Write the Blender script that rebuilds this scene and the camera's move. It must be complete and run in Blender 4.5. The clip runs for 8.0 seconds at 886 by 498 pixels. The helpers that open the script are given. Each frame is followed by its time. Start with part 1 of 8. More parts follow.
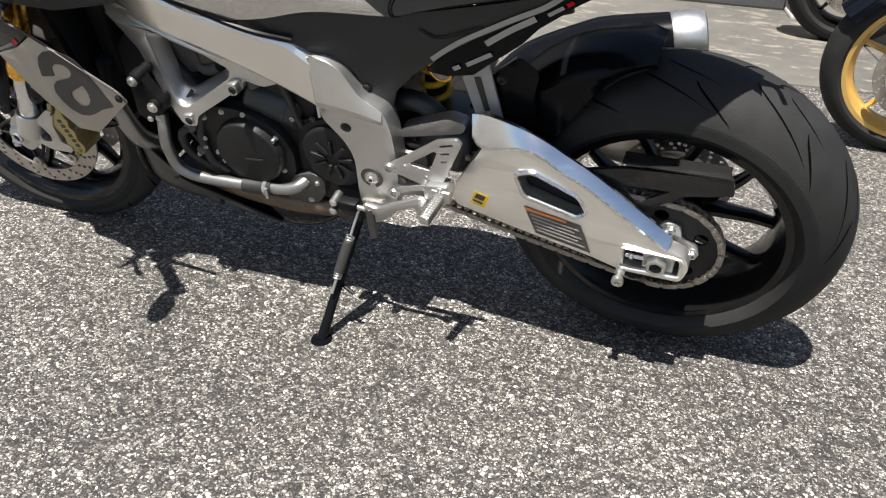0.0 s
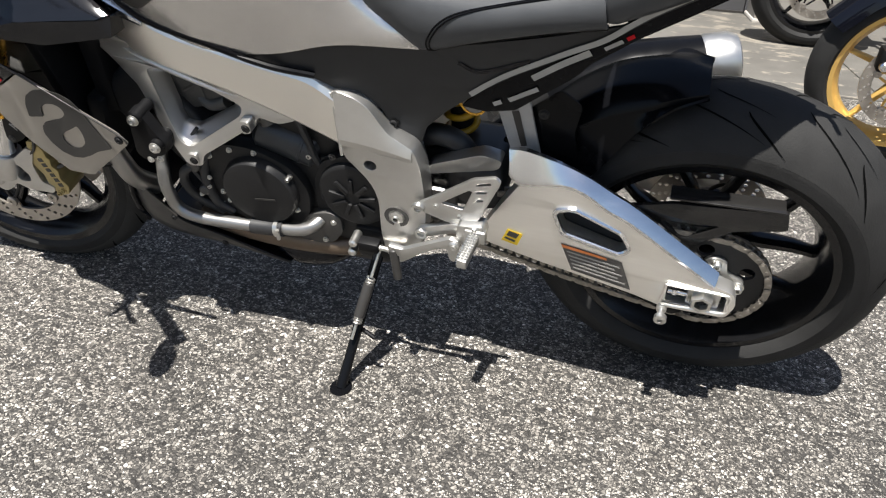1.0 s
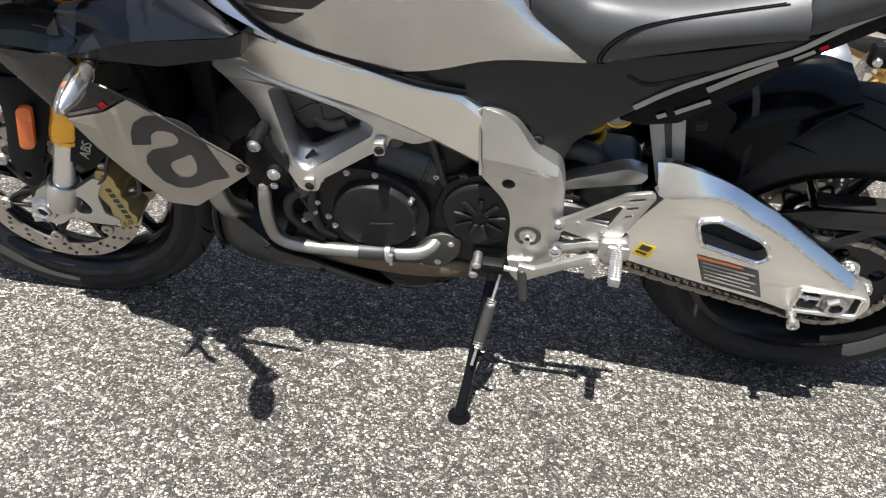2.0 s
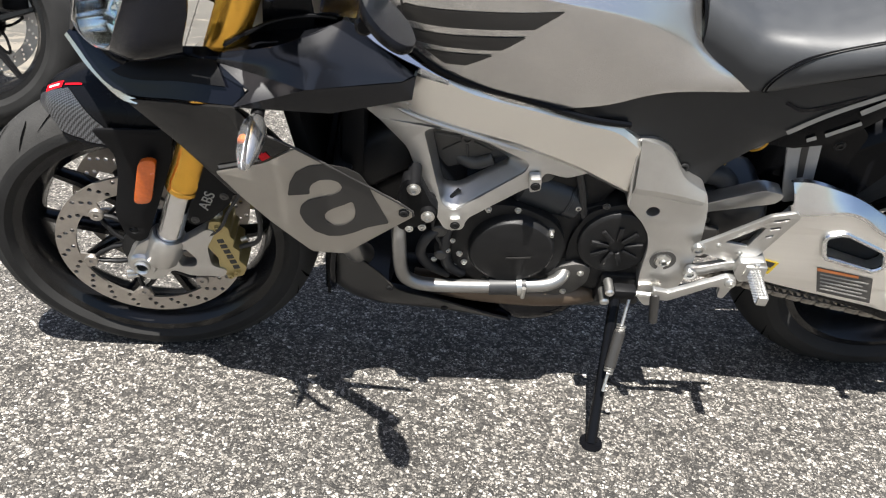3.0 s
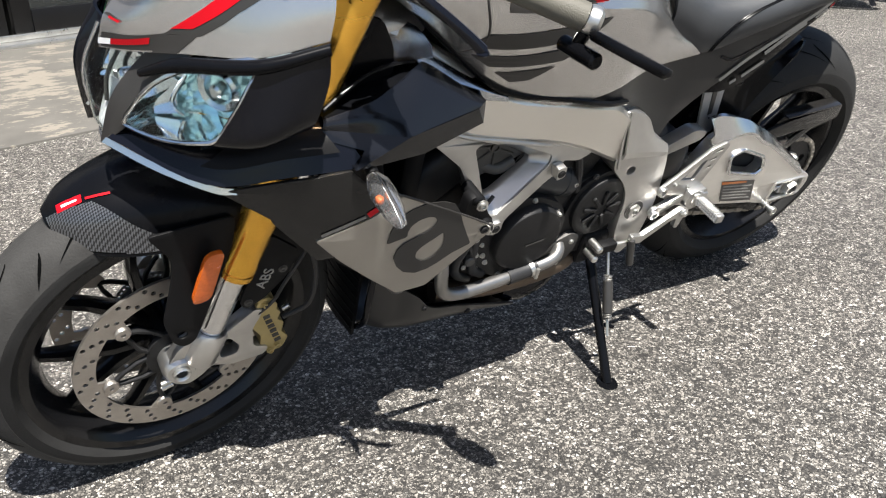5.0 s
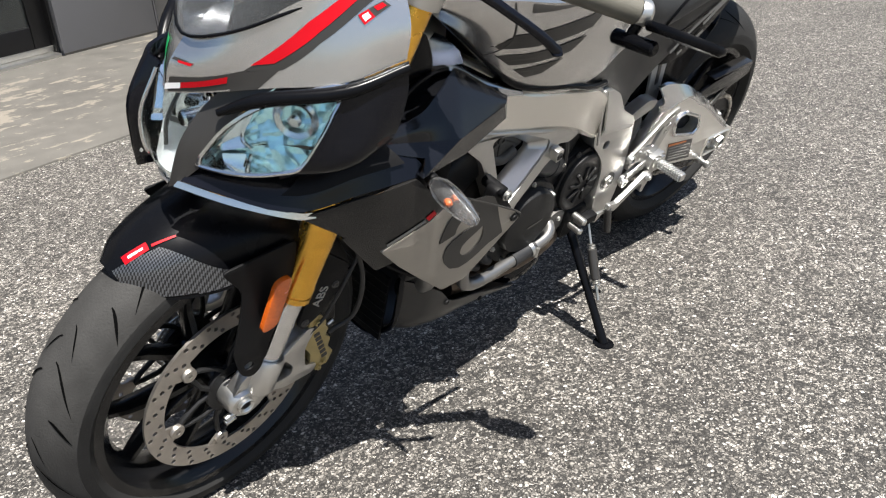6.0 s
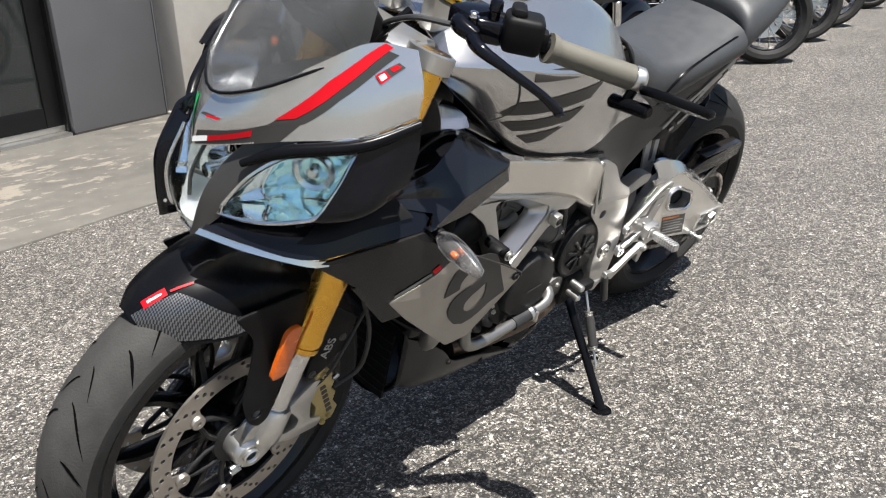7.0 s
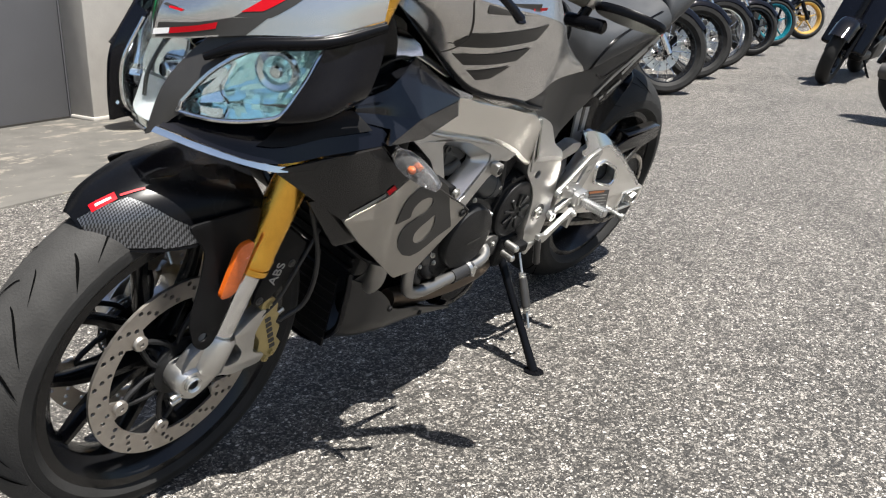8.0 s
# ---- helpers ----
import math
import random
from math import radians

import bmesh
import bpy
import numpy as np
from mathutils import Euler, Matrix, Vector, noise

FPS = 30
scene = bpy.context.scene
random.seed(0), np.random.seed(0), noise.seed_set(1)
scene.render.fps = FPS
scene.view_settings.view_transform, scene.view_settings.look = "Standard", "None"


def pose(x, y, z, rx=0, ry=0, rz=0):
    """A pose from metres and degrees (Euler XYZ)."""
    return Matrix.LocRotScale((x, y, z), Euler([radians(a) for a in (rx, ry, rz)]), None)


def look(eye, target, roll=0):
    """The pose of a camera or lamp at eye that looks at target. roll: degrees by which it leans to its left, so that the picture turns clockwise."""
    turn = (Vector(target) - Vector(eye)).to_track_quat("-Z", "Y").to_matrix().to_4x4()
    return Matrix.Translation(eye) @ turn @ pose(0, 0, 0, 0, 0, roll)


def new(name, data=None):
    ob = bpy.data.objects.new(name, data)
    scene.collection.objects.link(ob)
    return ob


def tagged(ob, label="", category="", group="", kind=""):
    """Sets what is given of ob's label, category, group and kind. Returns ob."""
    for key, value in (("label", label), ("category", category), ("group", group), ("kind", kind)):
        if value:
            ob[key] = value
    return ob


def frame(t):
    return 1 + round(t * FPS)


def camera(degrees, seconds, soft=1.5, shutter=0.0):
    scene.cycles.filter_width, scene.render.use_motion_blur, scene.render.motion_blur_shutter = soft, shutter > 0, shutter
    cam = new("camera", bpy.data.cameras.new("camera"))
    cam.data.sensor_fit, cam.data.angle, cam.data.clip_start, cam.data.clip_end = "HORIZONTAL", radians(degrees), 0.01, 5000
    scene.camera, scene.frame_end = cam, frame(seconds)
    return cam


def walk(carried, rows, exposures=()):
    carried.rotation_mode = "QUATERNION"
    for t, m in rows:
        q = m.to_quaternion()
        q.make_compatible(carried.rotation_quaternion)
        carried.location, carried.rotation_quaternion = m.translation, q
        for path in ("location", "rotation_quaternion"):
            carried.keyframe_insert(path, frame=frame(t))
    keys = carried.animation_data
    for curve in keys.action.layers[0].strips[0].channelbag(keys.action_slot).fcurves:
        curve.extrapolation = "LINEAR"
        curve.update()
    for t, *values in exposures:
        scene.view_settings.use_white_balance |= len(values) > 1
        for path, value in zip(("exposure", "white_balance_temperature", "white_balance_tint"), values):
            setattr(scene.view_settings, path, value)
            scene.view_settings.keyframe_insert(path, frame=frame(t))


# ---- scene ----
cam = camera(55.9, 8.0, soft=1.2)
PATH = [
    (0, look((0.053, -1.345, 1.009), (-0.504, 0.308, 0.032), 3.8)),
    (0.5, look((-0.034, -1.311, 1.018), (-0.525, 0.361, 0.036), 4.0)),
    (1, look((-0.14, -1.284, 1.022), (-0.561, 0.412, 0.049), 4.2)),
    (1.5, look((-0.344, -1.297, 1.027), (-0.642, 0.422, 0.049), 4.9)),
    (2, look((-0.561, -1.295, 0.996), (-0.724, 0.452, 0.036), 5.4)),
    (2.2, look((-0.657, -1.278, 0.999), (-0.764, 0.479, 0.049), 5.6)),
    (3.3, look((-1.091, -1.291, 0.989), (-0.902, 0.478, 0.076), 5.3)),
    (3.5, look((-1.161, -1.287, 0.982), (-0.904, 0.477, 0.075), 5.0)),
    (4, look((-1.361, -1.233, 0.989), (-0.9, 0.492, 0.089), 4.3)),
    (4.5, look((-1.528, -1.177, 1.011), (-0.821, 0.463, 0.109), 2.9)),
    (4.7, look((-1.576, -1.166, 1.021), (-0.779, 0.432, 0.119), 2.2)),
    (5.8, look((-1.856, -1.035, 1.056), (-0.692, 0.299, 0.126), -2.0)),
    (6, look((-1.916, -1.013, 1.067), (-0.721, 0.297, 0.142), -2.8)),
    (6.5, look((-1.983, -0.997, 1.066), (-0.758, 0.331, 0.207), -3.5)),
    (7, look((-1.979, -1.054, 1.041), (-0.708, 0.307, 0.312), -1.7)),
    (7.5, look((-2.013, -1.077, 0.956), (-0.667, 0.25, 0.304), 0.5)),
    (8, look((-2.09, -1.043, 0.868), (-0.628, 0.166, 0.238), 1.5)),
]
walk(cam, PATH, exposures=[(0, 1.32), (1, 1.38), (2, 1.52), (3.5, 1.57), (4.5, 1.48), (6, 1.29), (8, 1.33)])

# ---- light ----
SUN_WAY = Vector((0.05, 0.375, -0.92)).normalized()
world = bpy.data.worlds.new("sky")
scene.world = world
world.use_nodes = True
wn = world.node_tree.nodes
sky = wn.new("ShaderNodeTexSky")
sky.sky_type, sky.sun_disc = "NISHITA", False
sky.sun_elevation = math.asin(-SUN_WAY.z)
sky.sun_rotation = math.atan2(-SUN_WAY.x, -SUN_WAY.y)
sky.dust_density = 1.5
wn["Background"].inputs["Strength"].default_value = 0.05
world.node_tree.links.new(sky.outputs[0], wn["Background"].inputs["Color"])
sun = new("sun", bpy.data.lights.new("sun", "SUN"))
sun.data.energy, sun.data.angle, sun.data.color = 5.0, radians(0.53), (1.0, 0.965, 0.91)
sun.matrix_world = look((0, 0, 6), Vector((0, 0, 6)) + SUN_WAY)


# ---- materials ----
def mat(name, color, rough=0.5, metal=0.0, scale=40.0, var=0.12, bump=0.0, bump_scale=None, coat=0.0, rvar=0.08,
        stretch=(1, 1, 1), trans=0.0, ior=1.5, emit=None, island=0.0, spec=0.5):
    """Node material: colour and roughness broken up by noise at two scales, with fine relief."""
    m = bpy.data.materials.new(name)
    m.use_nodes = True
    nt = m.node_tree
    b = nt.nodes["Principled BSDF"]
    link = nt.links.new
    b.inputs["Metallic"].default_value = metal
    b.inputs["IOR"].default_value = ior
    b.inputs["Specular IOR Level"].default_value = spec
    b.inputs["Coat Weight"].default_value = coat
    b.inputs["Coat Roughness"].default_value = 0.06
    b.inputs["Transmission Weight"].default_value = trans
    tc = nt.nodes.new("ShaderNodeTexCoord")
    mp = nt.nodes.new("ShaderNodeMapping")
    mp.inputs["Scale"].default_value = stretch
    link(tc.outputs["Object"], mp.inputs["Vector"])
    n1 = nt.nodes.new("ShaderNodeTexNoise")
    n1.inputs["Scale"].default_value, n1.inputs["Detail"].default_value = scale, 5
    n2 = nt.nodes.new("ShaderNodeTexNoise")
    n2.inputs["Scale"].default_value, n2.inputs["Detail"].default_value = scale * 0.13, 3
    link(mp.outputs[0], n1.inputs["Vector"])
    link(tc.outputs["Object"], n2.inputs["Vector"])
    add = nt.nodes.new("ShaderNodeMath")
    add.operation = "ADD"
    link(n1.outputs["Fac"], add.inputs[0])
    link(n2.outputs["Fac"], add.inputs[1])
    ramp = nt.nodes.new("ShaderNodeMapRange")
    ramp.inputs["From Min"].default_value, ramp.inputs["From Max"].default_value = 0.6, 1.4
    ramp.inputs["To Min"].default_value, ramp.inputs["To Max"].default_value = 1 - var, 1 + var
    link(add.outputs[0], ramp.inputs["Value"])
    mul = nt.nodes.new("ShaderNodeVectorMath")
    mul.operation = "SCALE"
    mul.inputs[0].default_value = color
    link(ramp.outputs[0], mul.inputs["Scale"])
    if island:
        geo = nt.nodes.new("ShaderNodeNewGeometry")
        ir = nt.nodes.new("ShaderNodeMapRange")
        ir.inputs["To Min"].default_value, ir.inputs["To Max"].default_value = 1 - island, 1 + island
        link(geo.outputs["Random Per Island"], ir.inputs["Value"])
        mul2 = nt.nodes.new("ShaderNodeVectorMath")
        mul2.operation = "SCALE"
        link(mul.outputs[0], mul2.inputs[0])
        link(ir.outputs[0], mul2.inputs["Scale"])
        mul = mul2
    link(mul.outputs[0], b.inputs["Base Color"])
    rr = nt.nodes.new("ShaderNodeMapRange")
    rr.inputs["From Min"].default_value, rr.inputs["From Max"].default_value = 0.6, 1.4
    rr.inputs["To Min"].default_value, rr.inputs["To Max"].default_value = max(0.02, rough - rvar), rough + rvar
    link(add.outputs[0], rr.inputs["Value"])
    link(rr.outputs[0], b.inputs["Roughness"])
    if bump:
        nb = nt.nodes.new("ShaderNodeTexNoise")
        nb.inputs["Scale"].default_value, nb.inputs["Detail"].default_value = bump_scale or scale * 4, 3
        link(mp.outputs[0], nb.inputs["Vector"])
        bp = nt.nodes.new("ShaderNodeBump")
        bp.inputs["Strength"].default_value, bp.inputs["Distance"].default_value = bump, 0.002
        link(nb.outputs["Fac"], bp.inputs["Height"])
        link(bp.outputs[0], b.inputs["Normal"])
    if emit:
        b.inputs["Emission Color"].default_value, b.inputs["Emission Strength"].default_value = (*color, 1), emit
    return m


BLACK_GLOSS = mat("black_gloss_paint", (0.003, 0.0034, 0.0055), 0.06, 0, 12, 0.2, spec=0.30, rvar=0.05)
BULB_AMBER = mat("amber_bulb_glass", (0.30, 0.055, 0.007), 0.25, 0, 60, 0.1)
CHARCOAL = mat("dark_charcoal_paint", (0.013, 0.0125, 0.012), 0.2, 0.05, 30, 0.1, spec=0.4)
BLACK_LACQUER = mat("black_lacquer", (0.005, 0.0056, 0.0075), 0.13, 0, 12, 0.2, spec=0.42, rvar=0.03)
BLACK_MATTE = mat("black_matte_plastic", (0.0055, 0.0055, 0.006), 0.5, 0, 60, 0.2, spec=0.13, bump=0.12, bump_scale=900)
BLACK_SATIN = mat("black_satin_paint", (0.0034, 0.0036, 0.0044), 0.24, 0, 30, 0.2, spec=0.12, rvar=0.05)
GREY_SATIN = mat("warm_grey_satin_paint", (0.37, 0.348, 0.312), 0.34, 0.75, 25, 0.07, bump=0.03, bump_scale=900)
DARK_GREY = mat("charcoal_satin_paint", (0.030, 0.0285, 0.027), 0.34, 0.15, 30, 0.1)
SILVER_PAINT = mat("metallic_silver_grey_paint", (0.575, 0.567, 0.555), 0.24, 0.93, 30, 0.02, coat=0.3, rvar=0.015)
FRAME_ALU = mat("brushed_frame_aluminium", (0.82, 0.794, 0.742), 0.29, 0.95, 20, 0.02, stretch=(0.5, 1, 1.5), rvar=0.012)
CAST_ALU = mat("cast_aluminium", (0.54, 0.532, 0.512), 0.36, 0.94, 70, 0.05, bump=0.03, bump_scale=900, rvar=0.04)
POLISHED = mat("polished_aluminium", (0.74, 0.745, 0.75), 0.19, 1.0, 50, 0.05, stretch=(0.2, 1, 2))
HEAD_ALU = mat("polished_frame_head", (0.52, 0.54, 0.57), 0.15, 1.0, 30, 0.04)
BRUSHED = mat("brushed_swingarm_aluminium", (0.85, 0.83, 0.79), 0.32, 0.93, 90, 0.03, stretch=(0.1, 1, 2), rvar=0.03)
CHROME = mat("chromed_steel", (0.72, 0.72, 0.72), 0.16, 1.0, 40, 0.03, rvar=0.04)
STEEL = mat("brake_disc_steel", (0.40, 0.37, 0.335), 0.42, 0.92, 90, 0.12, bump=0.05, bump_scale=800)
ZINC = mat("zinc_plated_steel", (0.6, 0.59, 0.56), 0.33, 0.95, 80, 0.12)
CHAIN_STEEL = mat("oiled_chain_steel", (0.30, 0.28, 0.25), 0.4, 0.9, 120, 0.25, island=0.2)
PIPE_ALU = mat("brushed_titanium_pipe", (0.30, 0.293, 0.282), 0.36, 0.9, 30, 0.1)
BURNT = mat("heat_browned_steel", (0.13, 0.098, 0.072), 0.45, 0.75, 25, 0.3, bump=0.08)
STARTER = mat("blue_grey_cast_housing", (0.030, 0.033, 0.037), 0.36, 0.3, 30, 0.15, bump=0.08)
GOLD = mat("gold_anodised_aluminium", (0.86, 0.47, 0.075), 0.27, 0.9, 9, 0.05)
GOLD_CAST = mat("gold_caliper_paint", (0.42, 0.335, 0.15), 0.38, 0.6, 60, 0.12, bump=0.1)
GOLD_RIM = mat("gold_painted_wheel", (0.62, 0.40, 0.12), 0.34, 0.5, 40, 0.08)
RUBBER = mat("tyre_rubber", (0.020, 0.0198, 0.0195), 0.62, 0, 18, 0.3, spec=0.14, bump=0.25, bump_scale=260)
RUBBER_WORN = mat("worn_tread_rubber", (0.042, 0.041, 0.0395), 0.66, 0, 22, 0.3, spec=0.14, bump=0.35, bump_scale=300)
# near black: the shade of a groove, put into the strip's colour
GROOVE_SHADE = mat("tread_groove_shade", (0.002, 0.002, 0.002), 0.9, 0, 60, 0.2, spec=0.03)
HOSE = mat("rubber_hose", (0.016, 0.016, 0.017), 0.5, 0, 40, 0.2)
ENGINE_BLACK = mat("engine_black_coating", (0.0125, 0.0125, 0.013), 0.42, 0.1, 60, 0.25, bump=0.2, bump_scale=700, spec=0.24)
ENGINE_GREY = mat("engine_casting_grey", (0.085, 0.082, 0.078), 0.5, 0.6, 60, 0.2, bump=0.2, bump_scale=500)
RIM_BLACK = mat("black_wheel_paint", (0.006, 0.006, 0.0065), 0.2, 0, 30, 0.2, spec=0.35)
VINYL = mat("grey_seat_vinyl", (0.034, 0.036, 0.039), 0.46, 0, 40, 0.08, bump=0.12, bump_scale=1100, spec=0.42)
PANEL_BLACK = mat("dark_grey_panel_plastic", (0.017, 0.0174, 0.0182), 0.34, 0, 40, 0.12, spec=0.35, rvar=0.04)
RED = mat("red_decal", (0.42, 0.002, 0.008), 0.4, 0, 40, 0.06, spec=0.2)
WHITE = mat("white_decal", (0.78, 0.78, 0.77), 0.35, 0, 40, 0.04)
GREEN = mat("green_decal", (0.01, 0.30, 0.09), 0.35, 0, 40, 0.05)
LIGHT_GREY = mat("light_grey_decal", (0.30, 0.29, 0.265), 0.4, 0, 40, 0.05)
YELLOW = mat("yellow_spring_paint", (0.5, 0.28, 0.015), 0.35, 0, 40, 0.08)
ORANGE = mat("orange_reflector", (0.62, 0.12, 0.012), 0.22, 0, 260, 0.15, bump=0.3, bump_scale=600, coat=0.5)
GRIP = mat("khaki_rubber_grip", (0.098, 0.092, 0.074), 0.62, 0, 60, 0.12, bump=0.4, bump_scale=700)
LABEL_GREY = mat("printed_label_film", (0.085, 0.08, 0.074), 0.35, 0.2, 120, 0.3)
LABEL_BLACK = mat("black_label_film", (0.03, 0.028, 0.026), 0.4, 0, 80, 0.15)
LABEL_ORANGE = mat("orange_label_film", (0.72, 0.22, 0.06), 0.4, 0, 80, 0.08)
LABEL_YELLOW = mat("yellow_label_film", (0.75, 0.52, 0.02), 0.4, 0, 80, 0.08)
CHROME_RIM = mat("chromed_wheel_rim", (0.78, 0.78, 0.77), 0.14, 1.0, 40, 0.04)
TEAL = mat("teal_wheel_paint", (0.006, 0.13, 0.17), 0.3, 0.3, 40, 0.1)
PALE_BODY = mat("silver_scooter_panel", (0.33, 0.33, 0.33), 0.35, 0.3, 20, 0.08)
MIRROR = mat("lamp_reflector", (0.86, 0.88, 0.9), 0.06, 1.0, 30, 0.03, rvar=0.03)
LENS = mat("clear_lamp_lens", (0.90, 0.97, 0.98), 0.04, 0, 20, 0.02, trans=1.0, ior=1.2, rvar=0.02)
SMOKE = mat("smoked_windscreen", (0.30, 0.31, 0.32), 0.06, 0, 20, 0.03, trans=0.9, ior=1.2, rvar=0.02)


def carbon():
    """Woven carbon film: a fine chequer of bright and dark threads under clear gloss."""
    m = mat("carbon_weave_film", (0.1, 0.1, 0.1), 0.3, 0.4, 30, 0.1, coat=0.5)
    nt = m.node_tree
    b = nt.nodes["Principled BSDF"]
    tc = nt.nodes.new("ShaderNodeTexCoord")
    ck = nt.nodes.new("ShaderNodeTexChecker")
    ck.inputs["Scale"].default_value = 430
    ck.inputs["Color1"].default_value, ck.inputs["Color2"].default_value = (0.008, 0.008, 0.009, 1), (0.095, 0.098, 0.105, 1)
    mp = nt.nodes.new("ShaderNodeMapping")
    mp.inputs["Rotation"].default_value = (0.0, 0.0, 0.78)
    mp.inputs["Scale"].default_value = (1, 1, 0)
    nt.links.new(tc.outputs["Object"], mp.inputs["Vector"])
    nt.links.new(mp.outputs[0], ck.inputs["Vector"])
    nt.links.new(ck.outputs["Color"], b.inputs["Base Color"])
    return m


CARBON = carbon()


def asphalt_material():
    """Old asphalt: pale and dark stones of several sizes in a black binder, with stains."""
    m = bpy.data.materials.new("worn_asphalt")
    m.use_nodes = True
    nt = m.node_tree
    N, link = nt.nodes.new, nt.links.new
    b = nt.nodes["Principled BSDF"]
    geo = N("ShaderNodeNewGeometry")
    warp = N("ShaderNodeTexNoise")
    warp.inputs["Scale"].default_value, warp.inputs["Detail"].default_value = 160, 2
    link(geo.outputs["Position"], warp.inputs["Vector"])
    wmul = N("ShaderNodeVectorMath")
    wmul.operation = "MULTIPLY_ADD"
    wmul.inputs[1].default_value = (0.006, 0.006, 0.006)
    link(warp.outputs["Color"], wmul.inputs[0])
    link(geo.outputs["Position"], wmul.inputs[2])
    cols, heights = [], []
    for scale, lo in ((128, 0.0), (250, 0.0)):
        v = N("ShaderNodeTexVoronoi")
        v.inputs["Scale"].default_value, v.inputs["Randomness"].default_value = scale, 1
        e = N("ShaderNodeTexVoronoi")
        e.feature = "DISTANCE_TO_EDGE"
        e.inputs["Scale"].default_value, e.inputs["Randomness"].default_value = scale, 1
        link(wmul.outputs[0], v.inputs["Vector"])
        link(wmul.outputs[0], e.inputs["Vector"])
        sep = N("ShaderNodeSeparateColor")
        link(v.outputs["Color"], sep.inputs[0])
        ramp = N("ShaderNodeValToRGB")
        el = ramp.color_ramp.elements
        el[0].position, el[0].color = 0.0, (0.028, 0.026, 0.024, 1)
        el[1].position, el[1].color = 1.0, (0.70, 0.665, 0.61, 1)
        for p, c in ((0.34, (0.055, 0.051, 0.046)), (0.56, (0.15, 0.138, 0.122)), (0.8, (0.31, 0.287, 0.255)), (0.93, (0.42, 0.395, 0.355))):
            x = el.new(p)
            x.color = (*c, 1)
        link(sep.outputs[0], ramp.inputs[0])
        edge = N("ShaderNodeMapRange")
        edge.inputs["From Min"].default_value, edge.inputs["From Max"].default_value = 0.02, 0.16
        link(e.outputs["Distance"], edge.inputs["Value"])
        mix = N("ShaderNodeMix")
        mix.data_type = "RGBA"
        mix.inputs[6].default_value = (0.022, 0.020, 0.018, 1)
        link(edge.outputs[0], mix.inputs[0])
        link(ramp.outputs[0], mix.inputs[7])
        cols.append(mix.outputs[2])
        hm = N("ShaderNodeMath")
        hm.operation = "MULTIPLY"
        link(edge.outputs[0], hm.inputs[0])
        link(sep.outputs[1], hm.inputs[1])
        heights.append(hm.outputs[0])
    pick = N("ShaderNodeTexNoise")
    pick.inputs["Scale"].default_value, pick.inputs["Detail"].default_value = 55, 2
    link(geo.outputs["Position"], pick.inputs["Vector"])
    pr = N("ShaderNodeMapRange")
    pr.inputs["From Min"].default_value, pr.inputs["From Max"].default_value = 0.42, 0.56
    link(pick.outputs["Fac"], pr.inputs["Value"])
    mix = N("ShaderNodeMix")
    mix.data_type = "RGBA"
    link(pr.outputs[0], mix.inputs[0])
    link(cols[0], mix.inputs[6])
    link(cols[1], mix.inputs[7])
    stain = N("ShaderNodeTexNoise")
    stain.inputs["Scale"].default_value, stain.inputs["Detail"].default_value = 1.6, 6
    link(geo.outputs["Position"], stain.inputs["Vector"])
    sr = N("ShaderNodeMapRange")
    sr.inputs["From Min"].default_value, sr.inputs["From Max"].default_value = 0.3, 0.7
    sr.inputs["To Min"].default_value, sr.inputs["To Max"].default_value = 0.82, 1.18
    link(stain.outputs["Fac"], sr.inputs["Value"])
    mul = N("ShaderNodeVectorMath")
    mul.operation = "SCALE"
    link(mix.outputs[2], mul.inputs[0])
    link(sr.outputs[0], mul.inputs["Scale"])
    clump = N("ShaderNodeTexNoise")
    clump.inputs["Scale"].default_value, clump.inputs["Detail"].default_value, clump.inputs["Roughness"].default_value = 26, 5, 0.65
    link(geo.outputs["Position"], clump.inputs["Vector"])
    cr = N("ShaderNodeMapRange")
    cr.inputs["From Min"].default_value, cr.inputs["From Max"].default_value = 0.34, 0.66
    cr.inputs["To Min"].default_value, cr.inputs["To Max"].default_value = 0.70, 1.32
    link(clump.outputs["Fac"], cr.inputs["Value"])
    mul2 = N("ShaderNodeVectorMath")
    mul2.operation = "SCALE"
    link(mul.outputs[0], mul2.inputs[0])
    link(cr.outputs[0], mul2.inputs["Scale"])
    link(mul2.outputs[0], b.inputs["Base Color"])
    b.inputs["Roughness"].default_value = 0.75
    hmix = N("ShaderNodeMix")
    link(pr.outputs[0], hmix.inputs[0])
    link(heights[0], hmix.inputs[2])
    link(heights[1], hmix.inputs[3])
    bp = N("ShaderNodeBump")
    bp.inputs["Strength"].default_value, bp.inputs["Distance"].default_value = 0.9, 0.004
    link(hmix.outputs[0], bp.inputs["Height"])
    link(bp.outputs[0], b.inputs["Normal"])
    return m


ASPHALT = asphalt_material()


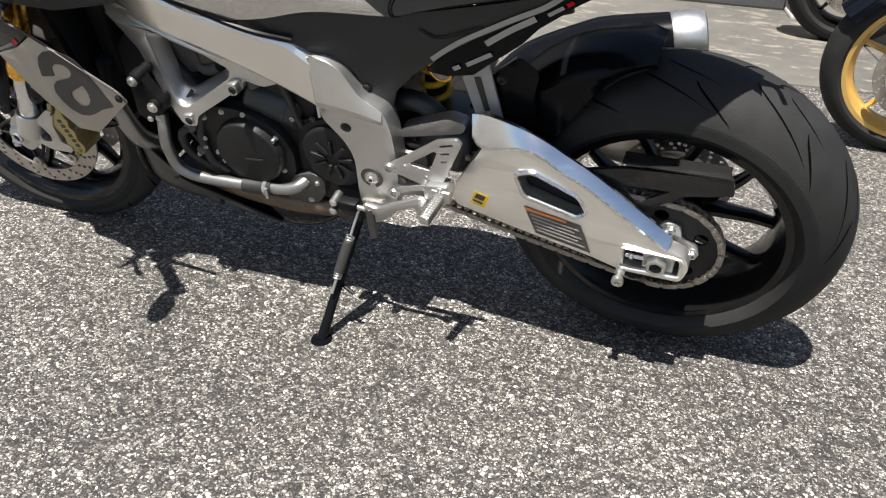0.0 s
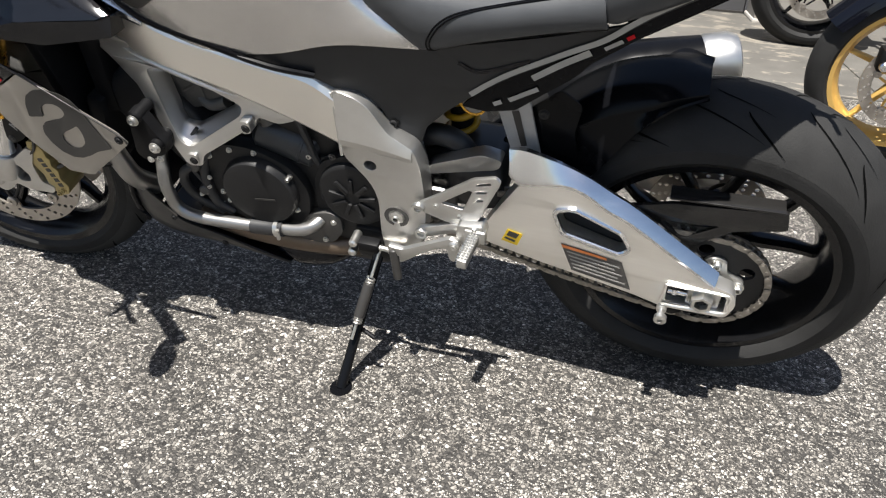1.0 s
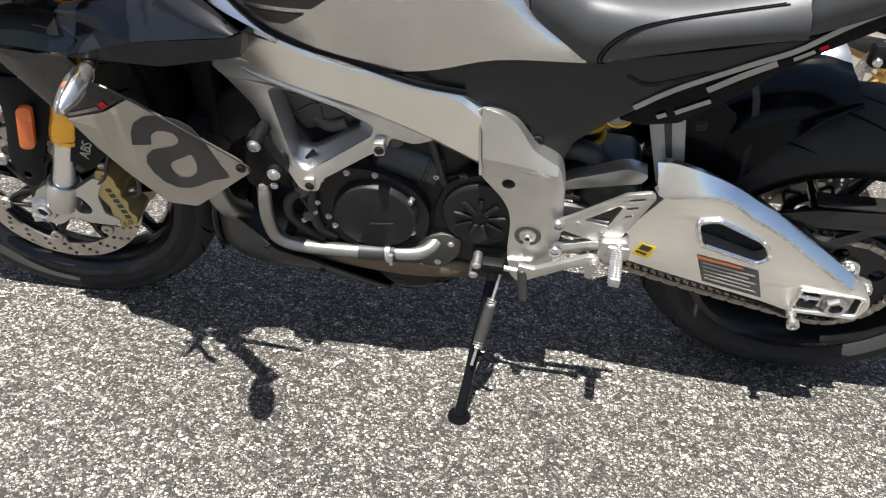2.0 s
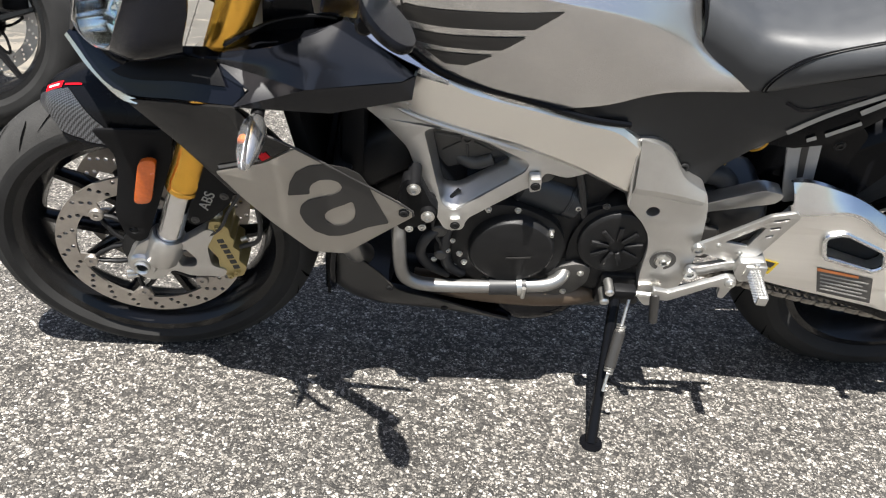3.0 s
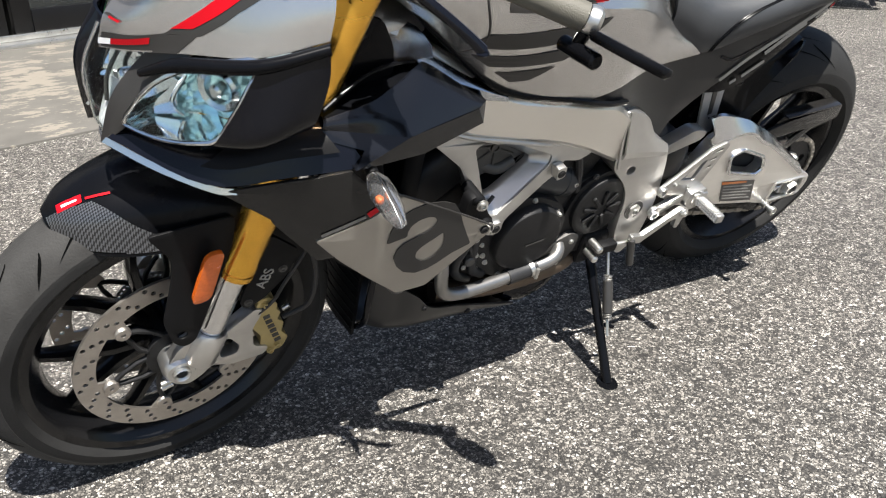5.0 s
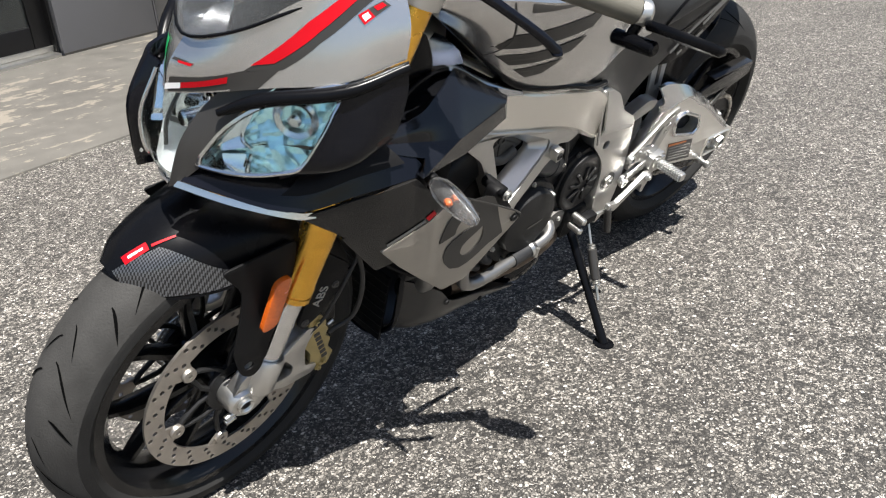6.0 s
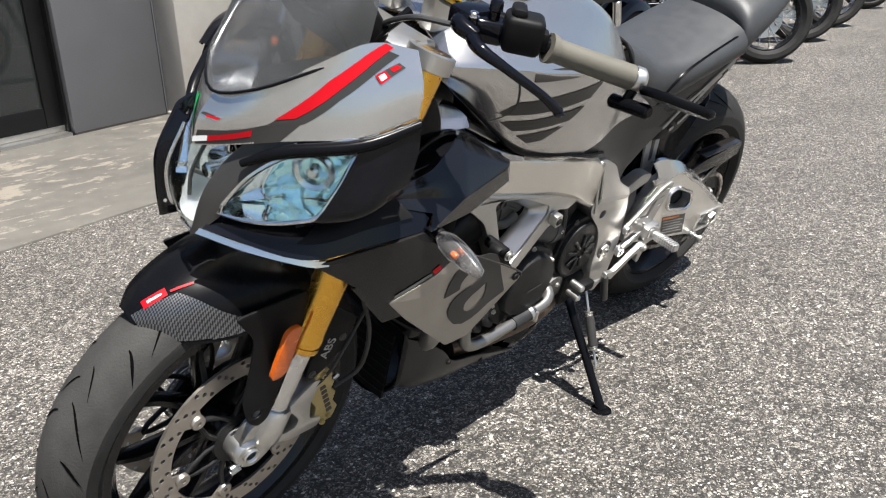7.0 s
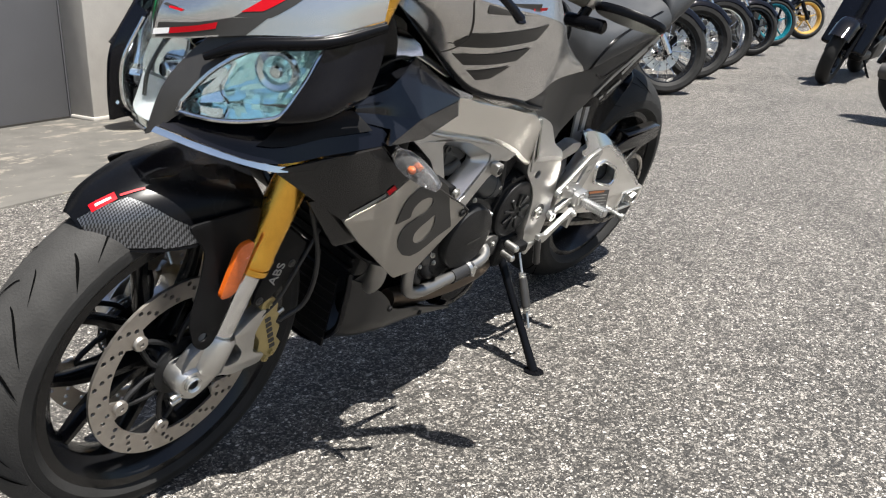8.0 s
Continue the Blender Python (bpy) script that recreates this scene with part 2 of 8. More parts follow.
def concrete_material():
    """Weathered concrete apron with flaking pale patches."""
    m = mat("weathered_concrete", (0.084, 0.079, 0.070), 0.8, 0, 9, 0.3, bump=0.3, bump_scale=120)
    nt = m.node_tree
    N, link = nt.nodes.new, nt.links.new
    b = nt.nodes["Principled BSDF"]
    src = b.inputs["Base Color"].links[0].from_socket
    geo = N("ShaderNodeNewGeometry")
    mp = N("ShaderNodeMapping")
    mp.inputs["Scale"].default_value = (1.1, 2.6, 1)
    link(geo.outputs["Position"], mp.inputs["Vector"])
    a = N("ShaderNodeTexNoise")
    a.inputs["Scale"].default_value, a.inputs["Detail"].default_value, a.inputs["Roughness"].default_value = 5, 8, 0.72
    link(mp.outputs[0], a.inputs["Vector"])
    big = N("ShaderNodeTexNoise")
    big.inputs["Scale"].default_value = 0.9
    link(geo.outputs["Position"], big.inputs["Vector"])
    s = N("ShaderNodeMath")
    s.operation = "MULTIPLY_ADD"
    s.inputs[1].default_value = 0.5
    link(big.outputs["Fac"], s.inputs[0])
    link(a.outputs["Fac"], s.inputs[2])
    r = N("ShaderNodeMapRange")
    r.inputs["From Min"].default_value, r.inputs["From Max"].default_value = 0.80, 0.835
    link(s.outputs[0], r.inputs["Value"])
    mix = N("ShaderNodeMix")
    mix.data_type = "RGBA"
    link(r.outputs[0], mix.inputs[0])
    link(src, mix.inputs[6])
    mix.inputs[7].default_value = (0.17, 0.152, 0.125, 1)
    link(mix.outputs[2], b.inputs["Base Color"])
    return m


CONCRETE = concrete_material()
WALL_GREY = mat("grey_wall_paint", (0.094, 0.094, 0.100), 0.62, 0, 6, 0.06, bump=0.12, bump_scale=60)
WALL_PALE = mat("pale_render", (0.36, 0.34, 0.31), 0.8, 0, 12, 0.1, bump=0.4, bump_scale=90)
DOOR_BLACK = mat("black_door_frame", (0.006, 0.006, 0.0065), 0.35, 0.0, 30, 0.15, spec=0.25)
DOOR_GLASS = mat("dark_door_glass", (0.10, 0.11, 0.11), 0.03, 0, 20, 0.02, trans=0.85, ior=1.45, rvar=0.02)
# near-black colour carries the indoor shade, as the panes let sunlight through
ROOM_SHADE = mat("shaded_shop_interior", (0.014, 0.0135, 0.013), 0.7, 0, 8, 0.2)


# ---- modelling helpers ----
def part(name, bm, material, parent=None, label="", angle=38):
    """Links a bmesh as one mesh object, under a thing or a part."""
    bmesh.ops.recalc_face_normals(bm, faces=bm.faces[:])
    for f in bm.faces:
        f.smooth = True
    lim = radians(angle)
    for e in bm.edges:
        if len(e.link_faces) == 2 and e.calc_face_angle(0) > lim:
            e.smooth = False
    me = bpy.data.meshes.new(name)
    bm.to_mesh(me)
    bm.free()
    me.materials.append(material)
    ob = new(name, me)
    if parent is not None:
        ob.parent = parent
        if parent.type == "EMPTY" and "shift" in parent:
            ob.matrix_basis = Matrix.Translation(parent["shift"])
    if label:
        tagged(ob, label=label)
    return ob


def again(ob, m, parent=None):
    """Another object on the same mesh, at pose m relative to its parent."""
    o = ob.copy()
    scene.collection.objects.link(o)
    if parent is not None:
        o.parent = parent
    o.matrix_basis = m
    return o


def thing(name, m, label, category, group="", shift=(0, 0, 0)):
    e = new(name)
    e.empty_display_size = 0.1
    e.matrix_basis = m
    e["shift"] = Vector(shift)
    return tagged(e, label, category, group)


def rounded(pts, r, n=4):
    """The polygon with its corners rounded by r."""
    pts = [Vector(p).to_2d() for p in pts]
    out = []
    for i, p in enumerate(pts):
        a, c = pts[i - 1], pts[(i + 1) % len(pts)]
        k = min(r, (a - p).length * 0.45, (c - p).length * 0.45)
        s, e = p + (a - p).normalized() * k, p + (c - p).normalized() * k
        for j in range(n + 1):
            u = j / n
            out.append(s * (1 - u) ** 2 + p * (2 * u * (1 - u)) + e * u * u)
    return out


def plate(outline, y0, y1, holes=(), r=0.0, bevel=0.0, hole_r=None, seg=2):
    """A polygon in x, z, extruded from y0 to y1, with holes through it and bevelled rims."""
    from mathutils.geometry import tessellate_polygon
    loops = [rounded(outline, r) if r else [Vector(p) for p in outline]]
    for h in holes:
        hr = r if hole_r is None else hole_r
        loops.append(rounded(h, hr) if hr else [Vector(p) for p in h])
    bm = bmesh.new()
    flat = [p for lp in loops for p in lp]
    tris = tessellate_polygon([[Vector((p[0], p[1], 0)) for p in lp] for lp in loops])
    lo = [bm.verts.new((p[0], y0, p[1])) for p in flat]
    hi = [bm.verts.new((p[0], y1, p[1])) for p in flat]
    for t in tris:
        for vs in (lo, hi):
            try:
                bm.faces.new([vs[i] for i in t])
            except ValueError:
                pass
    k = 0
    rim = []
    for lp in loops:
        n = len(lp)
        for i in range(n):
            a, c = k + i, k + (i + 1) % n
            f = bm.faces.new((lo[a], lo[c], hi[c], hi[a]))
            rim.append((lo[a], lo[c]))
            rim.append((hi[a], hi[c]))
        k += n
    bmesh.ops.recalc_face_normals(bm, faces=bm.faces[:])
    if bevel:
        es = [bm.edges.get(p) for p in rim]
        bmesh.ops.bevel(bm, geom=[e for e in es if e], offset=bevel, segments=seg, profile=0.5, affect="EDGES", clamp_overlap=True)
    return bm


def warp(bm, fn):
    for v in bm.verts:
        v.co = fn(v.co)
    return bm


def moved(bm, m):
    bm.transform(m)
    return bm


def warp_x(bm, fy, xs):
    """Cut the piece across at each x of xs, then shift it sideways by fy(x): it bends along x without twisting."""
    for x in xs:
        bmesh.ops.bisect_plane(bm, geom=bm.verts[:] + bm.edges[:] + bm.faces[:], plane_co=(x, 0, 0), plane_no=(1, 0, 0))
    for v in bm.verts:
        v.co.y += fy(v.co.x)
    return bm


def mirrored(bm):
    c = bm.copy()
    for v in c.verts:
        v.co.y = -v.co.y
    bmesh.ops.reverse_faces(c, faces=c.faces[:])
    return c


def cut(bm, n=1):
    """Split long edges so that a warp can bend the piece."""
    bmesh.ops.triangulate(bm, faces=bm.faces[:])
    for _ in range(n):
        es = [e for e in bm.edges if e.calc_length() > 0.03]
        if es:
            bmesh.ops.subdivide_edges(bm, edges=es, cuts=1)
            bmesh.ops.triangulate(bm, faces=bm.faces[:])
    return bm


def brick(x0, x1, y0, y1, z0, z1, bevel=0.0, seg=2):
    bm = bmesh.new()
    bmesh.ops.create_cube(bm, size=1)
    bm.transform(Matrix.LocRotScale(((x0 + x1) / 2, (y0 + y1) / 2, (z0 + z1) / 2), None, (x1 - x0, y1 - y0, z1 - z0)))
    if bevel:
        bmesh.ops.bevel(bm, geom=bm.edges[:], offset=bevel, segments=seg, profile=0.5, affect="EDGES", clamp_overlap=True)
    return bm


def lathe(profile, centre=(0, 0, 0), axis=(0, 1, 0), n=32, closed=False, arc=None):
    """A profile of (radius, place along the axis), turned round the axis."""
    bm = bmesh.new()
    q = Vector((0, 1, 0)).rotation_difference(Vector(axis).normalized()).to_matrix().to_4x4()
    m = Matrix.Translation(centre) @ q
    a0, a1 = arc or (0, 2 * math.pi)
    full = arc is None
    cnt = n if full else n + 1
    rings = []
    for i in range(cnt):
        a = a0 + (a1 - a0) * i / n
        rings.append([bm.verts.new(m @ Vector((r * math.cos(a), s, r * math.sin(a)))) for r, s in profile])
    for i in range(n):
        p, c = rings[i], rings[(i + 1) % cnt]
        for j in range(len(profile) - (0 if closed else 1)):
            k = (j + 1) % len(profile)
            bm.faces.new((p[j], p[k], c[k], c[j]))
    if full and not closed:
        for j in (0, -1):
            if profile[j][0] > 1e-6:
                bm.faces.new([g[j] for g in rings])
    bmesh.ops.remove_doubles(bm, verts=bm.verts[:], dist=1e-6)
    return bm


def spline(pts, n=8):
    """Points along a smooth line through pts."""
    pts = [Vector(p) for p in pts]
    if len(pts) < 3:
        return pts
    out = []
    e = [pts[0] * 2 - pts[1], *pts, pts[-1] * 2 - pts[-2]]
    for i in range(1, len(e) - 2):
        p0, p1, p2, p3 = e[i - 1:i + 3]
        for j in range(n):
            t = j / n
            out.append(0.5 * (2 * p1 + (p2 - p0) * t + (2 * p0 - 5 * p1 + 4 * p2 - p3) * t * t + (3 * p1 - p0 - 3 * p2 + p3) * t ** 3))
    out.append(pts[-1])
    return out


def tube(pts, r, n=12, smooth=6, cap=True):
    """A tube along pts. r: a radius, or one for each of the points."""
    line = spline(pts, smooth) if smooth and len(pts) > 2 else [Vector(p) for p in pts]
    rs = [r] * len(line) if isinstance(r, (int, float)) else list(np.interp(np.linspace(0, 1, len(line)), np.linspace(0, 1, len(r)), r))
    bm = bmesh.new()
    d0 = (line[1] - line[0]).normalized()
    u = d0.orthogonal().normalized()
    rings = []
    for i, p in enumerate(line):
        d = (line[min(i + 1, len(line) - 1)] - line[max(i - 1, 0)]).normalized()
        u = (u - d * u.dot(d)).normalized()
        w = d.cross(u)
        rings.append([bm.verts.new(p + (u * math.cos(2 * math.pi * k / n) + w * math.sin(2 * math.pi * k / n)) * rs[i]) for k in range(n)])
    for a, c in zip(rings, rings[1:]):
        for k in range(n):
            bm.faces.new((a[k], a[(k + 1) % n], c[(k + 1) % n], c[k]))
    if cap:
        bm.faces.new(rings[0])
        bm.faces.new(rings[-1])
    return bm


def rod(a, c, r, n=16, bevel=0.0):
    a, c = Vector(a), Vector(c)
    L = (c - a).length
    b = min(bevel, r * 0.5, L * 0.3)
    prof = [(0, 0), (r - b, 0), (r, b), (r, L - b), (r - b, L), (0, L)] if b else [(0, 0), (r, 0), (r, L), (0, L)]
    return lathe(prof, a, c - a, n)


def hexbolt(p, axis, r=0.006, h=0.005):
    """A bolt head with its washer and socket."""
    bm = lathe([(0, 0), (r * 1.35, 0), (r * 1.35, h * 0.25), (r, h * 0.3), (r * 0.97, h * 0.9), (r * 0.85, h), (r * 0.5, h), (r * 0.45, h * 0.55), (0, h * 0.5)], p, axis, 12)
    return bm


def sheet(grid, nu=6, nv=6, thick=0.004):
    """A smooth curved panel through a small grid of points, with a thickness."""
    rows = [spline(r, nv) for r in grid]
    cols = list(zip(*rows))
    fine = [spline(c, nu) for c in cols]
    pts = list(zip(*fine))
    R, Cn = len(pts), len(pts[0])
    bm = bmesh.new()
    top = [[bm.verts.new(p) for p in r] for r in pts]
    for i in range(R - 1):
        for j in range(Cn - 1):
            bm.faces.new((top[i][j], top[i][j + 1], top[i + 1][j + 1], top[i + 1][j]))
    if thick:
        bm.normal_update()
        back = [[bm.verts.new(v.co - v.normal * thick) for v in r] for r in top]
        for i in range(R - 1):
            for j in range(Cn - 1):
                bm.faces.new((back[i][j], back[i + 1][j], back[i + 1][j + 1], back[i][j + 1]))
        rim = [(i, 0) for i in range(R)] + [(R - 1, j) for j in range(1, Cn)] + [(i, Cn - 1) for i in range(R - 2, -1, -1)] + [(0, j) for j in range(Cn - 2, 0, -1)]
        for (a, b_), (c, d) in zip(rim, rim[1:] + rim[:1]):
            bm.faces.new((top[a][b_], back[a][b_], back[c][d], top[c][d]))
    bmesh.ops.remove_doubles(bm, verts=bm.verts[:], dist=1e-5)
    bmesh.ops.dissolve_degenerate(bm, edges=bm.edges[:], dist=1e-6)
    return bm


def at_sheet(grid, u, v, off=0.0):
    """The point of a sheet at u (row) and v (along the row), both 0 to 1, lifted by off along its normal."""
    def row_pt(r, s):
        p = spline(r, 8)
        k = s * (len(p) - 1)
        i = min(int(k), len(p) - 2)
        return p[i].lerp(p[i + 1], k - i)

    def pt(a, c):
        return row_pt([row_pt(r, c) for r in grid], a)
    p = pt(u, v)
    if off:
        d = 0.02
        n = (pt(min(1, u + d), v) - pt(max(0, u - d), v)).cross(pt(u, min(1, v + d)) - pt(u, max(0, v - d))).normalized()
        p = p + n * off
    return p


def decal(grid, corners, off=0.0012, n=6, thick=0.0004):
    """A thin film laid on a sheet: corners (u, v) of a four-sided patch."""
    a, b, c, d = [Vector(q) for q in corners]
    rows = []
    for i in range(n + 1):
        l, r = a.lerp(d, i / n), b.lerp(c, i / n)
        rows.append([at_sheet(grid, *l.lerp(r, j / n), off) for j in range(n + 1)])
    bm = bmesh.new()
    vs = [[bm.verts.new(p) for p in r] for r in rows]
    for i in range(n):
        for j in range(n):
            bm.faces.new((vs[i][j], vs[i][j + 1], vs[i + 1][j + 1], vs[i + 1][j]))
    return bm


def ribbon(path, width, y_at, thick=0.0006, off=0.0015):
    """A flat stroke in x, z laid on a side panel whose outer face is y_at(x, z)."""
    line = spline([(x, 0, z) for x, z in path], 6)
    bm = bmesh.new()
    prev = None
    for i, p in enumerate(line):
        d = (line[min(i + 1, len(line) - 1)] - line[max(i - 1, 0)]).normalized()
        n = Vector((-d.z, 0, d.x)) * width / 2
        vs = []
        for q in (p + n, p - n):
            vs.append(bm.verts.new((q.x, y_at(q.x, q.z) - off, q.z)))
        if prev:
            bm.faces.new((prev[0], prev[1], vs[1], vs[0]))
        prev = vs
    return bm


def joined(*bms):
    out = bmesh.new()
    for b in bms:
        me = bpy.data.meshes.new("tmp")
        b.to_mesh(me)
        b.free()
        out.from_mesh(me)
        bpy.data.meshes.remove(me)
    return out


def poly3(pts, thick=0.003, r=0.0):
    """A flat or slightly folded panel: the points as one fan, given a thickness inwards along its mean normal."""
    pts = [Vector(p) for p in pts]
    n = Vector((0, 0, 0))
    for a, c in zip(pts, pts[1:] + pts[:1]):
        n += a.cross(c)
    n.normalize()
    bm = bmesh.new()
    a = [bm.verts.new(p) for p in pts]
    b = [bm.verts.new(p - n * thick) for p in pts]
    bm.faces.new(a)
    bm.faces.new(list(reversed(b)))
    for i in range(len(pts)):
        j = (i + 1) % len(pts)
        bm.faces.new((a[i], b[i], b[j], a[j]))
    return bm


def facets(points, faces, thick=0.003):
    """Flat facets between named corner points, with thickness."""
    bm = bmesh.new()
    vs = {k: bm.verts.new(p) for k, p in points.items()}
    for f in faces:
        bm.faces.new([vs[k] for k in f.split()])
    bmesh.ops.triangulate(bm, faces=bm.faces[:])
    bmesh.ops.recalc_face_normals(bm, faces=bm.faces[:])
    bmesh.ops.solidify(bm, geom=bm.faces[:], thickness=thick)
    bmesh.ops.recalc_face_normals(bm, faces=bm.faces[:])
    return bm


# ---- ground and building ----
def ground_sheet():
    bm = bmesh.new()
    ring = [bm.verts.new((400 * math.cos(a), 400 * math.sin(a), 0)) for a in np.linspace(0, 2 * math.pi, 48, endpoint=False)]
    bm.faces.new(ring)
    return bm


tagged(part("ground", ground_sheet(), ASPHALT), "worn grey asphalt with pale exposed stones, sunlit", "ground", kind="structure")

WALL = pose(0.06, 3.69, 0, 0, 0, 10.2)  # the wall's foot: x along the wall, y into the building


def on_wall(bm):
    return moved(bm, WALL)


def slab(x0, x1, y0, y1, z0=-0.2, z1=0.008):
    return brick(x0, x1, y0, y1, z0, z1, 0.004)


apron = new("pavement")
tagged(apron, "weathered concrete apron slabs with flaking pale patches", "pavement", kind="structure")
for x0, x1 in ((-7.5, -4.9), (-4.892, -2.25), (-2.242, 0.45), (0.458, 3.1), (3.108, 6.0)):
    part("concrete_slab", on_wall(slab(x0, x1, -1.42, -0.002)), CONCRETE, apron)

wall = new("wall_north")
tagged(wall, "smooth grey painted shop wall", "wall", kind="structure")
part("wall_panel", on_wall(brick(-0.42, 0.18, 0, 0.3, 0, 2.95, 0.004)), WALL_GREY, wall)
part("wall_panel", on_wall(brick(-7.5, -2.42, 0, 0.3, 0, 2.95, 0.004)), WALL_GREY, wall)
part("lintel", on_wall(brick(-2.416, -0.424, 0, 0.3, 2.25, 2.95, 0.004)), WALL_GREY, wall)
part("wall_panel", on_wall(brick(0.184, 6.0, 0.0, 0.3, 0, 2.95, 0.004)), WALL_GREY, wall)
part("wall_base_joint", on_wall(brick(-0.419, 0.178, -0.006, 0.01, 0.0, 0.02)), LABEL_BLACK, wall)
pillar = tagged(new("pillar"), "pale rendered wall pier with a rough chipped foot", "pillar", kind="structure")
part("pier", on_wall(brick(0.19, 0.66, -0.2, -0.002, 0, 2.95, 0.008)), WALL_PALE, pillar)
part("pier_foot", on_wall(brick(0.182, 0.67, -0.208, -0.003, 0, 0.03, 0.01)), WALL_PALE, pillar)

door = tagged(new("door_1"), "black framed double glass shop door, closed", "door", kind="structure")
for x0, x1 in ((-2.40, -1.43), (-1.40, -0.44)):
    for a, c, lo, hi in ((x0, x0 + 0.09, 0.03, 2.2), (x1 - 0.09, x1, 0.03, 2.2), (x0 + 0.092, x1 - 0.092, 0.03, 0.17), (x0 + 0.092, x1 - 0.092, 2.08, 2.2)):
        part("door_frame", on_wall(brick(a, c, 0.07, 0.125, lo, hi, 0.004)), DOOR_BLACK, door)
    pane = part("pane", on_wall(brick(x0 + 0.085, x1 - 0.085, 0.09, 0.1, 0.165, 2.085)), DOOR_GLASS, door)
    pane.visible_shadow = False
part("door_jamb", on_wall(brick(-2.414, -2.402, 0.03, 0.2, 0.012, 2.24)), DOOR_BLACK, door)
part("door_jamb", on_wall(brick(-0.438, -0.426, 0.03, 0.2, 0.012, 2.24)), DOOR_BLACK, door)
part("threshold", on_wall(brick(-2.40, -0.44, -0.012, 0.2, 0.0, 0.028, 0.004)), ZINC, door)
part("kick_strip", on_wall(brick(-2.40, -0.44, 0.055, 0.068, 0.03, 0.06, 0.002)), ZINC, door)
# room behind the glass; its darkness is in the colour
room = tagged(new("wall_back"), "shop interior behind the glass, its shade put into a near-black colour", "wall", kind="structure")
part("room_wall", on_wall(brick(-7.4, 5.9, 4.0, 4.1, 0, 2.95)), ROOM_SHADE, room)
part("room_wall", on_wall(brick(-7.5, -7.4, 0.302, 4.1, 0, 2.95)), ROOM_SHADE, room)
part("room_wall", on_wall(brick(5.9, 6.0, 0.302, 4.1, 0, 2.95)), ROOM_SHADE, room)
part("room_floor", on_wall(brick(-7.39, 5.89, 0.21, 3.99, 0.002, 0.012)), ROOM_SHADE, room)
tagged(part("roof", on_wall(brick(-7.55, 6.05, -0.05, 4.15, 2.954, 3.1, 0.01))  , WALL_GREY), "flat grey shop roof slab", "roof", kind="structure")


# ---- the motorcycle ----
# Its own axes: x to the rear, y to its right, z up, from the rear axle; it leans on its side stand.
LEAN_ANGLE = 18.5
BASE = Vector((-0.72, 0, -0.327))
AXLES = pose(0, 0.109, 0.317, LEAN_ANGLE)
bike = thing("motorcycle", AXLES @ Matrix.Translation(BASE), "grey and black naked sport motorcycle leaning on its side stand", "motorcycle", shift=-BASE)
FRONT = Vector((-1.435, 0, -0.032))
REAR = Vector((-0.008, 0.062, -0.016))


def P(name, bm, material, label="", parent=None, angle=38):
    return part(name, bm, material, parent or bike, label, angle)


def both(name, bm, material, label="", parent=None, angle=38):
    c = mirrored(bm)
    a = P(name, bm, material, label, parent, angle)
    P(name, c, material, label, parent, angle)
    return a


def tyre_profile(R, w, rim):
    """Half-round sport tyre, bead to bead."""
    pr = []
    rc = w * 1.02
    for i in range(17):
        a = radians(-66 + 132 * i / 16)
        pr.append((R - rc + rc * math.cos(a) * 1.0, rc * math.sin(a) * 1.0))
    e = pr[0]
    side = [(rim, -w * 0.72), (rim + 0.006, -w * 0.84), (rim + (e[0] - rim) * 0.5, -w * 0.965), (e[0] - 0.006, e[1] - 0.001)]
    return side + pr + [(r, -s) for r, s in reversed(side)]


def grooves(R, w, count, hand=1, sweep=1.0):
    """Curved water grooves of the tread: thin lens-shaped strips on the surface, black for the shade inside a groove.
    """
    out = bmesh.new()
    rc = w * 1.02
    for i in range(count):
        base = 2 * math.pi * i / count
        for s in (-1, 1):
            for k, (l0, l1, swing, off) in enumerate(((8, 52, 0.24, 0.0), (26, 60, 0.13, 0.45), (4, 26, 0.15, 0.70))):
                pts = []
                for j in range(9):
                    u = j / 8
                    lat = radians(l0 + (l1 - l0) * u) * s
                    ang = base + 2 * math.pi / count * (off + (0.12 if s > 0 else 0)) + hand * sweep * swing * (u ** 1.4)
                    wid = 0.0066 * math.sin(math.pi * min(1, u * 0.9 + 0.08)) * (1.0 if k < 2 else 0.8)
                    rr = R - rc + (rc + 0.0018) * math.cos(lat)
                    y = (rc + 0.0018) * math.sin(lat)
                    pts.append((ang, rr, y, wid))
                prev = None
                for ang, rr, y, wid in pts:
                    d = wid / rr / 2
                    a = out.verts.new((rr * math.cos(ang - d), y, rr * math.sin(ang - d)))
                    b = out.verts.new((rr * math.cos(ang + d), y, rr * math.sin(ang + d)))
                    if prev:
                        out.faces.new((prev[0], prev[1], b, a))
                    prev = (a, b)
    return out


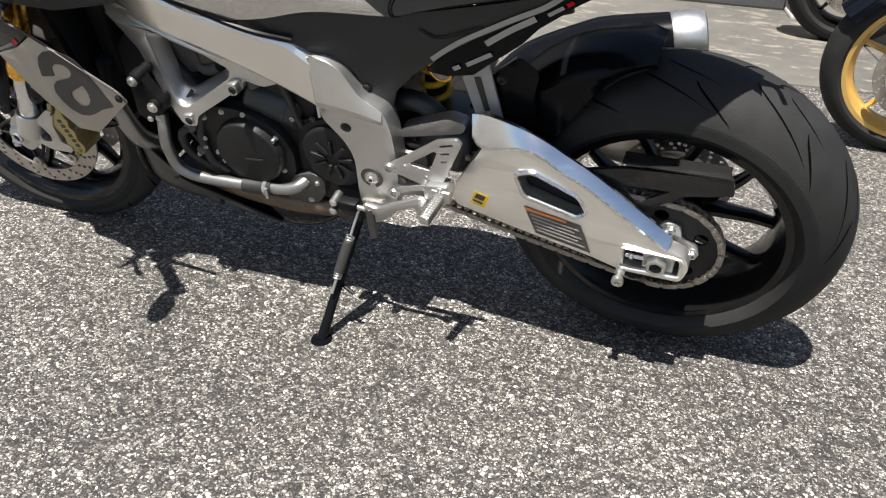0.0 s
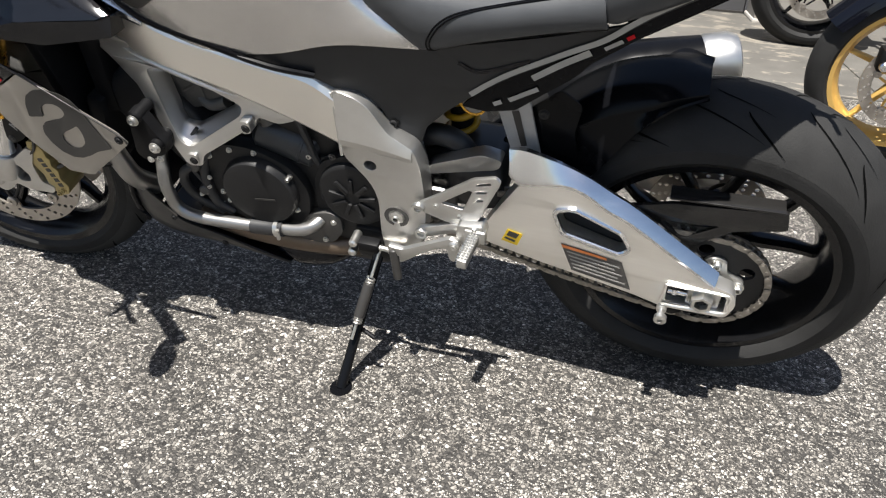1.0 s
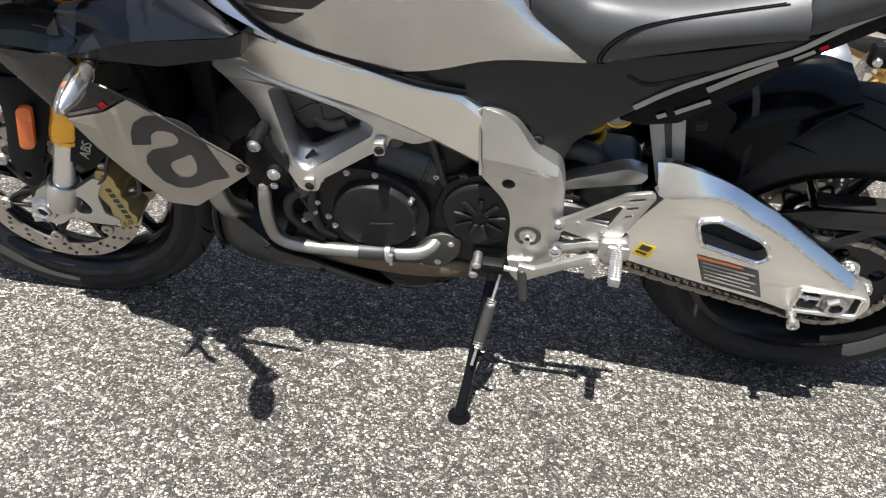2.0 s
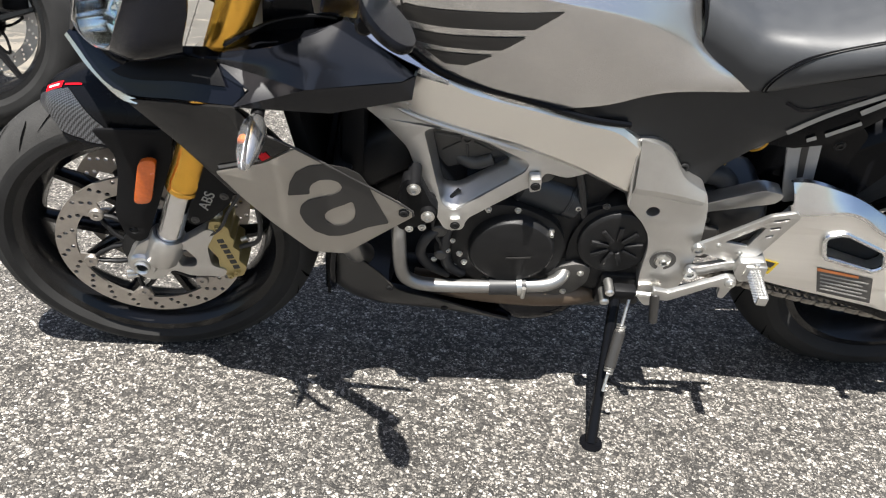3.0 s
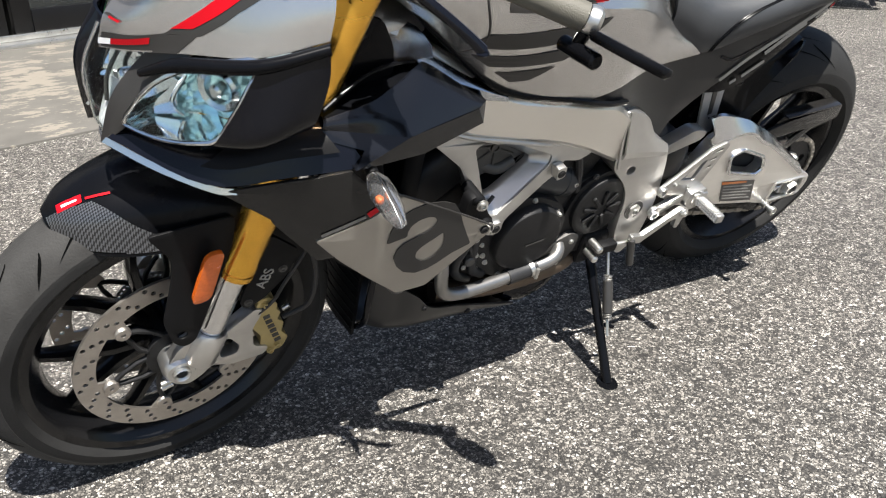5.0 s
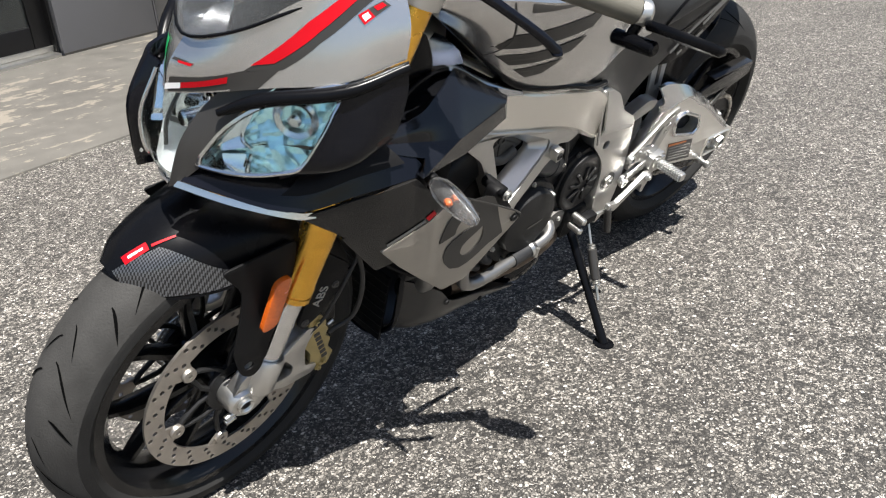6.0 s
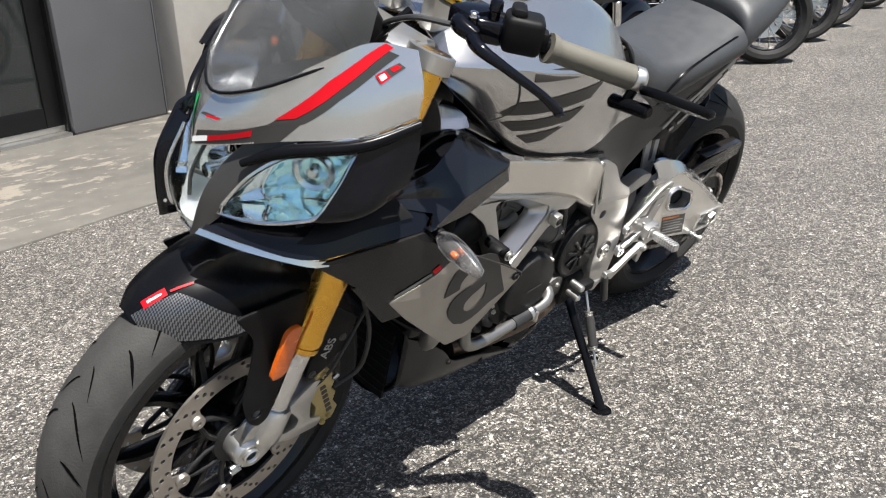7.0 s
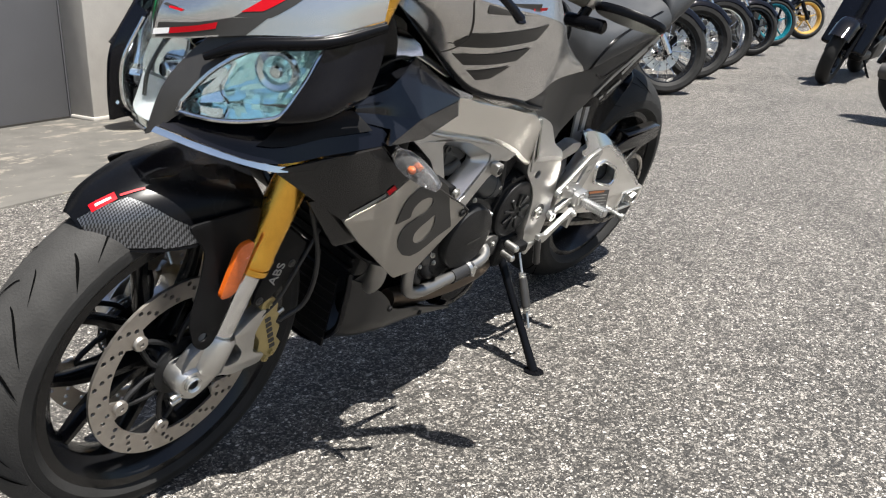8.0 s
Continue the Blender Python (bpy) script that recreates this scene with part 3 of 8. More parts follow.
def spoke_bar(a0, r0, w0, a1, r1, w1, y0, y1, t0, t1):
    """A tapering spoke from the hub to the rim; a in radians, half widths w, half depths t."""
    bm = bmesh.new()
    rings = []
    for u in (0, 0.35, 0.75, 1.0):
        a, r = a0 + (a1 - a0) * u, r0 + (r1 - r0) * u
        w, y, t = w0 + (w1 - w0) * u, y0 + (y1 - y0) * u, t0 + (t1 - t0) * u
        c = Vector((r * math.cos(a), y, r * math.sin(a)))
        d = Vector((-math.sin(a), 0, math.cos(a)))
        e = Vector((0, 1, 0))
        rings.append([bm.verts.new(c + d * (w * p) + e * (t * q)) for p, q in ((-1, -0.45), (-0.55, -1), (0.55, -1), (1, -0.45), (1, 0.45), (0.55, 1), (-0.55, 1), (-1, 0.45))])
    for g, h in zip(rings, rings[1:]):
        for k in range(8):
            bm.faces.new((g[k], g[(k + 1) % 8], h[(k + 1) % 8], h[k]))
    bm.faces.new(rings[0])
    bm.faces.new(rings[-1])
    return bm


def ring_plate(ri, ro, y0, y1, holes=(), n=64):
    """A flat ring with drilled holes, each (radius, angle, size)."""
    outer = [(ro * math.cos(a), ro * math.sin(a)) for a in np.linspace(0, 2 * math.pi, n, endpoint=False)]
    inner = [(ri * math.cos(a), ri * math.sin(a)) for a in np.linspace(0, 2 * math.pi, n, endpoint=False)]
    hs = [inner]
    for r, a, d in holes:
        hs.append([(r * math.cos(a) + d * math.cos(b), r * math.sin(a) + d * math.sin(b)) for b in np.linspace(0, 2 * math.pi, 8, endpoint=False)])
    return plate(outer, y0, y1, hs)


def wheel(owner, name, centre, R, w, rim_r, rim_w, paint, spokes=5, spread=0.16, turn=0.0, label="", tread=True, rubber=None, worn=None):
    """A cast wheel with its tyre: rim, hub, forked spokes, tyre and tread."""
    c = Vector(centre)
    prof = [(rim_r + 0.008, -rim_w), (rim_r + 0.010, -rim_w + 0.006), (rim_r - 0.004, -rim_w + 0.012), (rim_r - 0.016, -rim_w * 0.55), (rim_r - 0.026, -rim_w * 0.2),
            (rim_r - 0.026, rim_w * 0.2), (rim_r - 0.016, rim_w * 0.55), (rim_r - 0.004, rim_w - 0.012), (rim_r + 0.010, rim_w - 0.006), (rim_r + 0.008, rim_w),
            (rim_r - 0.010, rim_w), (rim_r - 0.030, rim_w * 0.55), (rim_r - 0.038, 0), (rim_r - 0.030, -rim_w * 0.55), (rim_r - 0.010, -rim_w)]
    root = part(name, lathe(prof, c, n=72, closed=True), paint, owner, label)
    part("tyre", lathe(tyre_profile(R, w, rim_r), c, n=96, closed=True), rubber or RUBBER, root, "black rubber tyre with a curved tread")
    if tread:
        top = tyre_profile(R + 0.0008, w, rim_r)[4:-4]
        part("tread", lathe(top + [(r - 0.003, s * 0.98) for r, s in reversed(top)], c, n=96, closed=True), worn or RUBBER_WORN, root, "worn dusty tread")
        g = part("tread_groove", moved(grooves(R, w, 10, *((-1, 1.9) if w > 0.085 else (1, 1.0))), Matrix.Translation(c)), GROOVE_SHADE, root)
        tagged(g, kind="stuff")
    part("hub", lathe([(0.012, -0.06), (0.03, -0.06), (0.034, -0.045), (0.03, -0.02), (0.03, 0.02), (0.034, 0.045), (0.03, 0.06), (0.012, 0.06)], c, n=32, closed=True), paint, root)
    for i in range(spokes):
        for s in ((-1, 1) if spread else (1,)):
            a = turn + 2 * math.pi * i / spokes
            b = spoke_bar(a + 0.10 * s * (1 if spread else 0), 0.027, 0.012, a + spread * s, rim_r - 0.03, 0.0075, 0, 0, 0.022, 0.012)
            part("spoke", moved(b, Matrix.Translation(c)), paint, root)
    part("valve", rod(c + Vector((0, -0.005, rim_r - 0.035)), c + Vector((0, -0.022, rim_r - 0.06)), 0.0035, 8), ZINC, root)
    return root


def brake_disc(owner, c, ro, ri, y, side, bolts, carrier=ENGINE_BLACK, turn=0.0, th=0.005, seat=None):
    """A drilled floating disc on its carrier arms."""
    holes = []
    for i in range(22):
        a = 2 * math.pi * i / 22 + turn
        for k, q in enumerate((0.2, 0.5, 0.8)):
            holes.append((ri + (ro - ri) * q, a + 0.07 * k, 0.0042))
    m = Matrix.Translation(Vector(c) + Vector((0, y, 0)))
    d = part("brake_disc", moved(ring_plate(ri, ro, -th / 2, th / 2, holes), m), STEEL, owner, "drilled steel brake disc")
    for i in range(bolts if seat else 0):
        a = turn + 2 * math.pi * i / bolts
        part("disc_lug", moved(plate([(r * math.cos(a + k), r * math.sin(a + k)) for r, k in ((ri + 0.003, -0.16), (seat + 0.002, -0.11), (seat - 0.009, 0), (seat + 0.002, 0.11), (ri + 0.003, 0.16))], -th / 2 + 0.0006, th / 2 - 0.0006, r=0.005), m), STEEL, d)
    part("carrier_ring", moved(lathe([(0.028, -0.004), (0.05, -0.004), (0.05, 0.004), (0.028, 0.004)], n=32, closed=True), m), carrier, d)
    for i in range(bolts):
        a = turn + 2 * math.pi * i / bolts
        for s in (-0.42, 0.42):
            part("carrier_arm", moved(spoke_bar(a + s, 0.045, 0.0045, a, (seat or ri) - 0.004, 0.0045, 0, 0, 0.004, 0.004), m), carrier, d)
        q = seat or ri - 0.004
        p = Vector((q * math.cos(a), side * 0.003, q * math.sin(a)))
        part("disc_bobbin", moved(lathe([(0, 0.002), (0.0035, 0.002), (0.004, 0.005), (0.011, 0.005), (0.0125, 0.003), (0.0125, -0.003), (0, -0.003)], p, (0, side, 0), 14), m), STEEL, d)
    return d


# wheels
rear = wheel(bike, "rear_wheel", REAR, 0.330, 0.098, 0.228, 0.078, RIM_BLACK, 5, 0.36, 0.40, "gloss black cast rear wheel", worn=RUBBER)
front = wheel(bike, "front_wheel", FRONT + Vector((0, -0.020, 0)), 0.298, 0.061, 0.228, 0.05, RIM_BLACK, 5, 0.36, 0.87, "gloss black cast front wheel")
# the bar is turned a little to the left, and the front wheel with it
HUB = FRONT + Vector((0, -0.020, 0))
STEER = Matrix.Translation(HUB) @ Vector((0, -1, 0)).rotation_difference(Vector((0.084, -0.995, 0.054))).to_matrix().to_4x4() @ Matrix.Translation(-HUB)
front.matrix_basis = front.matrix_basis @ STEER
for sd in (-1, 1):
    brake_disc(front, HUB, 0.161, 0.127, 0.061 * sd, sd, 6, turn=0.27, seat=0.112)
brake_disc(rear, REAR, 0.11, 0.076, 0.075, 1, 5)
part("cush_hub", lathe([(0.02, -0.120), (0.05, -0.120), (0.062, -0.105), (0.066, -0.04), (0.05, -0.02), (0.02, -0.02)], REAR, n=32, closed=True), RIM_BLACK, rear)
abs_holes = [(0.052, 2 * math.pi * i / 40, 0.0025) for i in range(40)]
part("abs_ring", moved(ring_plate(0.046, 0.058, -0.001, 0.001, abs_holes), Matrix.Translation(HUB + Vector((0, 0.070, 0)))), ZINC, front)

# rear sprocket and chain
SPR_Y = -0.058
teeth = []
for i in range(84):
    a = 2 * math.pi * i / 84
    r = 0.103 if i % 2 else 0.096
    teeth.append((r * math.cos(a), r * math.sin(a)))
sh = [[(0.072 * math.cos(a) + 0.014 * math.cos(b), 0.072 * math.sin(a) + 0.014 * math.sin(b)) for b in np.linspace(0, 2 * math.pi, 10, endpoint=False)] for a in np.linspace(0.45, 0.45 + 2 * math.pi, 5, endpoint=False)]
part("sprocket", plate(teeth, SPR_Y - 0.003, SPR_Y + 0.003, sh), ENGINE_BLACK, rear)
carrier = [(r * math.cos(a), r * math.sin(a)) for i in range(5) for a, r in ((0.1 + i * 1.2566 - 0.2, 0.066), (0.1 + i * 1.2566 + 0.2, 0.066), (0.1 + (i + 0.5) * 1.2566, 0.044))]
part("sprocket_carrier", plate(carrier, SPR_Y - 0.012, SPR_Y - 0.003, r=0.01, bevel=0.002), CAST_ALU, rear)
for i in range(5):
    a = 0.1 + i * 1.2566
    part("sprocket_nut", hexbolt((0.056 * math.cos(a), SPR_Y - 0.012, 0.056 * math.sin(a)), (0, -1, 0), 0.008, 0.012), ZINC, rear)

chain = P("drive_chain", rod((-0.62, SPR_Y, 0.1), (-0.62, SPR_Y - 0.006, 0.1), 0.03, 20), ENGINE_BLACK, "oily steel roller chain")


def chain_line():
    """The loop round both sprockets as points one link apart."""
    c0, r0, c1, r1 = Vector((0, 0)), 0.1045, Vector((-0.62, 0.09)), 0.041
    d = (c1 - c0)
    base = math.atan2(d.y, d.x)
    off = math.acos((r0 - r1) / d.length)
    pts = []
    a_up, a_lo = base - off, base + off
    p_up0, p_up1 = c0 + r0 * Vector((math.cos(a_up), math.sin(a_up))), c1 + r1 * Vector((math.cos(a_up), math.sin(a_up)))
    p_lo0, p_lo1 = c0 + r0 * Vector((math.cos(a_lo), math.sin(a_lo))), c1 + r1 * Vector((math.cos(a_lo), math.sin(a_lo)))
    for i in range(60):
        a = a_lo - 2 * math.pi + (a_up - a_lo + 2 * math.pi) * i / 60
        pts.append(c0 + r0 * Vector((math.cos(a), math.sin(a))))
    for i in range(80):
        pts.append(p_up0.lerp(p_up1, i / 80))
    for i in range(20):
        a = a_up + (a_lo - a_up) * i / 20
        pts.append(c1 + r1 * Vector((math.cos(a), math.sin(a))))
    for i in range(80):
        u = i / 80
        p = p_lo1.lerp(p_lo0, u)
        pts.append(p - Vector((0, 0.012 * math.sin(math.pi * u))))
    L = [0]
    for a, b in zip(pts, pts[1:] + pts[:1]):
        L.append(L[-1] + (b - a).length)
    n = int(L[-1] / 0.0159)
    out = []
    for k in range(n):
        s = L[-1] * k / n
        j = max(i for i in range(len(pts)) if L[i] <= s + 1e-9)
        a, b = pts[j], pts[(j + 1) % len(pts)]
        out.append(a.lerp(b, (s - L[j]) / max(1e-9, L[j + 1] - L[j])))
    return out


def link_mesh(half):
    p = []
    for i in range(14):
        a = 2 * math.pi * i / 14
        x = 0.00795 * (1 if math.cos(a) > 0 else -1)
        p.append((x + 0.0068 * math.cos(a), 0.0068 * math.sin(a) * (0.86 if abs(math.cos(a)) < 0.5 else 1)))
    return joined(plate(p, -half, -half + 0.0022), plate(p, half - 0.0022, half), *[rod((s * 0.00795, -half - 0.0012, 0), (s * 0.00795, half + 0.0012, 0), 0.0032, 8) for s in (-1, 1)])


cl = chain_line()
protos = []
for k, p in enumerate(cl):
    q = cl[(k + 1) % len(cl)]
    m = Matrix.Translation((0, 0, 0)) @ pose((p.x + q.x) / 2, SPR_Y, (p.y + q.y) / 2, 0, -math.degrees(math.atan2(q.y - p.y, q.x - p.x)), 0)
    if k < 2:
        o = part("chain_link", link_mesh(0.0095 if k else 0.007), CHAIN_STEEL, chain)
        o.matrix_basis = m
        protos.append(o)
    else:
        again(protos[k % 2], m, chain)

# swingarm
sw_out = [(-0.395, 0.047), (-0.376, 0.087), (-0.359, 0.120), (-0.340, 0.153), (-0.326, 0.178), (-0.297, 0.190), (-0.255, 0.192), (-0.218, 0.183), (-0.179, 0.158), (-0.135, 0.137), (-0.060, 0.086), (0.016, 0.036), (0.048, 0.026), (0.056, 0.0), (0.045, -0.036),
          (-0.060, -0.043), (-0.117, -0.028), (-0.28, 0.0), (-0.385, 0.022)]
sw_slot = [(-0.268, 0.135), (-0.236, 0.147), (-0.150, 0.110), (-0.133, 0.076), (-0.150, 0.060), (-0.250, 0.087)]
ax_slot = [(-0.060, 0.019), (0.038, 0.017), (0.040, -0.024), (-0.060, -0.028)]


def arm_shape(co):
    x = co.x
    out = np.interp(x, (-0.56, 0.06), (0.016, -0.012))
    return Vector((co.x, co.y + out * (1 if co.y < 0 else -1), co.z))


def arm_y(x):
    return -0.098 + float(np.interp(x, (-0.56, 0.06), (0.016, -0.012)))


arm = plate(sw_out, -0.098, -0.068, [sw_slot, ax_slot], r=0.010, bevel=0.006, hole_r=0.008, seg=3)
swingarm = P("swingarm", warp(arm, arm_shape), BRUSHED, "brushed aluminium swingarm with polished upper edge")
P("swingarm", moved(mirrored(warp(plate(sw_out, -0.098, -0.068, [sw_slot], r=0.014, bevel=0.009, seg=2), arm_shape)), Matrix.Translation((0, 0.10, 0))), BRUSHED)
top_line = ((-0.352, 0.226), (-0.320, 0.229), (-0.259, 0.214), (-0.217, 0.197), (-0.179, 0.176), (-0.135, 0.152), (-0.060, 0.101), (0.016, 0.048))
low_line = ((-0.347, 0.200), (-0.327, 0.181), (-0.258, 0.1935), (-0.219, 0.1845), (-0.180, 0.1595), (-0.136, 0.1385), (-0.061, 0.0875), (0.014, 0.0375))
facet = [[(x, arm_y(x) + 0.026, z - 0.003) for x, z in top_line], [(x, arm_y(x) + 0.020, z) for x, z in top_line], [(x, arm_y(x) + 0.0008, z) for x, z in low_line], [(x, arm_y(x) + 0.008, z - 0.012) for x, z in low_line]]
P("swingarm_ridge", sheet(facet, 2, 3, 0.003), POLISHED, "polished sloping swingarm top edge", swingarm, angle=20)
# added black plate that gives the slot its shaded, dark look
P("slot_dark_backing", warp(plate([(-0.30, 0.165), (-0.24, 0.17), (-0.11, 0.105), (-0.10, 0.055), (-0.15, 0.035), (-0.29, 0.06)], -0.066, -0.063, r=0.01), arm_shape), ENGINE_BLACK, "", swingarm)
rim_pts = rounded(sw_slot, 0.012, 5)
P("slot_rim", tube([(p.x, -0.0985, p.y) for p in rim_pts] + [(rim_pts[0].x, -0.0985, rim_pts[0].y)], 0.0048, 8, 2), POLISHED, "", swingarm)
P("arm_front", warp(plate([(-0.505, 0.140), (-0.487, 0.170), (-0.396, 0.214), (-0.360, 0.208), (-0.368, 0.188), (-0.43, 0.168), (-0.486, 0.150)], -0.090, -0.062, r=0.010, bevel=0.006, seg=3), arm_shape), CAST_ALU, "", swingarm)
P("cross_brace", joined(brick(-0.47, -0.36, -0.075, 0.075, 0.07, 0.175, 0.03, 3), brick(-0.56, -0.44, -0.085, -0.068, 0.045, 0.12, 0.012), brick(-0.56, -0.44, 0.068, 0.085, 0.045, 0.12, 0.012)), DARK_GREY, "", swingarm)
P("axle_nut", joined(lathe([(0.0115, -0.006), (0.0125, 0.006), (0.0185, 0.006), (0.0195, 0.002), (0.0195, -0.010), (0.0115, -0.010)], (0, -0.114, -0.004), (0, -1, 0), 6, closed=True), lathe([(0.0135, -0.016), (0.0245, -0.016), (0.0245, -0.010), (0.0135, -0.010)], (0, -0.114, -0.004), (0, -1, 0), 28, closed=True)), ZINC, "zinc plated axle nut", swingarm)
# black disc in place of the shade down the hollow axle
P("bore_shade_disc", lathe([(0, -0.004), (0.012, -0.004), (0.012, -0.008), (0, -0.008)], (0, -0.114, -0.004), (0, -1, 0), 20), ENGINE_BLACK, "", swingarm)
P("slot_back", plate([(-0.066, 0.024), (0.043, 0.022), (0.044, -0.029), (-0.066, -0.033)], -0.088, -0.084, r=0.004), ENGINE_BLACK, "", swingarm)
P("slot_rim", tube([(x, -0.1085, z) for x, z in ((-0.062, 0.021), (-0.01, 0.0205), (0.040, 0.019), (0.043, -0.002), (0.042, -0.026), (-0.01, -0.029), (-0.062, -0.030), (-0.064, -0.004), (-0.062, 0.021))], 0.0028, 8, 3), BRUSHED, "", swingarm)
P("axle_block", brick(-0.026, 0.030, -0.104, -0.09, -0.023, 0.014, 0.003), CAST_ALU, "", swingarm)
P("chain_adjuster", joined(rod((-0.058, -0.099, -0.004), (-0.020, -0.099, -0.004), 0.0048, 12, 0.001), rod((-0.050, -0.099, -0.004), (-0.043, -0.099, -0.004), 0.009, 6, 0.001)), CHROME, "", swingarm)
P("paddock_spool", lathe([(0, 0), (0.009, 0), (0.009, 0.016), (0.006, 0.018), (0.006, 0.028), (0.011, 0.031), (0.011, 0.040), (0.005, 0.041), (0.004, 0.036), (0, 0.036)], (-0.061, -0.098, -0.042), (0, -1, 0), 18), ZINC, "", swingarm)

# decals on the arm
lab = [(-0.250, 0.060), (-0.143, 0.046), (-0.120, -0.018), (-0.226, -0.001)]


def on_arm(pts, d=0.0015):
    return poly3([(x, arm_y(x) - d, z) for x, z in pts], -0.0004)


warning = P("warning_label", on_arm(lab), LABEL_GREY, "black and orange printed warning label", swingarm)
P("label_head", on_arm([(-0.249, 0.0592), (-0.170, 0.0488), (-0.168, 0.043), (-0.2465, 0.0515)], 0.002), LABEL_ORANGE, "orange heading strip", warning)
for i in range(5):
    u = 0.22 + i * 0.15
    a = Vector(lab[0]).lerp(Vector(lab[3]), u), Vector(lab[1]).lerp(Vector(lab[2]), u)
    p0, p1 = a[0].lerp(a[1], 0.06), a[0].lerp(a[1], 0.93 - 0.1 * (i % 2))
    P("print_bar", on_arm([(p0.x, p0.y), (p1.x, p1.y), (p1.x + 0.001, p1.y - 0.0032), (p0.x + 0.001, p0.y - 0.0032)], 0.002), LIGHT_GREY, "", warning)
tag2 = P("yellow_sticker", on_arm([(-0.356, 0.036), (-0.346, 0.066), (-0.318, 0.060), (-0.327, 0.030)]), LABEL_YELLOW, "yellow sticker with a dark emblem", swingarm)
P("emblem", on_arm([(-0.347, 0.051), (-0.342, 0.063), (-0.324, 0.059), (-0.329, 0.047)], 0.002), LABEL_BLACK, "", tag2)
P("print_bar", on_arm([(-0.351, 0.043), (-0.349, 0.047), (-0.330, 0.042), (-0.332, 0.037)], 0.002), LABEL_BLACK, "", tag2)

# chain guards
guard = plate([(-0.160, 0.146), (-0.08, 0.170), (0.093, 0.189), (0.100, 0.154), (0.085, 0.149), (0.022, 0.133), (-0.045, 0.076), (-0.075, 0.085)], -0.070, -0.062, [[(-0.096, 0.130), (0.000, 0.138), (-0.052, 0.098)]], r=0.006, bevel=0.002)
cg = P("chain_guard", guard, CHARCOAL, "black chain guard with a triangular opening")
P("guard_lip", moved(brick(-0.088, 0.088, -0.0715, -0.040, -0.002, 0.002, 0.001), pose(0.0, 0, 0.185, 0, -2.4, 0)), CHARCOAL, "", cg)
P("lower_chain_guard", plate([(-0.18, -0.02), (-0.06, -0.045), (-0.02, -0.085), (-0.04, -0.10), (-0.10, -0.075), (-0.20, -0.045)], -0.07, -0.064, [[(-0.13, -0.045), (-0.075, -0.055), (-0.09, -0.068)]], r=0.006, bevel=0.001), BLACK_SATIN)


# rear hugger: a shell over the top front of the tyre
def hugger():
    rows = []
    for a, top, y1, r1, y2, r2 in ((99, 0.352, 0.050, 0.350, 0.054, 0.348), (107, 0.366, 0.066, 0.354, 0.084, 0.350), (116, 0.376, 0.070, 0.350, 0.090, 0.326), (124, 0.382, 0.070, 0.354, 0.090, 0.303),
                                   (134, 0.384, 0.070, 0.362, 0.090, 0.282), (145, 0.384, 0.068, 0.372, 0.088, 0.275), (157, 0.374, 0.066, 0.362, 0.086, 0.272), (166, 0.362, 0.064, 0.350, 0.084, 0.270)):
        c, q = math.cos(radians(a)), math.sin(radians(a))
        half = [(y2, r2), (y1 + 0.002, r1 - 0.008), (y1, r1), (y1 * 0.62, top - 0.003), (y1 * 0.25, top)]
        rows.append([(c * r, -y, q * r) for y, r in half] + [(c * r, y, q * r) for y, r in reversed(half)])
    return sheet(rows, 4, 2, 0.004)


hug = P("rear_hugger", moved(hugger(), Matrix.Translation(REAR + Vector((0, -0.006, 0.004)))), BLACK_SATIN, "matt black plastic rear mudguard hugging the tyre")
hs_out = [(-0.245, 0.305), (-0.255, 0.25), (-0.245, 0.200), (-0.300, 0.206), (-0.375, 0.208), (-0.330, 0.285), (-0.281, 0.330)]
P("hugger_cheek", warp(cut(plate(hs_out, -0.003, 0.0, r=0.012), 2), lambda v: Vector((v.x, v.y - 0.030, v.z))), BLACK_SATIN, "", hug)
P("hugger_screw", hexbolt((-0.302, -0.060, 0.300), (0, -1, 0), 0.007, 0.004), ENGINE_BLACK, "", hug)

# front fork
RAKE = Vector((0.345, 0, 1.0)).normalized()


def fork_at(z, y):
    return Vector((-1.341 + 0.345 * (z - 0.158), y, z))


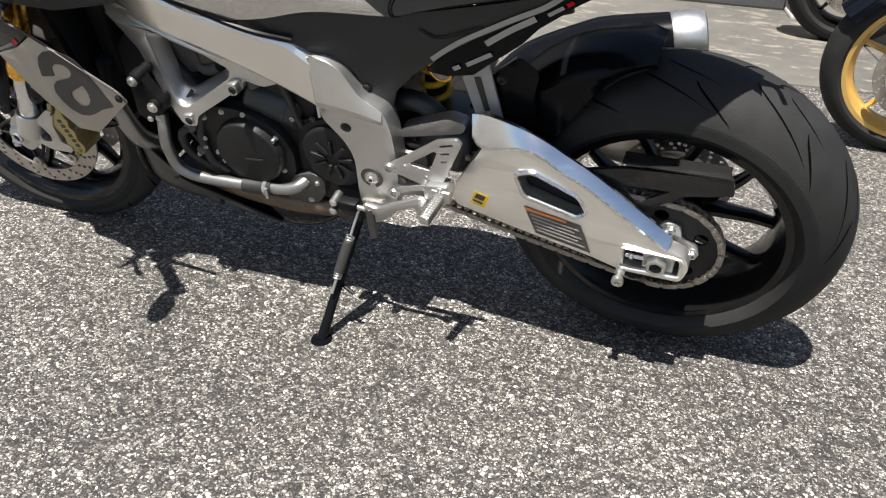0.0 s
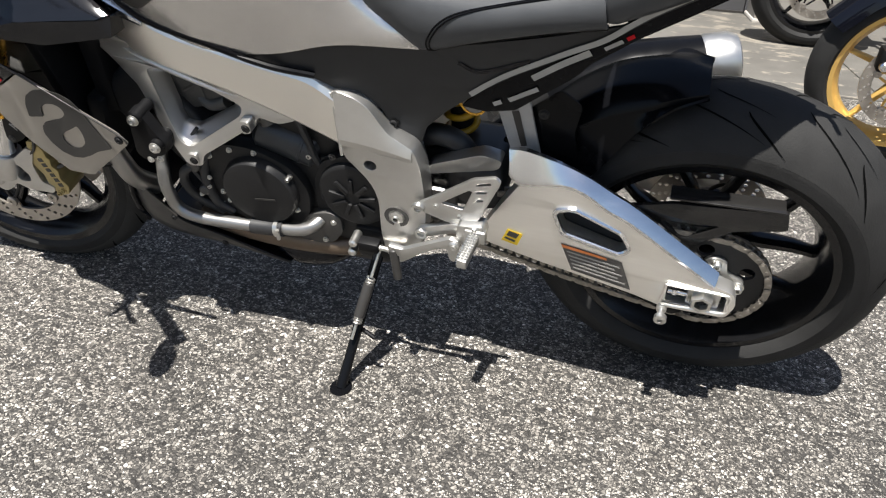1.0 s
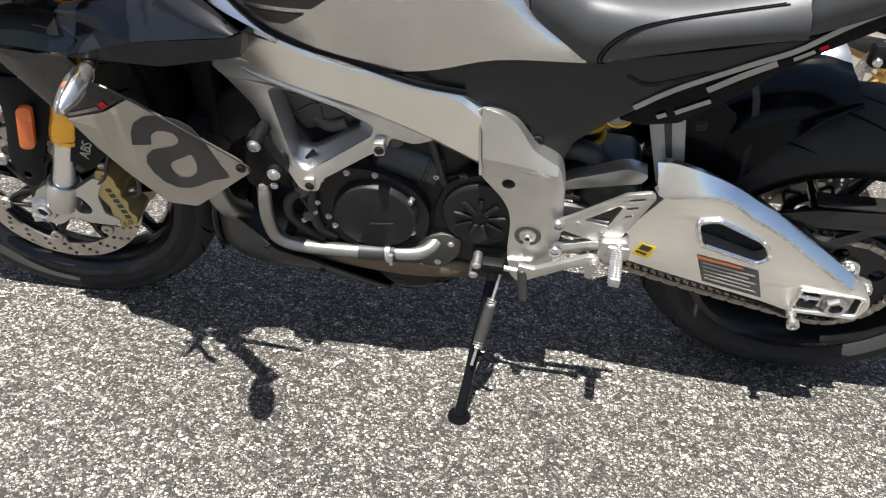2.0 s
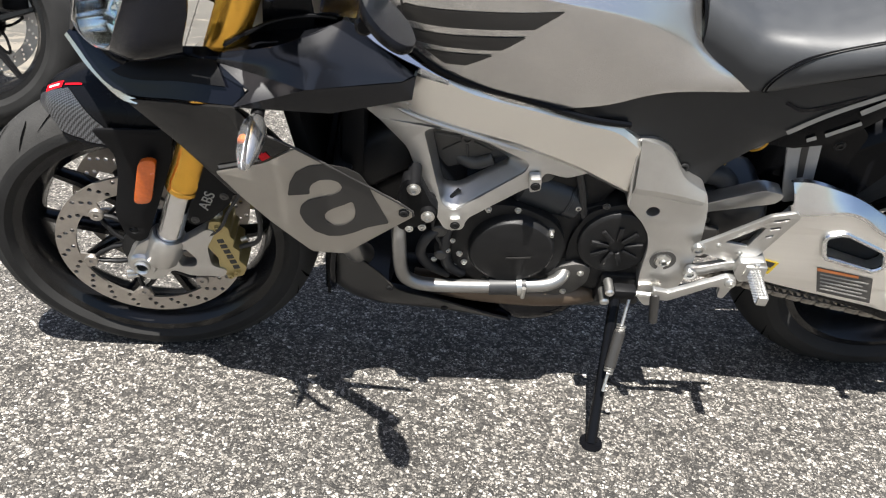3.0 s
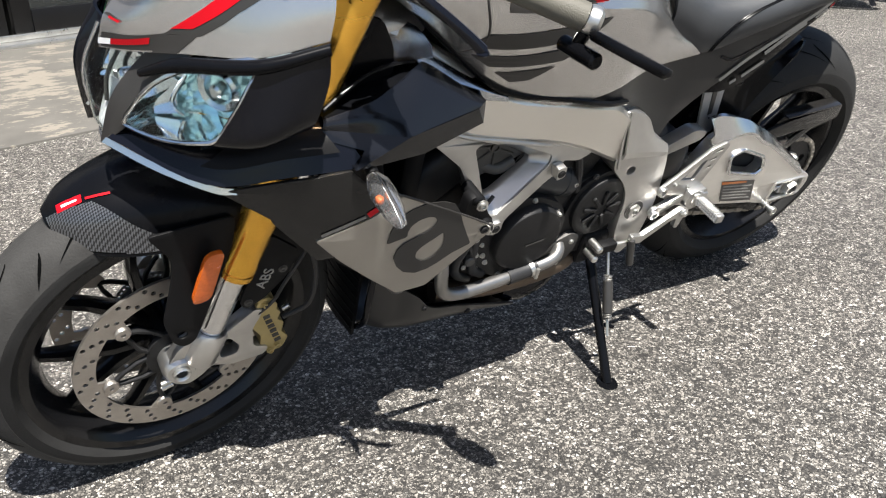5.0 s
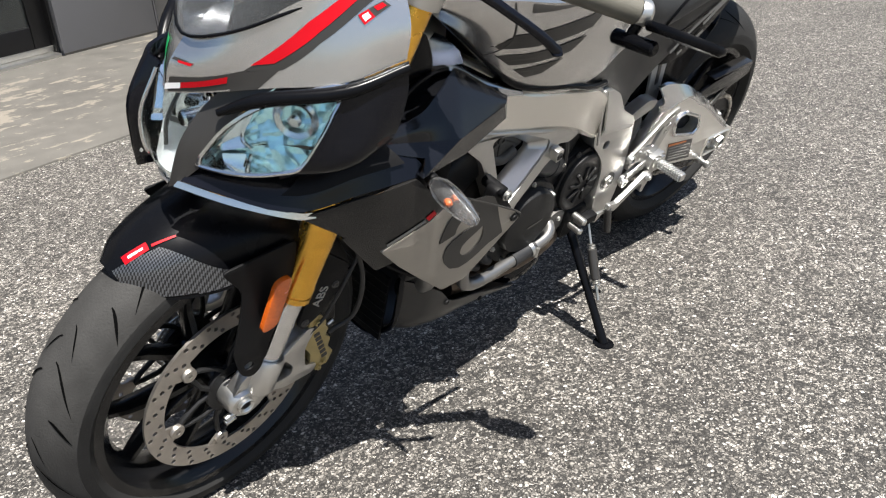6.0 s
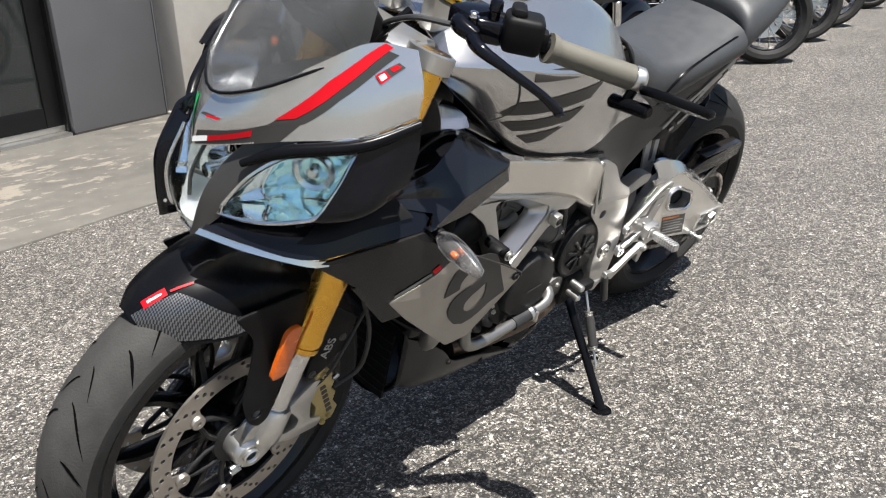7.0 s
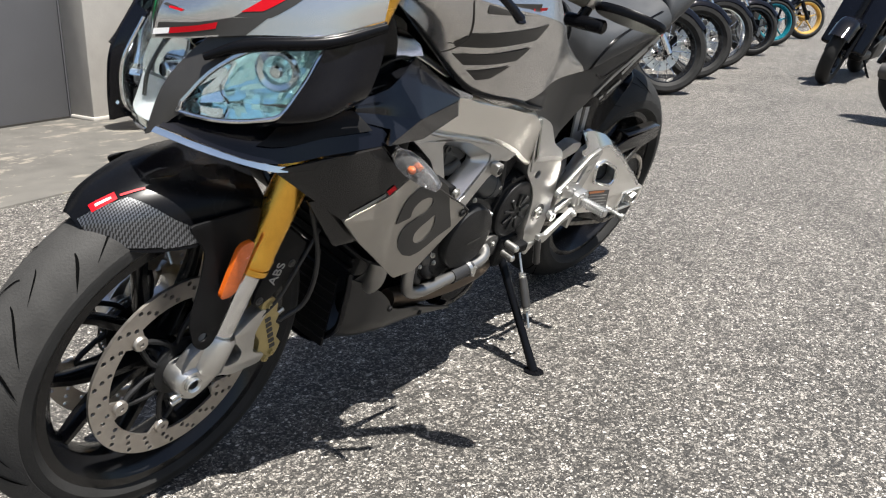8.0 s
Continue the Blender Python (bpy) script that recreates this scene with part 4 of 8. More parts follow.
for sd in (-1, 1):
    y = 0.106 * sd
    leg = P("fork_leg", lathe([(0, 0), (0.026, 0), (0.0292, 0.003), (0.0292, 0.012), (0.0272, 0.0135), (0.0272, 0.0155), (0.0292, 0.017), (0.0292, 0.030), (0.0278, 0.033), (0.0278, 0.062), (0.028, 0.066), (0.028, 0.49), (0.025, 0.497), (0.016, 0.497), (0.016, 0.507), (0, 0.507)], fork_at(0.146, y), RAKE, 28), GOLD, "gold anodised upper fork tube")
    P("fork_slider", rod(fork_at(-0.02, y), fork_at(0.15, y), 0.0218, 24), CHROME, "chromed inner fork tube", leg)
    P("fork_bottom", joined(
        plate([(-1.437, 0.016), (-1.408, 0.036), (-1.378, 0.034), (-1.362, 0.026), (-1.338, 0.046), (-1.314, 0.066), (-1.300, 0.060), (-1.318, 0.020), (-1.315, -0.024), (-1.288, -0.034), (-1.296, -0.051), (-1.354, -0.054), (-1.384, -0.042), (-1.403, -0.062), (-1.424, -0.074), (-1.448, -0.062), (-1.456, -0.02)],
              y - 0.013, y + 0.010, [[(-1.374, 0.008), (-1.356, 0.014), (-1.338, -0.012), (-1.343, -0.030), (-1.370, -0.032)]], r=0.008, bevel=0.005),
        lathe([(0.0145, 0), (0.022, 0), (0.025, 0.004), (0.028, 0.012), (0.028, 0.04), (0.024, 0.045), (0.0145, 0.045)], FRONT + Vector((0, y - 0.0195, 0)), (0, 1, 0), 28, closed=True),
        lathe([(0, 0), (0.028, 0), (0.031, 0.006), (0.031, 0.06), (0.027, 0.066), (0.0225, 0.066), (0.0225, 0)], fork_at(-0.025, y), RAKE, 28)), CAST_ALU, "cast aluminium fork foot", leg)
    P("axle_end", lathe([(0.009, -0.012), (0.0142, -0.012), (0.0142, 0.005), (0.0125, 0.007), (0.009, 0.003)], FRONT + Vector((0, y - 0.02 * 1 if sd < 0 else y + 0.02, 0)), (0, sd, 0), 18, closed=True), ZINC, "", leg)
    for z in (-0.058, -0.048):
        P("pinch_bolt", rod((-1.448, y - 0.012, z - 0.004), (-1.466, y - 0.013, z - 0.008), 0.005, 10), ZINC, "", leg)
    # radial caliper
    cal = plate([(-1.308, 0.082), (-1.290, 0.083), (-1.277, 0.064), (-1.277, 0.048), (-1.270, 0.042), (-1.275, 0.024), (-1.263, 0.014), (-1.267, -0.009), (-1.254, -0.025), (-1.262, -0.048), (-1.285, -0.056), (-1.302, -0.037), (-1.302, -0.006), (-1.317, 0.018), (-1.316, 0.047)],
                y + sd * 0.010, y - sd * 0.045, r=0.005, bevel=0.006)
    caliper = P("brake_caliper", cal, GOLD_CAST, "gold painted four-piston brake caliper")
    for x, z in ((-1.297, 0.068), (-1.272, -0.040), (-1.284, -0.050)):
        P("caliper_bolt", hexbolt((x, y + sd * 0.010, z), (0, sd, 0), 0.005, 0.005), GOLD_CAST, "", caliper)
    for k in range(6):
        mx, mz = -1.3005 + 0.0042 * k, 0.040 - 0.0125 * k
        P("maker_mark", plate([(mx, mz), (mx + 0.011, mz + 0.003), (mx + 0.0135, mz - 0.0055), (mx + 0.0025, mz - 0.0085)], y + sd * 0.0095, y + sd * 0.0108, r=0.001), DARK_GREY, "", caliper)
    P("bleed_nipple", rod((-1.262, y - sd * 0.004, 0.030), (-1.250, y - sd * 0.004, 0.036), 0.0045, 10, 0.001), ZINC, "", caliper)
    P("hose_union", rod((-1.301, y - sd * 0.006, 0.080), (-1.296, y - sd * 0.006, 0.094), 0.010, 14, 0.003), ZINC, "", caliper)
    # black disc: the bore's inner shade as a colour
    P("bore_shade_disc", lathe([(0, 0), (0.0135, 0), (0.0135, 0.002), (0, 0.002)], FRONT + Vector((0, y + sd * 0.012, 0)), (0, sd, 0), 20), ENGINE_BLACK, "", leg)
P("brake_hose", tube([(-1.262, -0.11, 0.02), (-1.225, -0.125, 0.06), (-1.225, -0.13, 0.15), (-1.26, -0.12, 0.26)], 0.0042, 8), HOSE)
P("sensor_cable", tube([(-1.40, -0.10, -0.02), (-1.30, -0.118, 0.06), (-1.27, -0.125, 0.12), (-1.225, -0.12, 0.2)], 0.003, 8), HOSE)
guard_abs = P("fork_guard", plate([(-1.296, 0.225), (-1.250, 0.182), (-1.268, 0.132), (-1.302, 0.094), (-1.331, 0.078), (-1.341, 0.090), (-1.334, 0.123), (-1.314, 0.172)], -0.124, -0.117, r=0.008, bevel=0.003), BLACK_MATTE, "black plastic fork guard with a white mark")
for gx, gz in ((-1.328, 0.092), (-1.275, 0.150)):
    P("guard_screw", hexbolt((gx, -0.124, gz), (0, -1, 0), 0.0055, 0.003), ENGINE_GREY, "", guard_abs)
cu = bpy.data.curves.new("letters", "FONT")
cu.body, cu.size, cu.extrude, cu.align_x, cu.align_y = "ABS", 0.0245, 0.0006, "CENTER", "CENTER"
tmp = new("letters", cu)
bpy.context.view_layer.update()
me = bpy.data.meshes.new_from_object(tmp.evaluated_get(bpy.context.evaluated_depsgraph_get()))
bpy.data.objects.remove(tmp)
me.name = "letters"
me.materials.append(LIGHT_GREY)
ob = new("letters", me)
ob.parent = guard_abs
ob.matrix_basis = pose(-1.303, -0.1248, 0.138, 90, -67, 0)


# front mudguard
fend_grid = [[(-1.571, -0.032, 0.221), (-1.577, -0.018, 0.232), (-1.580, 0, 0.238), (-1.577, 0.018, 0.232), (-1.571, 0.032, 0.221)]]
for xe, we, ze, xm, wm, zm, xc, zc in ((-1.540, 0.064, 0.211, -1.550, 0.040, 0.250, -1.552, 0.263), (-1.495, 0.086, 0.209, -1.502, 0.058, 0.266, -1.502, 0.288), (-1.440, 0.101, 0.215, -1.446, 0.072, 0.277, -1.446, 0.304),
                                       (-1.380, 0.103, 0.230, -1.386, 0.076, 0.283, -1.386, 0.308), (-1.320, 0.104, 0.232, -1.330, 0.078, 0.274, -1.330, 0.300)):
    fend_grid.append([(xe, -we, ze), (xm, -wm, zm), (xc, 0, zc), (xm, wm, zm), (xe, we, ze)])
fend = P("front_mudguard", sheet(fend_grid, 5, 6, 0.003), BLACK_SATIN, "black front mudguard with a carbon weave tip")
P("carbon_film", decal(fend_grid, [(0.02, 0.03), (0.03, 0.355), (0.34, 0.340), (0.42, 0.03)], 0.0042, 12), CARBON, "black carbon weave film", fend)
P("carbon_film", decal(fend_grid, [(0.422, 0.02), (0.342, 0.338), (0.50, 0.16), (0.72, 0.02)], 0.0042, 12), CARBON, "", fend)
P("mudguard_mark", decal(fend_grid, [(0.15, 0.415), (0.30, 0.405), (0.295, 0.352), (0.145, 0.335)], 0.0046), RED, "red printed badge", fend)
P("badge_bar", decal(fend_grid, [(0.185, 0.389), (0.275, 0.384), (0.273, 0.371), (0.183, 0.366)], 0.0050), WHITE, "", fend)
P("mudguard_word", decal(fend_grid, [(0.315, 0.376), (0.431, 0.361), (0.429, 0.350), (0.312, 0.361)], 0.0046), RED, "", fend)
leg_out = [(-1.470, 0.256), (-1.345, 0.264), (-1.350, 0.215), (-1.378, 0.135), (-1.405, 0.063), (-1.413, 0.044), (-1.430, 0.036), (-1.447, 0.050), (-1.458, 0.094), (-1.442, 0.165), (-1.438, 0.21)]
leg_hole = [(-1.432 + 0.008 * math.cos(a), 0.062 + 0.0075 * math.sin(a)) for a in np.linspace(0, 2 * math.pi, 12, endpoint=False)]
both("mudguard_leg", warp(plate(leg_out, -0.004, 0.0, [leg_hole], r=0.012, bevel=0.0012, hole_r=0), lambda v: Vector((v.x, v.y - 0.116 + 0.10 * (v.z - 0.15), v.z))), BLACK_MATTE, "", fend)
both("side_reflector", plate([(-1.396, 0.222), (-1.368, 0.226), (-1.390, 0.134), (-1.419, 0.130)], -0.1365, -0.1275, r=0.013, bevel=0.002), ORANGE, "orange plastic side reflector", fend)


# frame
def frame_y(x, z):
    y = float(np.interp(x, (-1.13, -1.05, -0.95, -0.85, -0.75, -0.63, -0.5), (-0.045, -0.090, -0.124, -0.133, -0.128, -0.106, -0.102)))
    return y - 0.15 * min(0.12, max(0.0, 0.30 - z))


rows = []
for x, zt, zb in ((-1.150, 0.525, 0.455), (-1.080, 0.497, 0.410), (-1.0, 0.456, 0.340), (-0.92, 0.409, 0.322), (-0.82, 0.387, 0.300), (-0.73, 0.362, 0.262), (-0.675, 0.345, 0.230), (-0.630, 0.312, 0.205)):
    y = frame_y(x, (zt + zb) / 2)
    h = zt - zb
    rows.append([(x, y + 0.050, zt - 0.004), (x, y + 0.016, zt + 0.001), (x, y + 0.006, zt - 0.003), (x, y - 0.001, zt - 0.012), (x, y - 0.003, zb + 0.012), (x, y + 0.003, zb + 0.003), (x, y + 0.014, zb), (x, y + 0.05, zb + 0.002)])
spar = P("frame_spar", sheet(rows, 4, 1, 0.004), FRAME_ALU, "brushed aluminium frame spar", angle=24)
P("frame_spar", mirrored(sheet(rows, 4, 1, 0.004)), FRAME_ALU, angle=24)
lip = [(x, frame_y(x, z), z) for x, z in ((-1.085, 0.500), (-1.04, 0.478), (-1.0, 0.456), (-0.935, 0.416))]
drop = (1.0, 1.0, 0.75, 0.02)
P("spar_lip", sheet([[(x, y + 0.004 + 0.026 * k, z + 0.004 * k) for (x, y, z), k in zip(lip, drop)], [(x, y - 0.003 - 0.009 * k, z - 0.006 - 0.026 * k) for (x, y, z), k in zip(lip, drop)], [(x, y - 0.004, z - 0.010 - 0.048 * k) for (x, y, z), k in zip(lip, drop)]], 2, 5, 0.003), HEAD_ALU, "polished front edge of the frame", spar, angle=20)
cast_out = [(-1.055, 0.372), (-0.98, 0.352), (-0.78, 0.305), (-0.70, 0.255), (-0.735, 0.243), (-0.772, 0.252), (-0.778, 0.228), (-0.80, 0.220), (-0.885, 0.160), (-0.888, 0.138), (-0.918, 0.138), (-0.938, 0.172), (-0.988, 0.285), (-1.03, 0.322), (-1.065, 0.345)]
window = [(-0.964, 0.312), (-0.926, 0.184), (-0.906, 0.174), (-0.801, 0.251), (-0.798, 0.268), (-0.883, 0.306), (-0.950, 0.319)]
window_in = [(-0.952, 0.294), (-0.926, 0.200), (-0.904, 0.196), (-0.828, 0.243), (-0.825, 0.253), (-0.876, 0.282), (-0.943, 0.300)]


def brace_warp(v):
    return Vector((v.x, v.y - 0.1235 + 0.05 * max(0, v.x + 0.93) + 0.17 * (v.z - 0.30) + 0.16 * max(0, -1.0 - v.x), v.z))


def sloped_ring(outer, inner, steps):
    """Sloping wall between two rounded outlines at growing depths."""
    bm = bmesh.new()
    o, n = rounded(outer, 0.013), rounded(inner, 0.011)
    loops = [[bm.verts.new((p.lerp(q, k).x, y, p.lerp(q, k).y)) for p, q in zip(o, n)] for k, y in steps]
    for a, c in zip(loops, loops[1:]):
        for i in range(len(o)):
            j = (i + 1) % len(o)
            bm.faces.new((a[i], a[j], c[j], c[i]))
    bmesh.ops.recalc_face_normals(bm, faces=bm.faces[:])
    return bm


casting = both("frame_casting", warp(plate(cast_out, 0.0, 0.034, [window], r=0.010, bevel=0.006, hole_r=0.013, seg=3), brace_warp), CAST_ALU, "cast aluminium frame brace with a triangular window")
P("window_wall", warp(sloped_ring(window, window_in, ((-0.02, 0.004), (0.10, 0.007), (0.85, 0.027), (1.0, 0.031), (1.02, 0.042))), brace_warp), CAST_ALU, "", casting)
for x, z in ((-0.787, 0.240), (-0.903, 0.151)):
    P("lug_recess", plate([(x - 0.010, z + 0.013), (x + 0.009, z + 0.015), (x + 0.010, z - 0.008), (x - 0.006, z - 0.013)], frame_y(x, z) - 0.006, frame_y(x, z) + 0.012, r=0.004, bevel=0.002), CAST_ALU, "", casting)
    P("lug_bolt", hexbolt((x + 0.001, frame_y(x, z) - 0.006, z), (0, -1, 0), 0.006, 0.002), ENGINE_BLACK, "", casting)
piv_out = [(-0.640, 0.318), (-0.605, 0.312), (-0.578, 0.296), (-0.547, 0.250), (-0.503, 0.225), (-0.492, 0.188), (-0.486, 0.139), (-0.484, 0.085), (-0.489, 0.045), (-0.500, -0.004), (-0.540, -0.036), (-0.561, -0.014), (-0.569, 0.034), (-0.570, 0.104), (-0.576, 0.130), (-0.591, 0.154), (-0.628, 0.192)]
hole = [(-0.581 + 0.011 * math.cos(a), 0.181 + 0.0095 * math.sin(a)) for a in np.linspace(0, 2 * math.pi, 14, endpoint=False)]
pivot = both("pivot_plate", warp(plate(piv_out, -0.004, 0.04, [hole], r=0.012, bevel=0.007, hole_r=0, seg=3), lambda v: Vector((v.x, v.y - 0.112 + 0.08 * (v.z - 0.2), v.z))), CAST_ALU, "cast aluminium swingarm pivot plate")
P("weld_seam", tube([(-0.637, frame_y(-0.637, 0.315) - 0.001, 0.315), (-0.632, frame_y(-0.63, 0.26) - 0.003, 0.26), (-0.627, frame_y(-0.627, 0.2) - 0.003, 0.2)], 0.003, 10), CAST_ALU, "", pivot)
ridge_top = [[(-0.634, -0.108, 0.318), (-0.604, -0.104, 0.309), (-0.577, -0.103, 0.291), (-0.548, -0.108, 0.249), (-0.507, -0.110, 0.225)], [(-0.626, -0.1235, 0.236), (-0.595, -0.1215, 0.232), (-0.570, -0.1205, 0.228), (-0.540, -0.1195, 0.222), (-0.506, -0.1170, 0.212)], [(-0.626, -0.117, 0.222), (-0.595, -0.1155, 0.218), (-0.570, -0.1150, 0.214), (-0.540, -0.1145, 0.209), (-0.506, -0.112, 0.202)]]
both("pivot_ridge", sheet(ridge_top, 2, 2, 0.004), CAST_ALU, "", pivot, angle=20)
ledge = [(-1.045, 0.352), (-0.98, 0.333), (-0.90, 0.320), (-0.84, 0.305), (-0.80, 0.294)]
P("spar_ledge", tube([(x, frame_y(x, z) + 0.0005, z) for x, z in ledge], [0.002, 0.004, 0.005, 0.004, 0.001], 10), CAST_ALU, "", spar)
for sd in (-1, 1):
    y = 0.131 * sd
    P("pivot_nut", joined(lathe([(0.0175, 0), (0.0235, 0), (0.0235, 0.003), (0.0205, 0.0042), (0.0175, 0.001)], (-0.538, y - 0.010 * sd, 0.079), (0, sd, 0), 28, closed=True),
                          lathe([(0.0075, 0.0), (0.0150, 0.0), (0.0145, 0.007), (0.011, 0.009), (0.0075, 0.009)], (-0.538, y - 0.008 * sd, 0.079), (0, sd, 0), 6, closed=True),
                          lathe([(0.0040, 0.0), (0.0070, 0.0), (0.0070, 0.012), (0.0055, 0.013), (0.0040, 0.012)], (-0.538, y - 0.008 * sd, 0.079), (0, sd, 0), 16, closed=True)), ZINC, "", pivot)
# flat dark rings, coloured like the shade of a recess round each nut
for sd in (-1, 1):
    P("pivot_shade_ring", lathe([(0.0148, 0), (0.0225, 0), (0.0225, 0.0012), (0.0148, 0.0006)], (-0.538, sd * 0.1262, 0.079), (0, sd, 0), 28, closed=True), ENGINE_GREY, "dark ring painted for the shade of the recess round the pivot nut", pivot)
head = dict(a=(-1.097, -0.042, 0.513), b=(-1.118, -0.056, 0.490), c=(-1.119, -0.078, 0.470), d=(-1.101, -0.091, 0.472), e=(-1.078, -0.100, 0.478), f=(-1.066, -0.106, 0.481), g=(-1.064, -0.094, 0.493), h=(-1.074, -0.066, 0.506))
both("frame_head", facets(head, ("a b c d e f g h",), -0.003), HEAD_ALU, "polished aluminium frame head beside the steering", spar)
P("steering_head", rod((-1.235, 0, 0.38), (-1.160, 0, 0.60), 0.042, 24, 0.006), CAST_ALU)
P("frame_crossbar", brick(-1.14, -1.05, -0.06, 0.06, 0.44, 0.52, 0.02, 3), CAST_ALU)

# engine
P("crankcase", joined(warp(plate([(-0.93, 0.12), (-0.88, 0.18), (-0.74, 0.135), (-0.64, 0.18), (-0.545, 0.15), (-0.545, 0.02), (-0.62, -0.05), (-0.82, -0.07), (-0.91, -0.02)], -0.098, 0.098, r=0.03, bevel=0.012, seg=3), lambda v: v),
                      brick(-0.86, -0.60, -0.075, 0.075, -0.11, -0.04, 0.02, 3)), ENGINE_BLACK, "black engine crankcase")
P("front_cylinder_bank", moved(joined(brick(-0.06, 0.06, -0.10, 0.10, -0.02, 0.10, 0.012, 3), brick(-0.065, 0.065, -0.115, 0.115, 0.104, 0.19, 0.018, 3)), pose(-0.93, 0, 0.13, 0, -38, 0)), ENGINE_BLACK, "front cylinder bank")
P("rear_cylinder_bank", moved(joined(brick(-0.06, 0.06, -0.09, 0.09, -0.02, 0.10, 0.012, 3), brick(-0.065, 0.065, -0.10, 0.10, 0.104, 0.17, 0.018, 3)), pose(-0.72, 0, 0.17, 0, 27, 0)), ENGINE_BLACK, "rear cylinder bank")
cam_cover = P("cam_cover", moved(brick(-0.065, 0.06, -0.010, 0.008, -0.05, 0.05, 0.012, 3), pose(-0.895, -0.074, 0.272, 0, -20, 0)), ENGINE_GREY, "grey cast cylinder head cover seen through the frame window")
for i in range(7):
    a = radians(20 + i * 51)
    P("cover_rib", rod((-0.895 + 0.012 * math.cos(a), -0.085, 0.277 + 0.012 * math.sin(a)), (-0.895 + 0.05 * math.cos(a), -0.084, 0.277 + 0.04 * math.sin(a)), 0.0025, 6), ENGINE_GREY, "", cam_cover)
P("cover_boss", hexbolt((-0.895, -0.084, 0.277), (0, -1, 0), 0.010, 0.006), ENGINE_GREY, "", cam_cover)
P("coolant_stub", tube([(-0.91, -0.071, 0.235), (-0.88, -0.083, 0.228), (-0.85, -0.083, 0.24)], 0.012, 10), ENGINE_GREY, "", cam_cover)


def round_cover(cx, cz, r, y0, depth, squash=1.0, n=40):
    return warp(lathe([(0, depth * 0.98), (r * 0.86, depth), (r * 0.93, depth * 0.93), (r * 0.97, depth * 0.75), (r, 0), (0, 0)], (0, 0, 0), (0, -1, 0), n), lambda v: Vector((cx + v.x, v.y + y0, cz + v.z * squash)))


alt = P("generator_cover", joined(warp(plate([(-0.905, 0.13), (-0.87, 0.170), (-0.80, 0.172), (-0.732, 0.14), (-0.705, 0.09), (-0.712, 0.03), (-0.76, -0.018), (-0.84, -0.022), (-0.90, 0.03)], -0.118, -0.09, r=0.025, bevel=0.006, seg=3), lambda v: v),
                                  round_cover(-0.800, 0.080, 0.074, -0.116, 0.022)), ENGINE_BLACK, "round matt black generator cover", angle=30)
P("maker_mark", plate([(-0.807, 0.071), (-0.766, 0.077), (-0.766, 0.073), (-0.807, 0.067)], -0.1395, -0.1385), DARK_GREY, "", alt)
for x, z in ((-0.893, 0.137), (-0.848, 0.160), (-0.80, 0.163), (-0.738, 0.122), (-0.736, 0.040), (-0.76, -0.006), (-0.835, -0.012), (-0.893, 0.02), (-0.885, 0.052), (-0.875, 0.032)):
    P("cover_bolt", hexbolt((x, -0.118, z), (0, -1, 0), 0.0042, 0.005 if x != -0.738 else 0.014), ZINC, "", alt)
spc = P("sprocket_cover", joined(plate([(-0.70, 0.10), (-0.68, 0.16), (-0.62, 0.185), (-0.575, 0.15), (-0.565, 0.08), (-0.56, 0.0), (-0.60, -0.03), (-0.67, -0.02), (-0.70, 0.04)], -0.106, -0.07, r=0.02, bevel=0.007, seg=3),
                                 round_cover(-0.622, 0.098, 0.066, -0.105, 0.012, 1.08)), ENGINE_BLACK, "black sprocket cover with radiating ribs", angle=30)
for i in range(9):
    a = radians(10 + i * 40)
    P("cover_rib", moved(brick(0.014, 0.045, -0.003, 0.003, -0.004, 0.004, 0.0015), Matrix.Translation((-0.622, -0.119, 0.095)) @ pose(0, 0, 0, 0, -math.degrees(a), 0)), ENGINE_BLACK, "", spc)
for x, z in ((-0.685, 0.022), (-0.60, -0.015), (-0.655, 0.175)):
    P("cover_bolt", hexbolt((x, -0.106, z), (0, -1, 0), 0.005, 0.004), ENGINE_GREY, "", spc)
starter = P("starter_motor", rod((-0.805, -0.072, 0.192), (-0.690, -0.072, 0.156), 0.037, 28, 0.009), STARTER, "blue-grey cylindrical starter motor")
P("starter_band", lathe([(0.0372, 0), (0.0385, 0.001), (0.0385, 0.005), (0.0372, 0.006)], (-0.722, -0.072, 0.166), (0.115, 0, -0.036), 28, closed=True), STARTER, "", starter)
P("starter_bolt", hexbolt((-0.70, -0.105, 0.166), (0, -1, 0), 0.005, 0.004), ZINC, "", starter)
P("engine_casting", plate([(-0.753, 0.010), (-0.710, 0.034), (-0.674, 0.046), (-0.652, 0.036), (-0.652, 0.0), (-0.672, -0.030), (-0.712, -0.046), (-0.75, -0.034)], -0.117, -0.08, r=0.010, bevel=0.006, seg=3), ENGINE_GREY, "grey cast water pump housing")
for x, z in ((-0.742, -0.022), (-0.668, 0.022), (-0.690, -0.028)):
    P("casting_bolt", hexbolt((x, -0.117, z), (0, -1, 0), 0.0045, 0.004), ZINC)
P("exhaust_link_pipe", tube([(-0.96, -0.095, -0.045), (-0.86, -0.104, -0.052), (-0.75, -0.104, -0.056), (-0.66, -0.095, -0.056), (-0.60, -0.07, -0.06)], [0.020, 0.022, 0.023, 0.022, 0.020], 18), BURNT, "heat-browned exhaust pipe under the engine")
P("coolant_hose", tube([(-0.895, -0.1, 0.16), (-0.912, -0.118, 0.10), (-0.905, -0.12, 0.03), (-0.875, -0.115, 0.0)], 0.010, 10), HOSE)
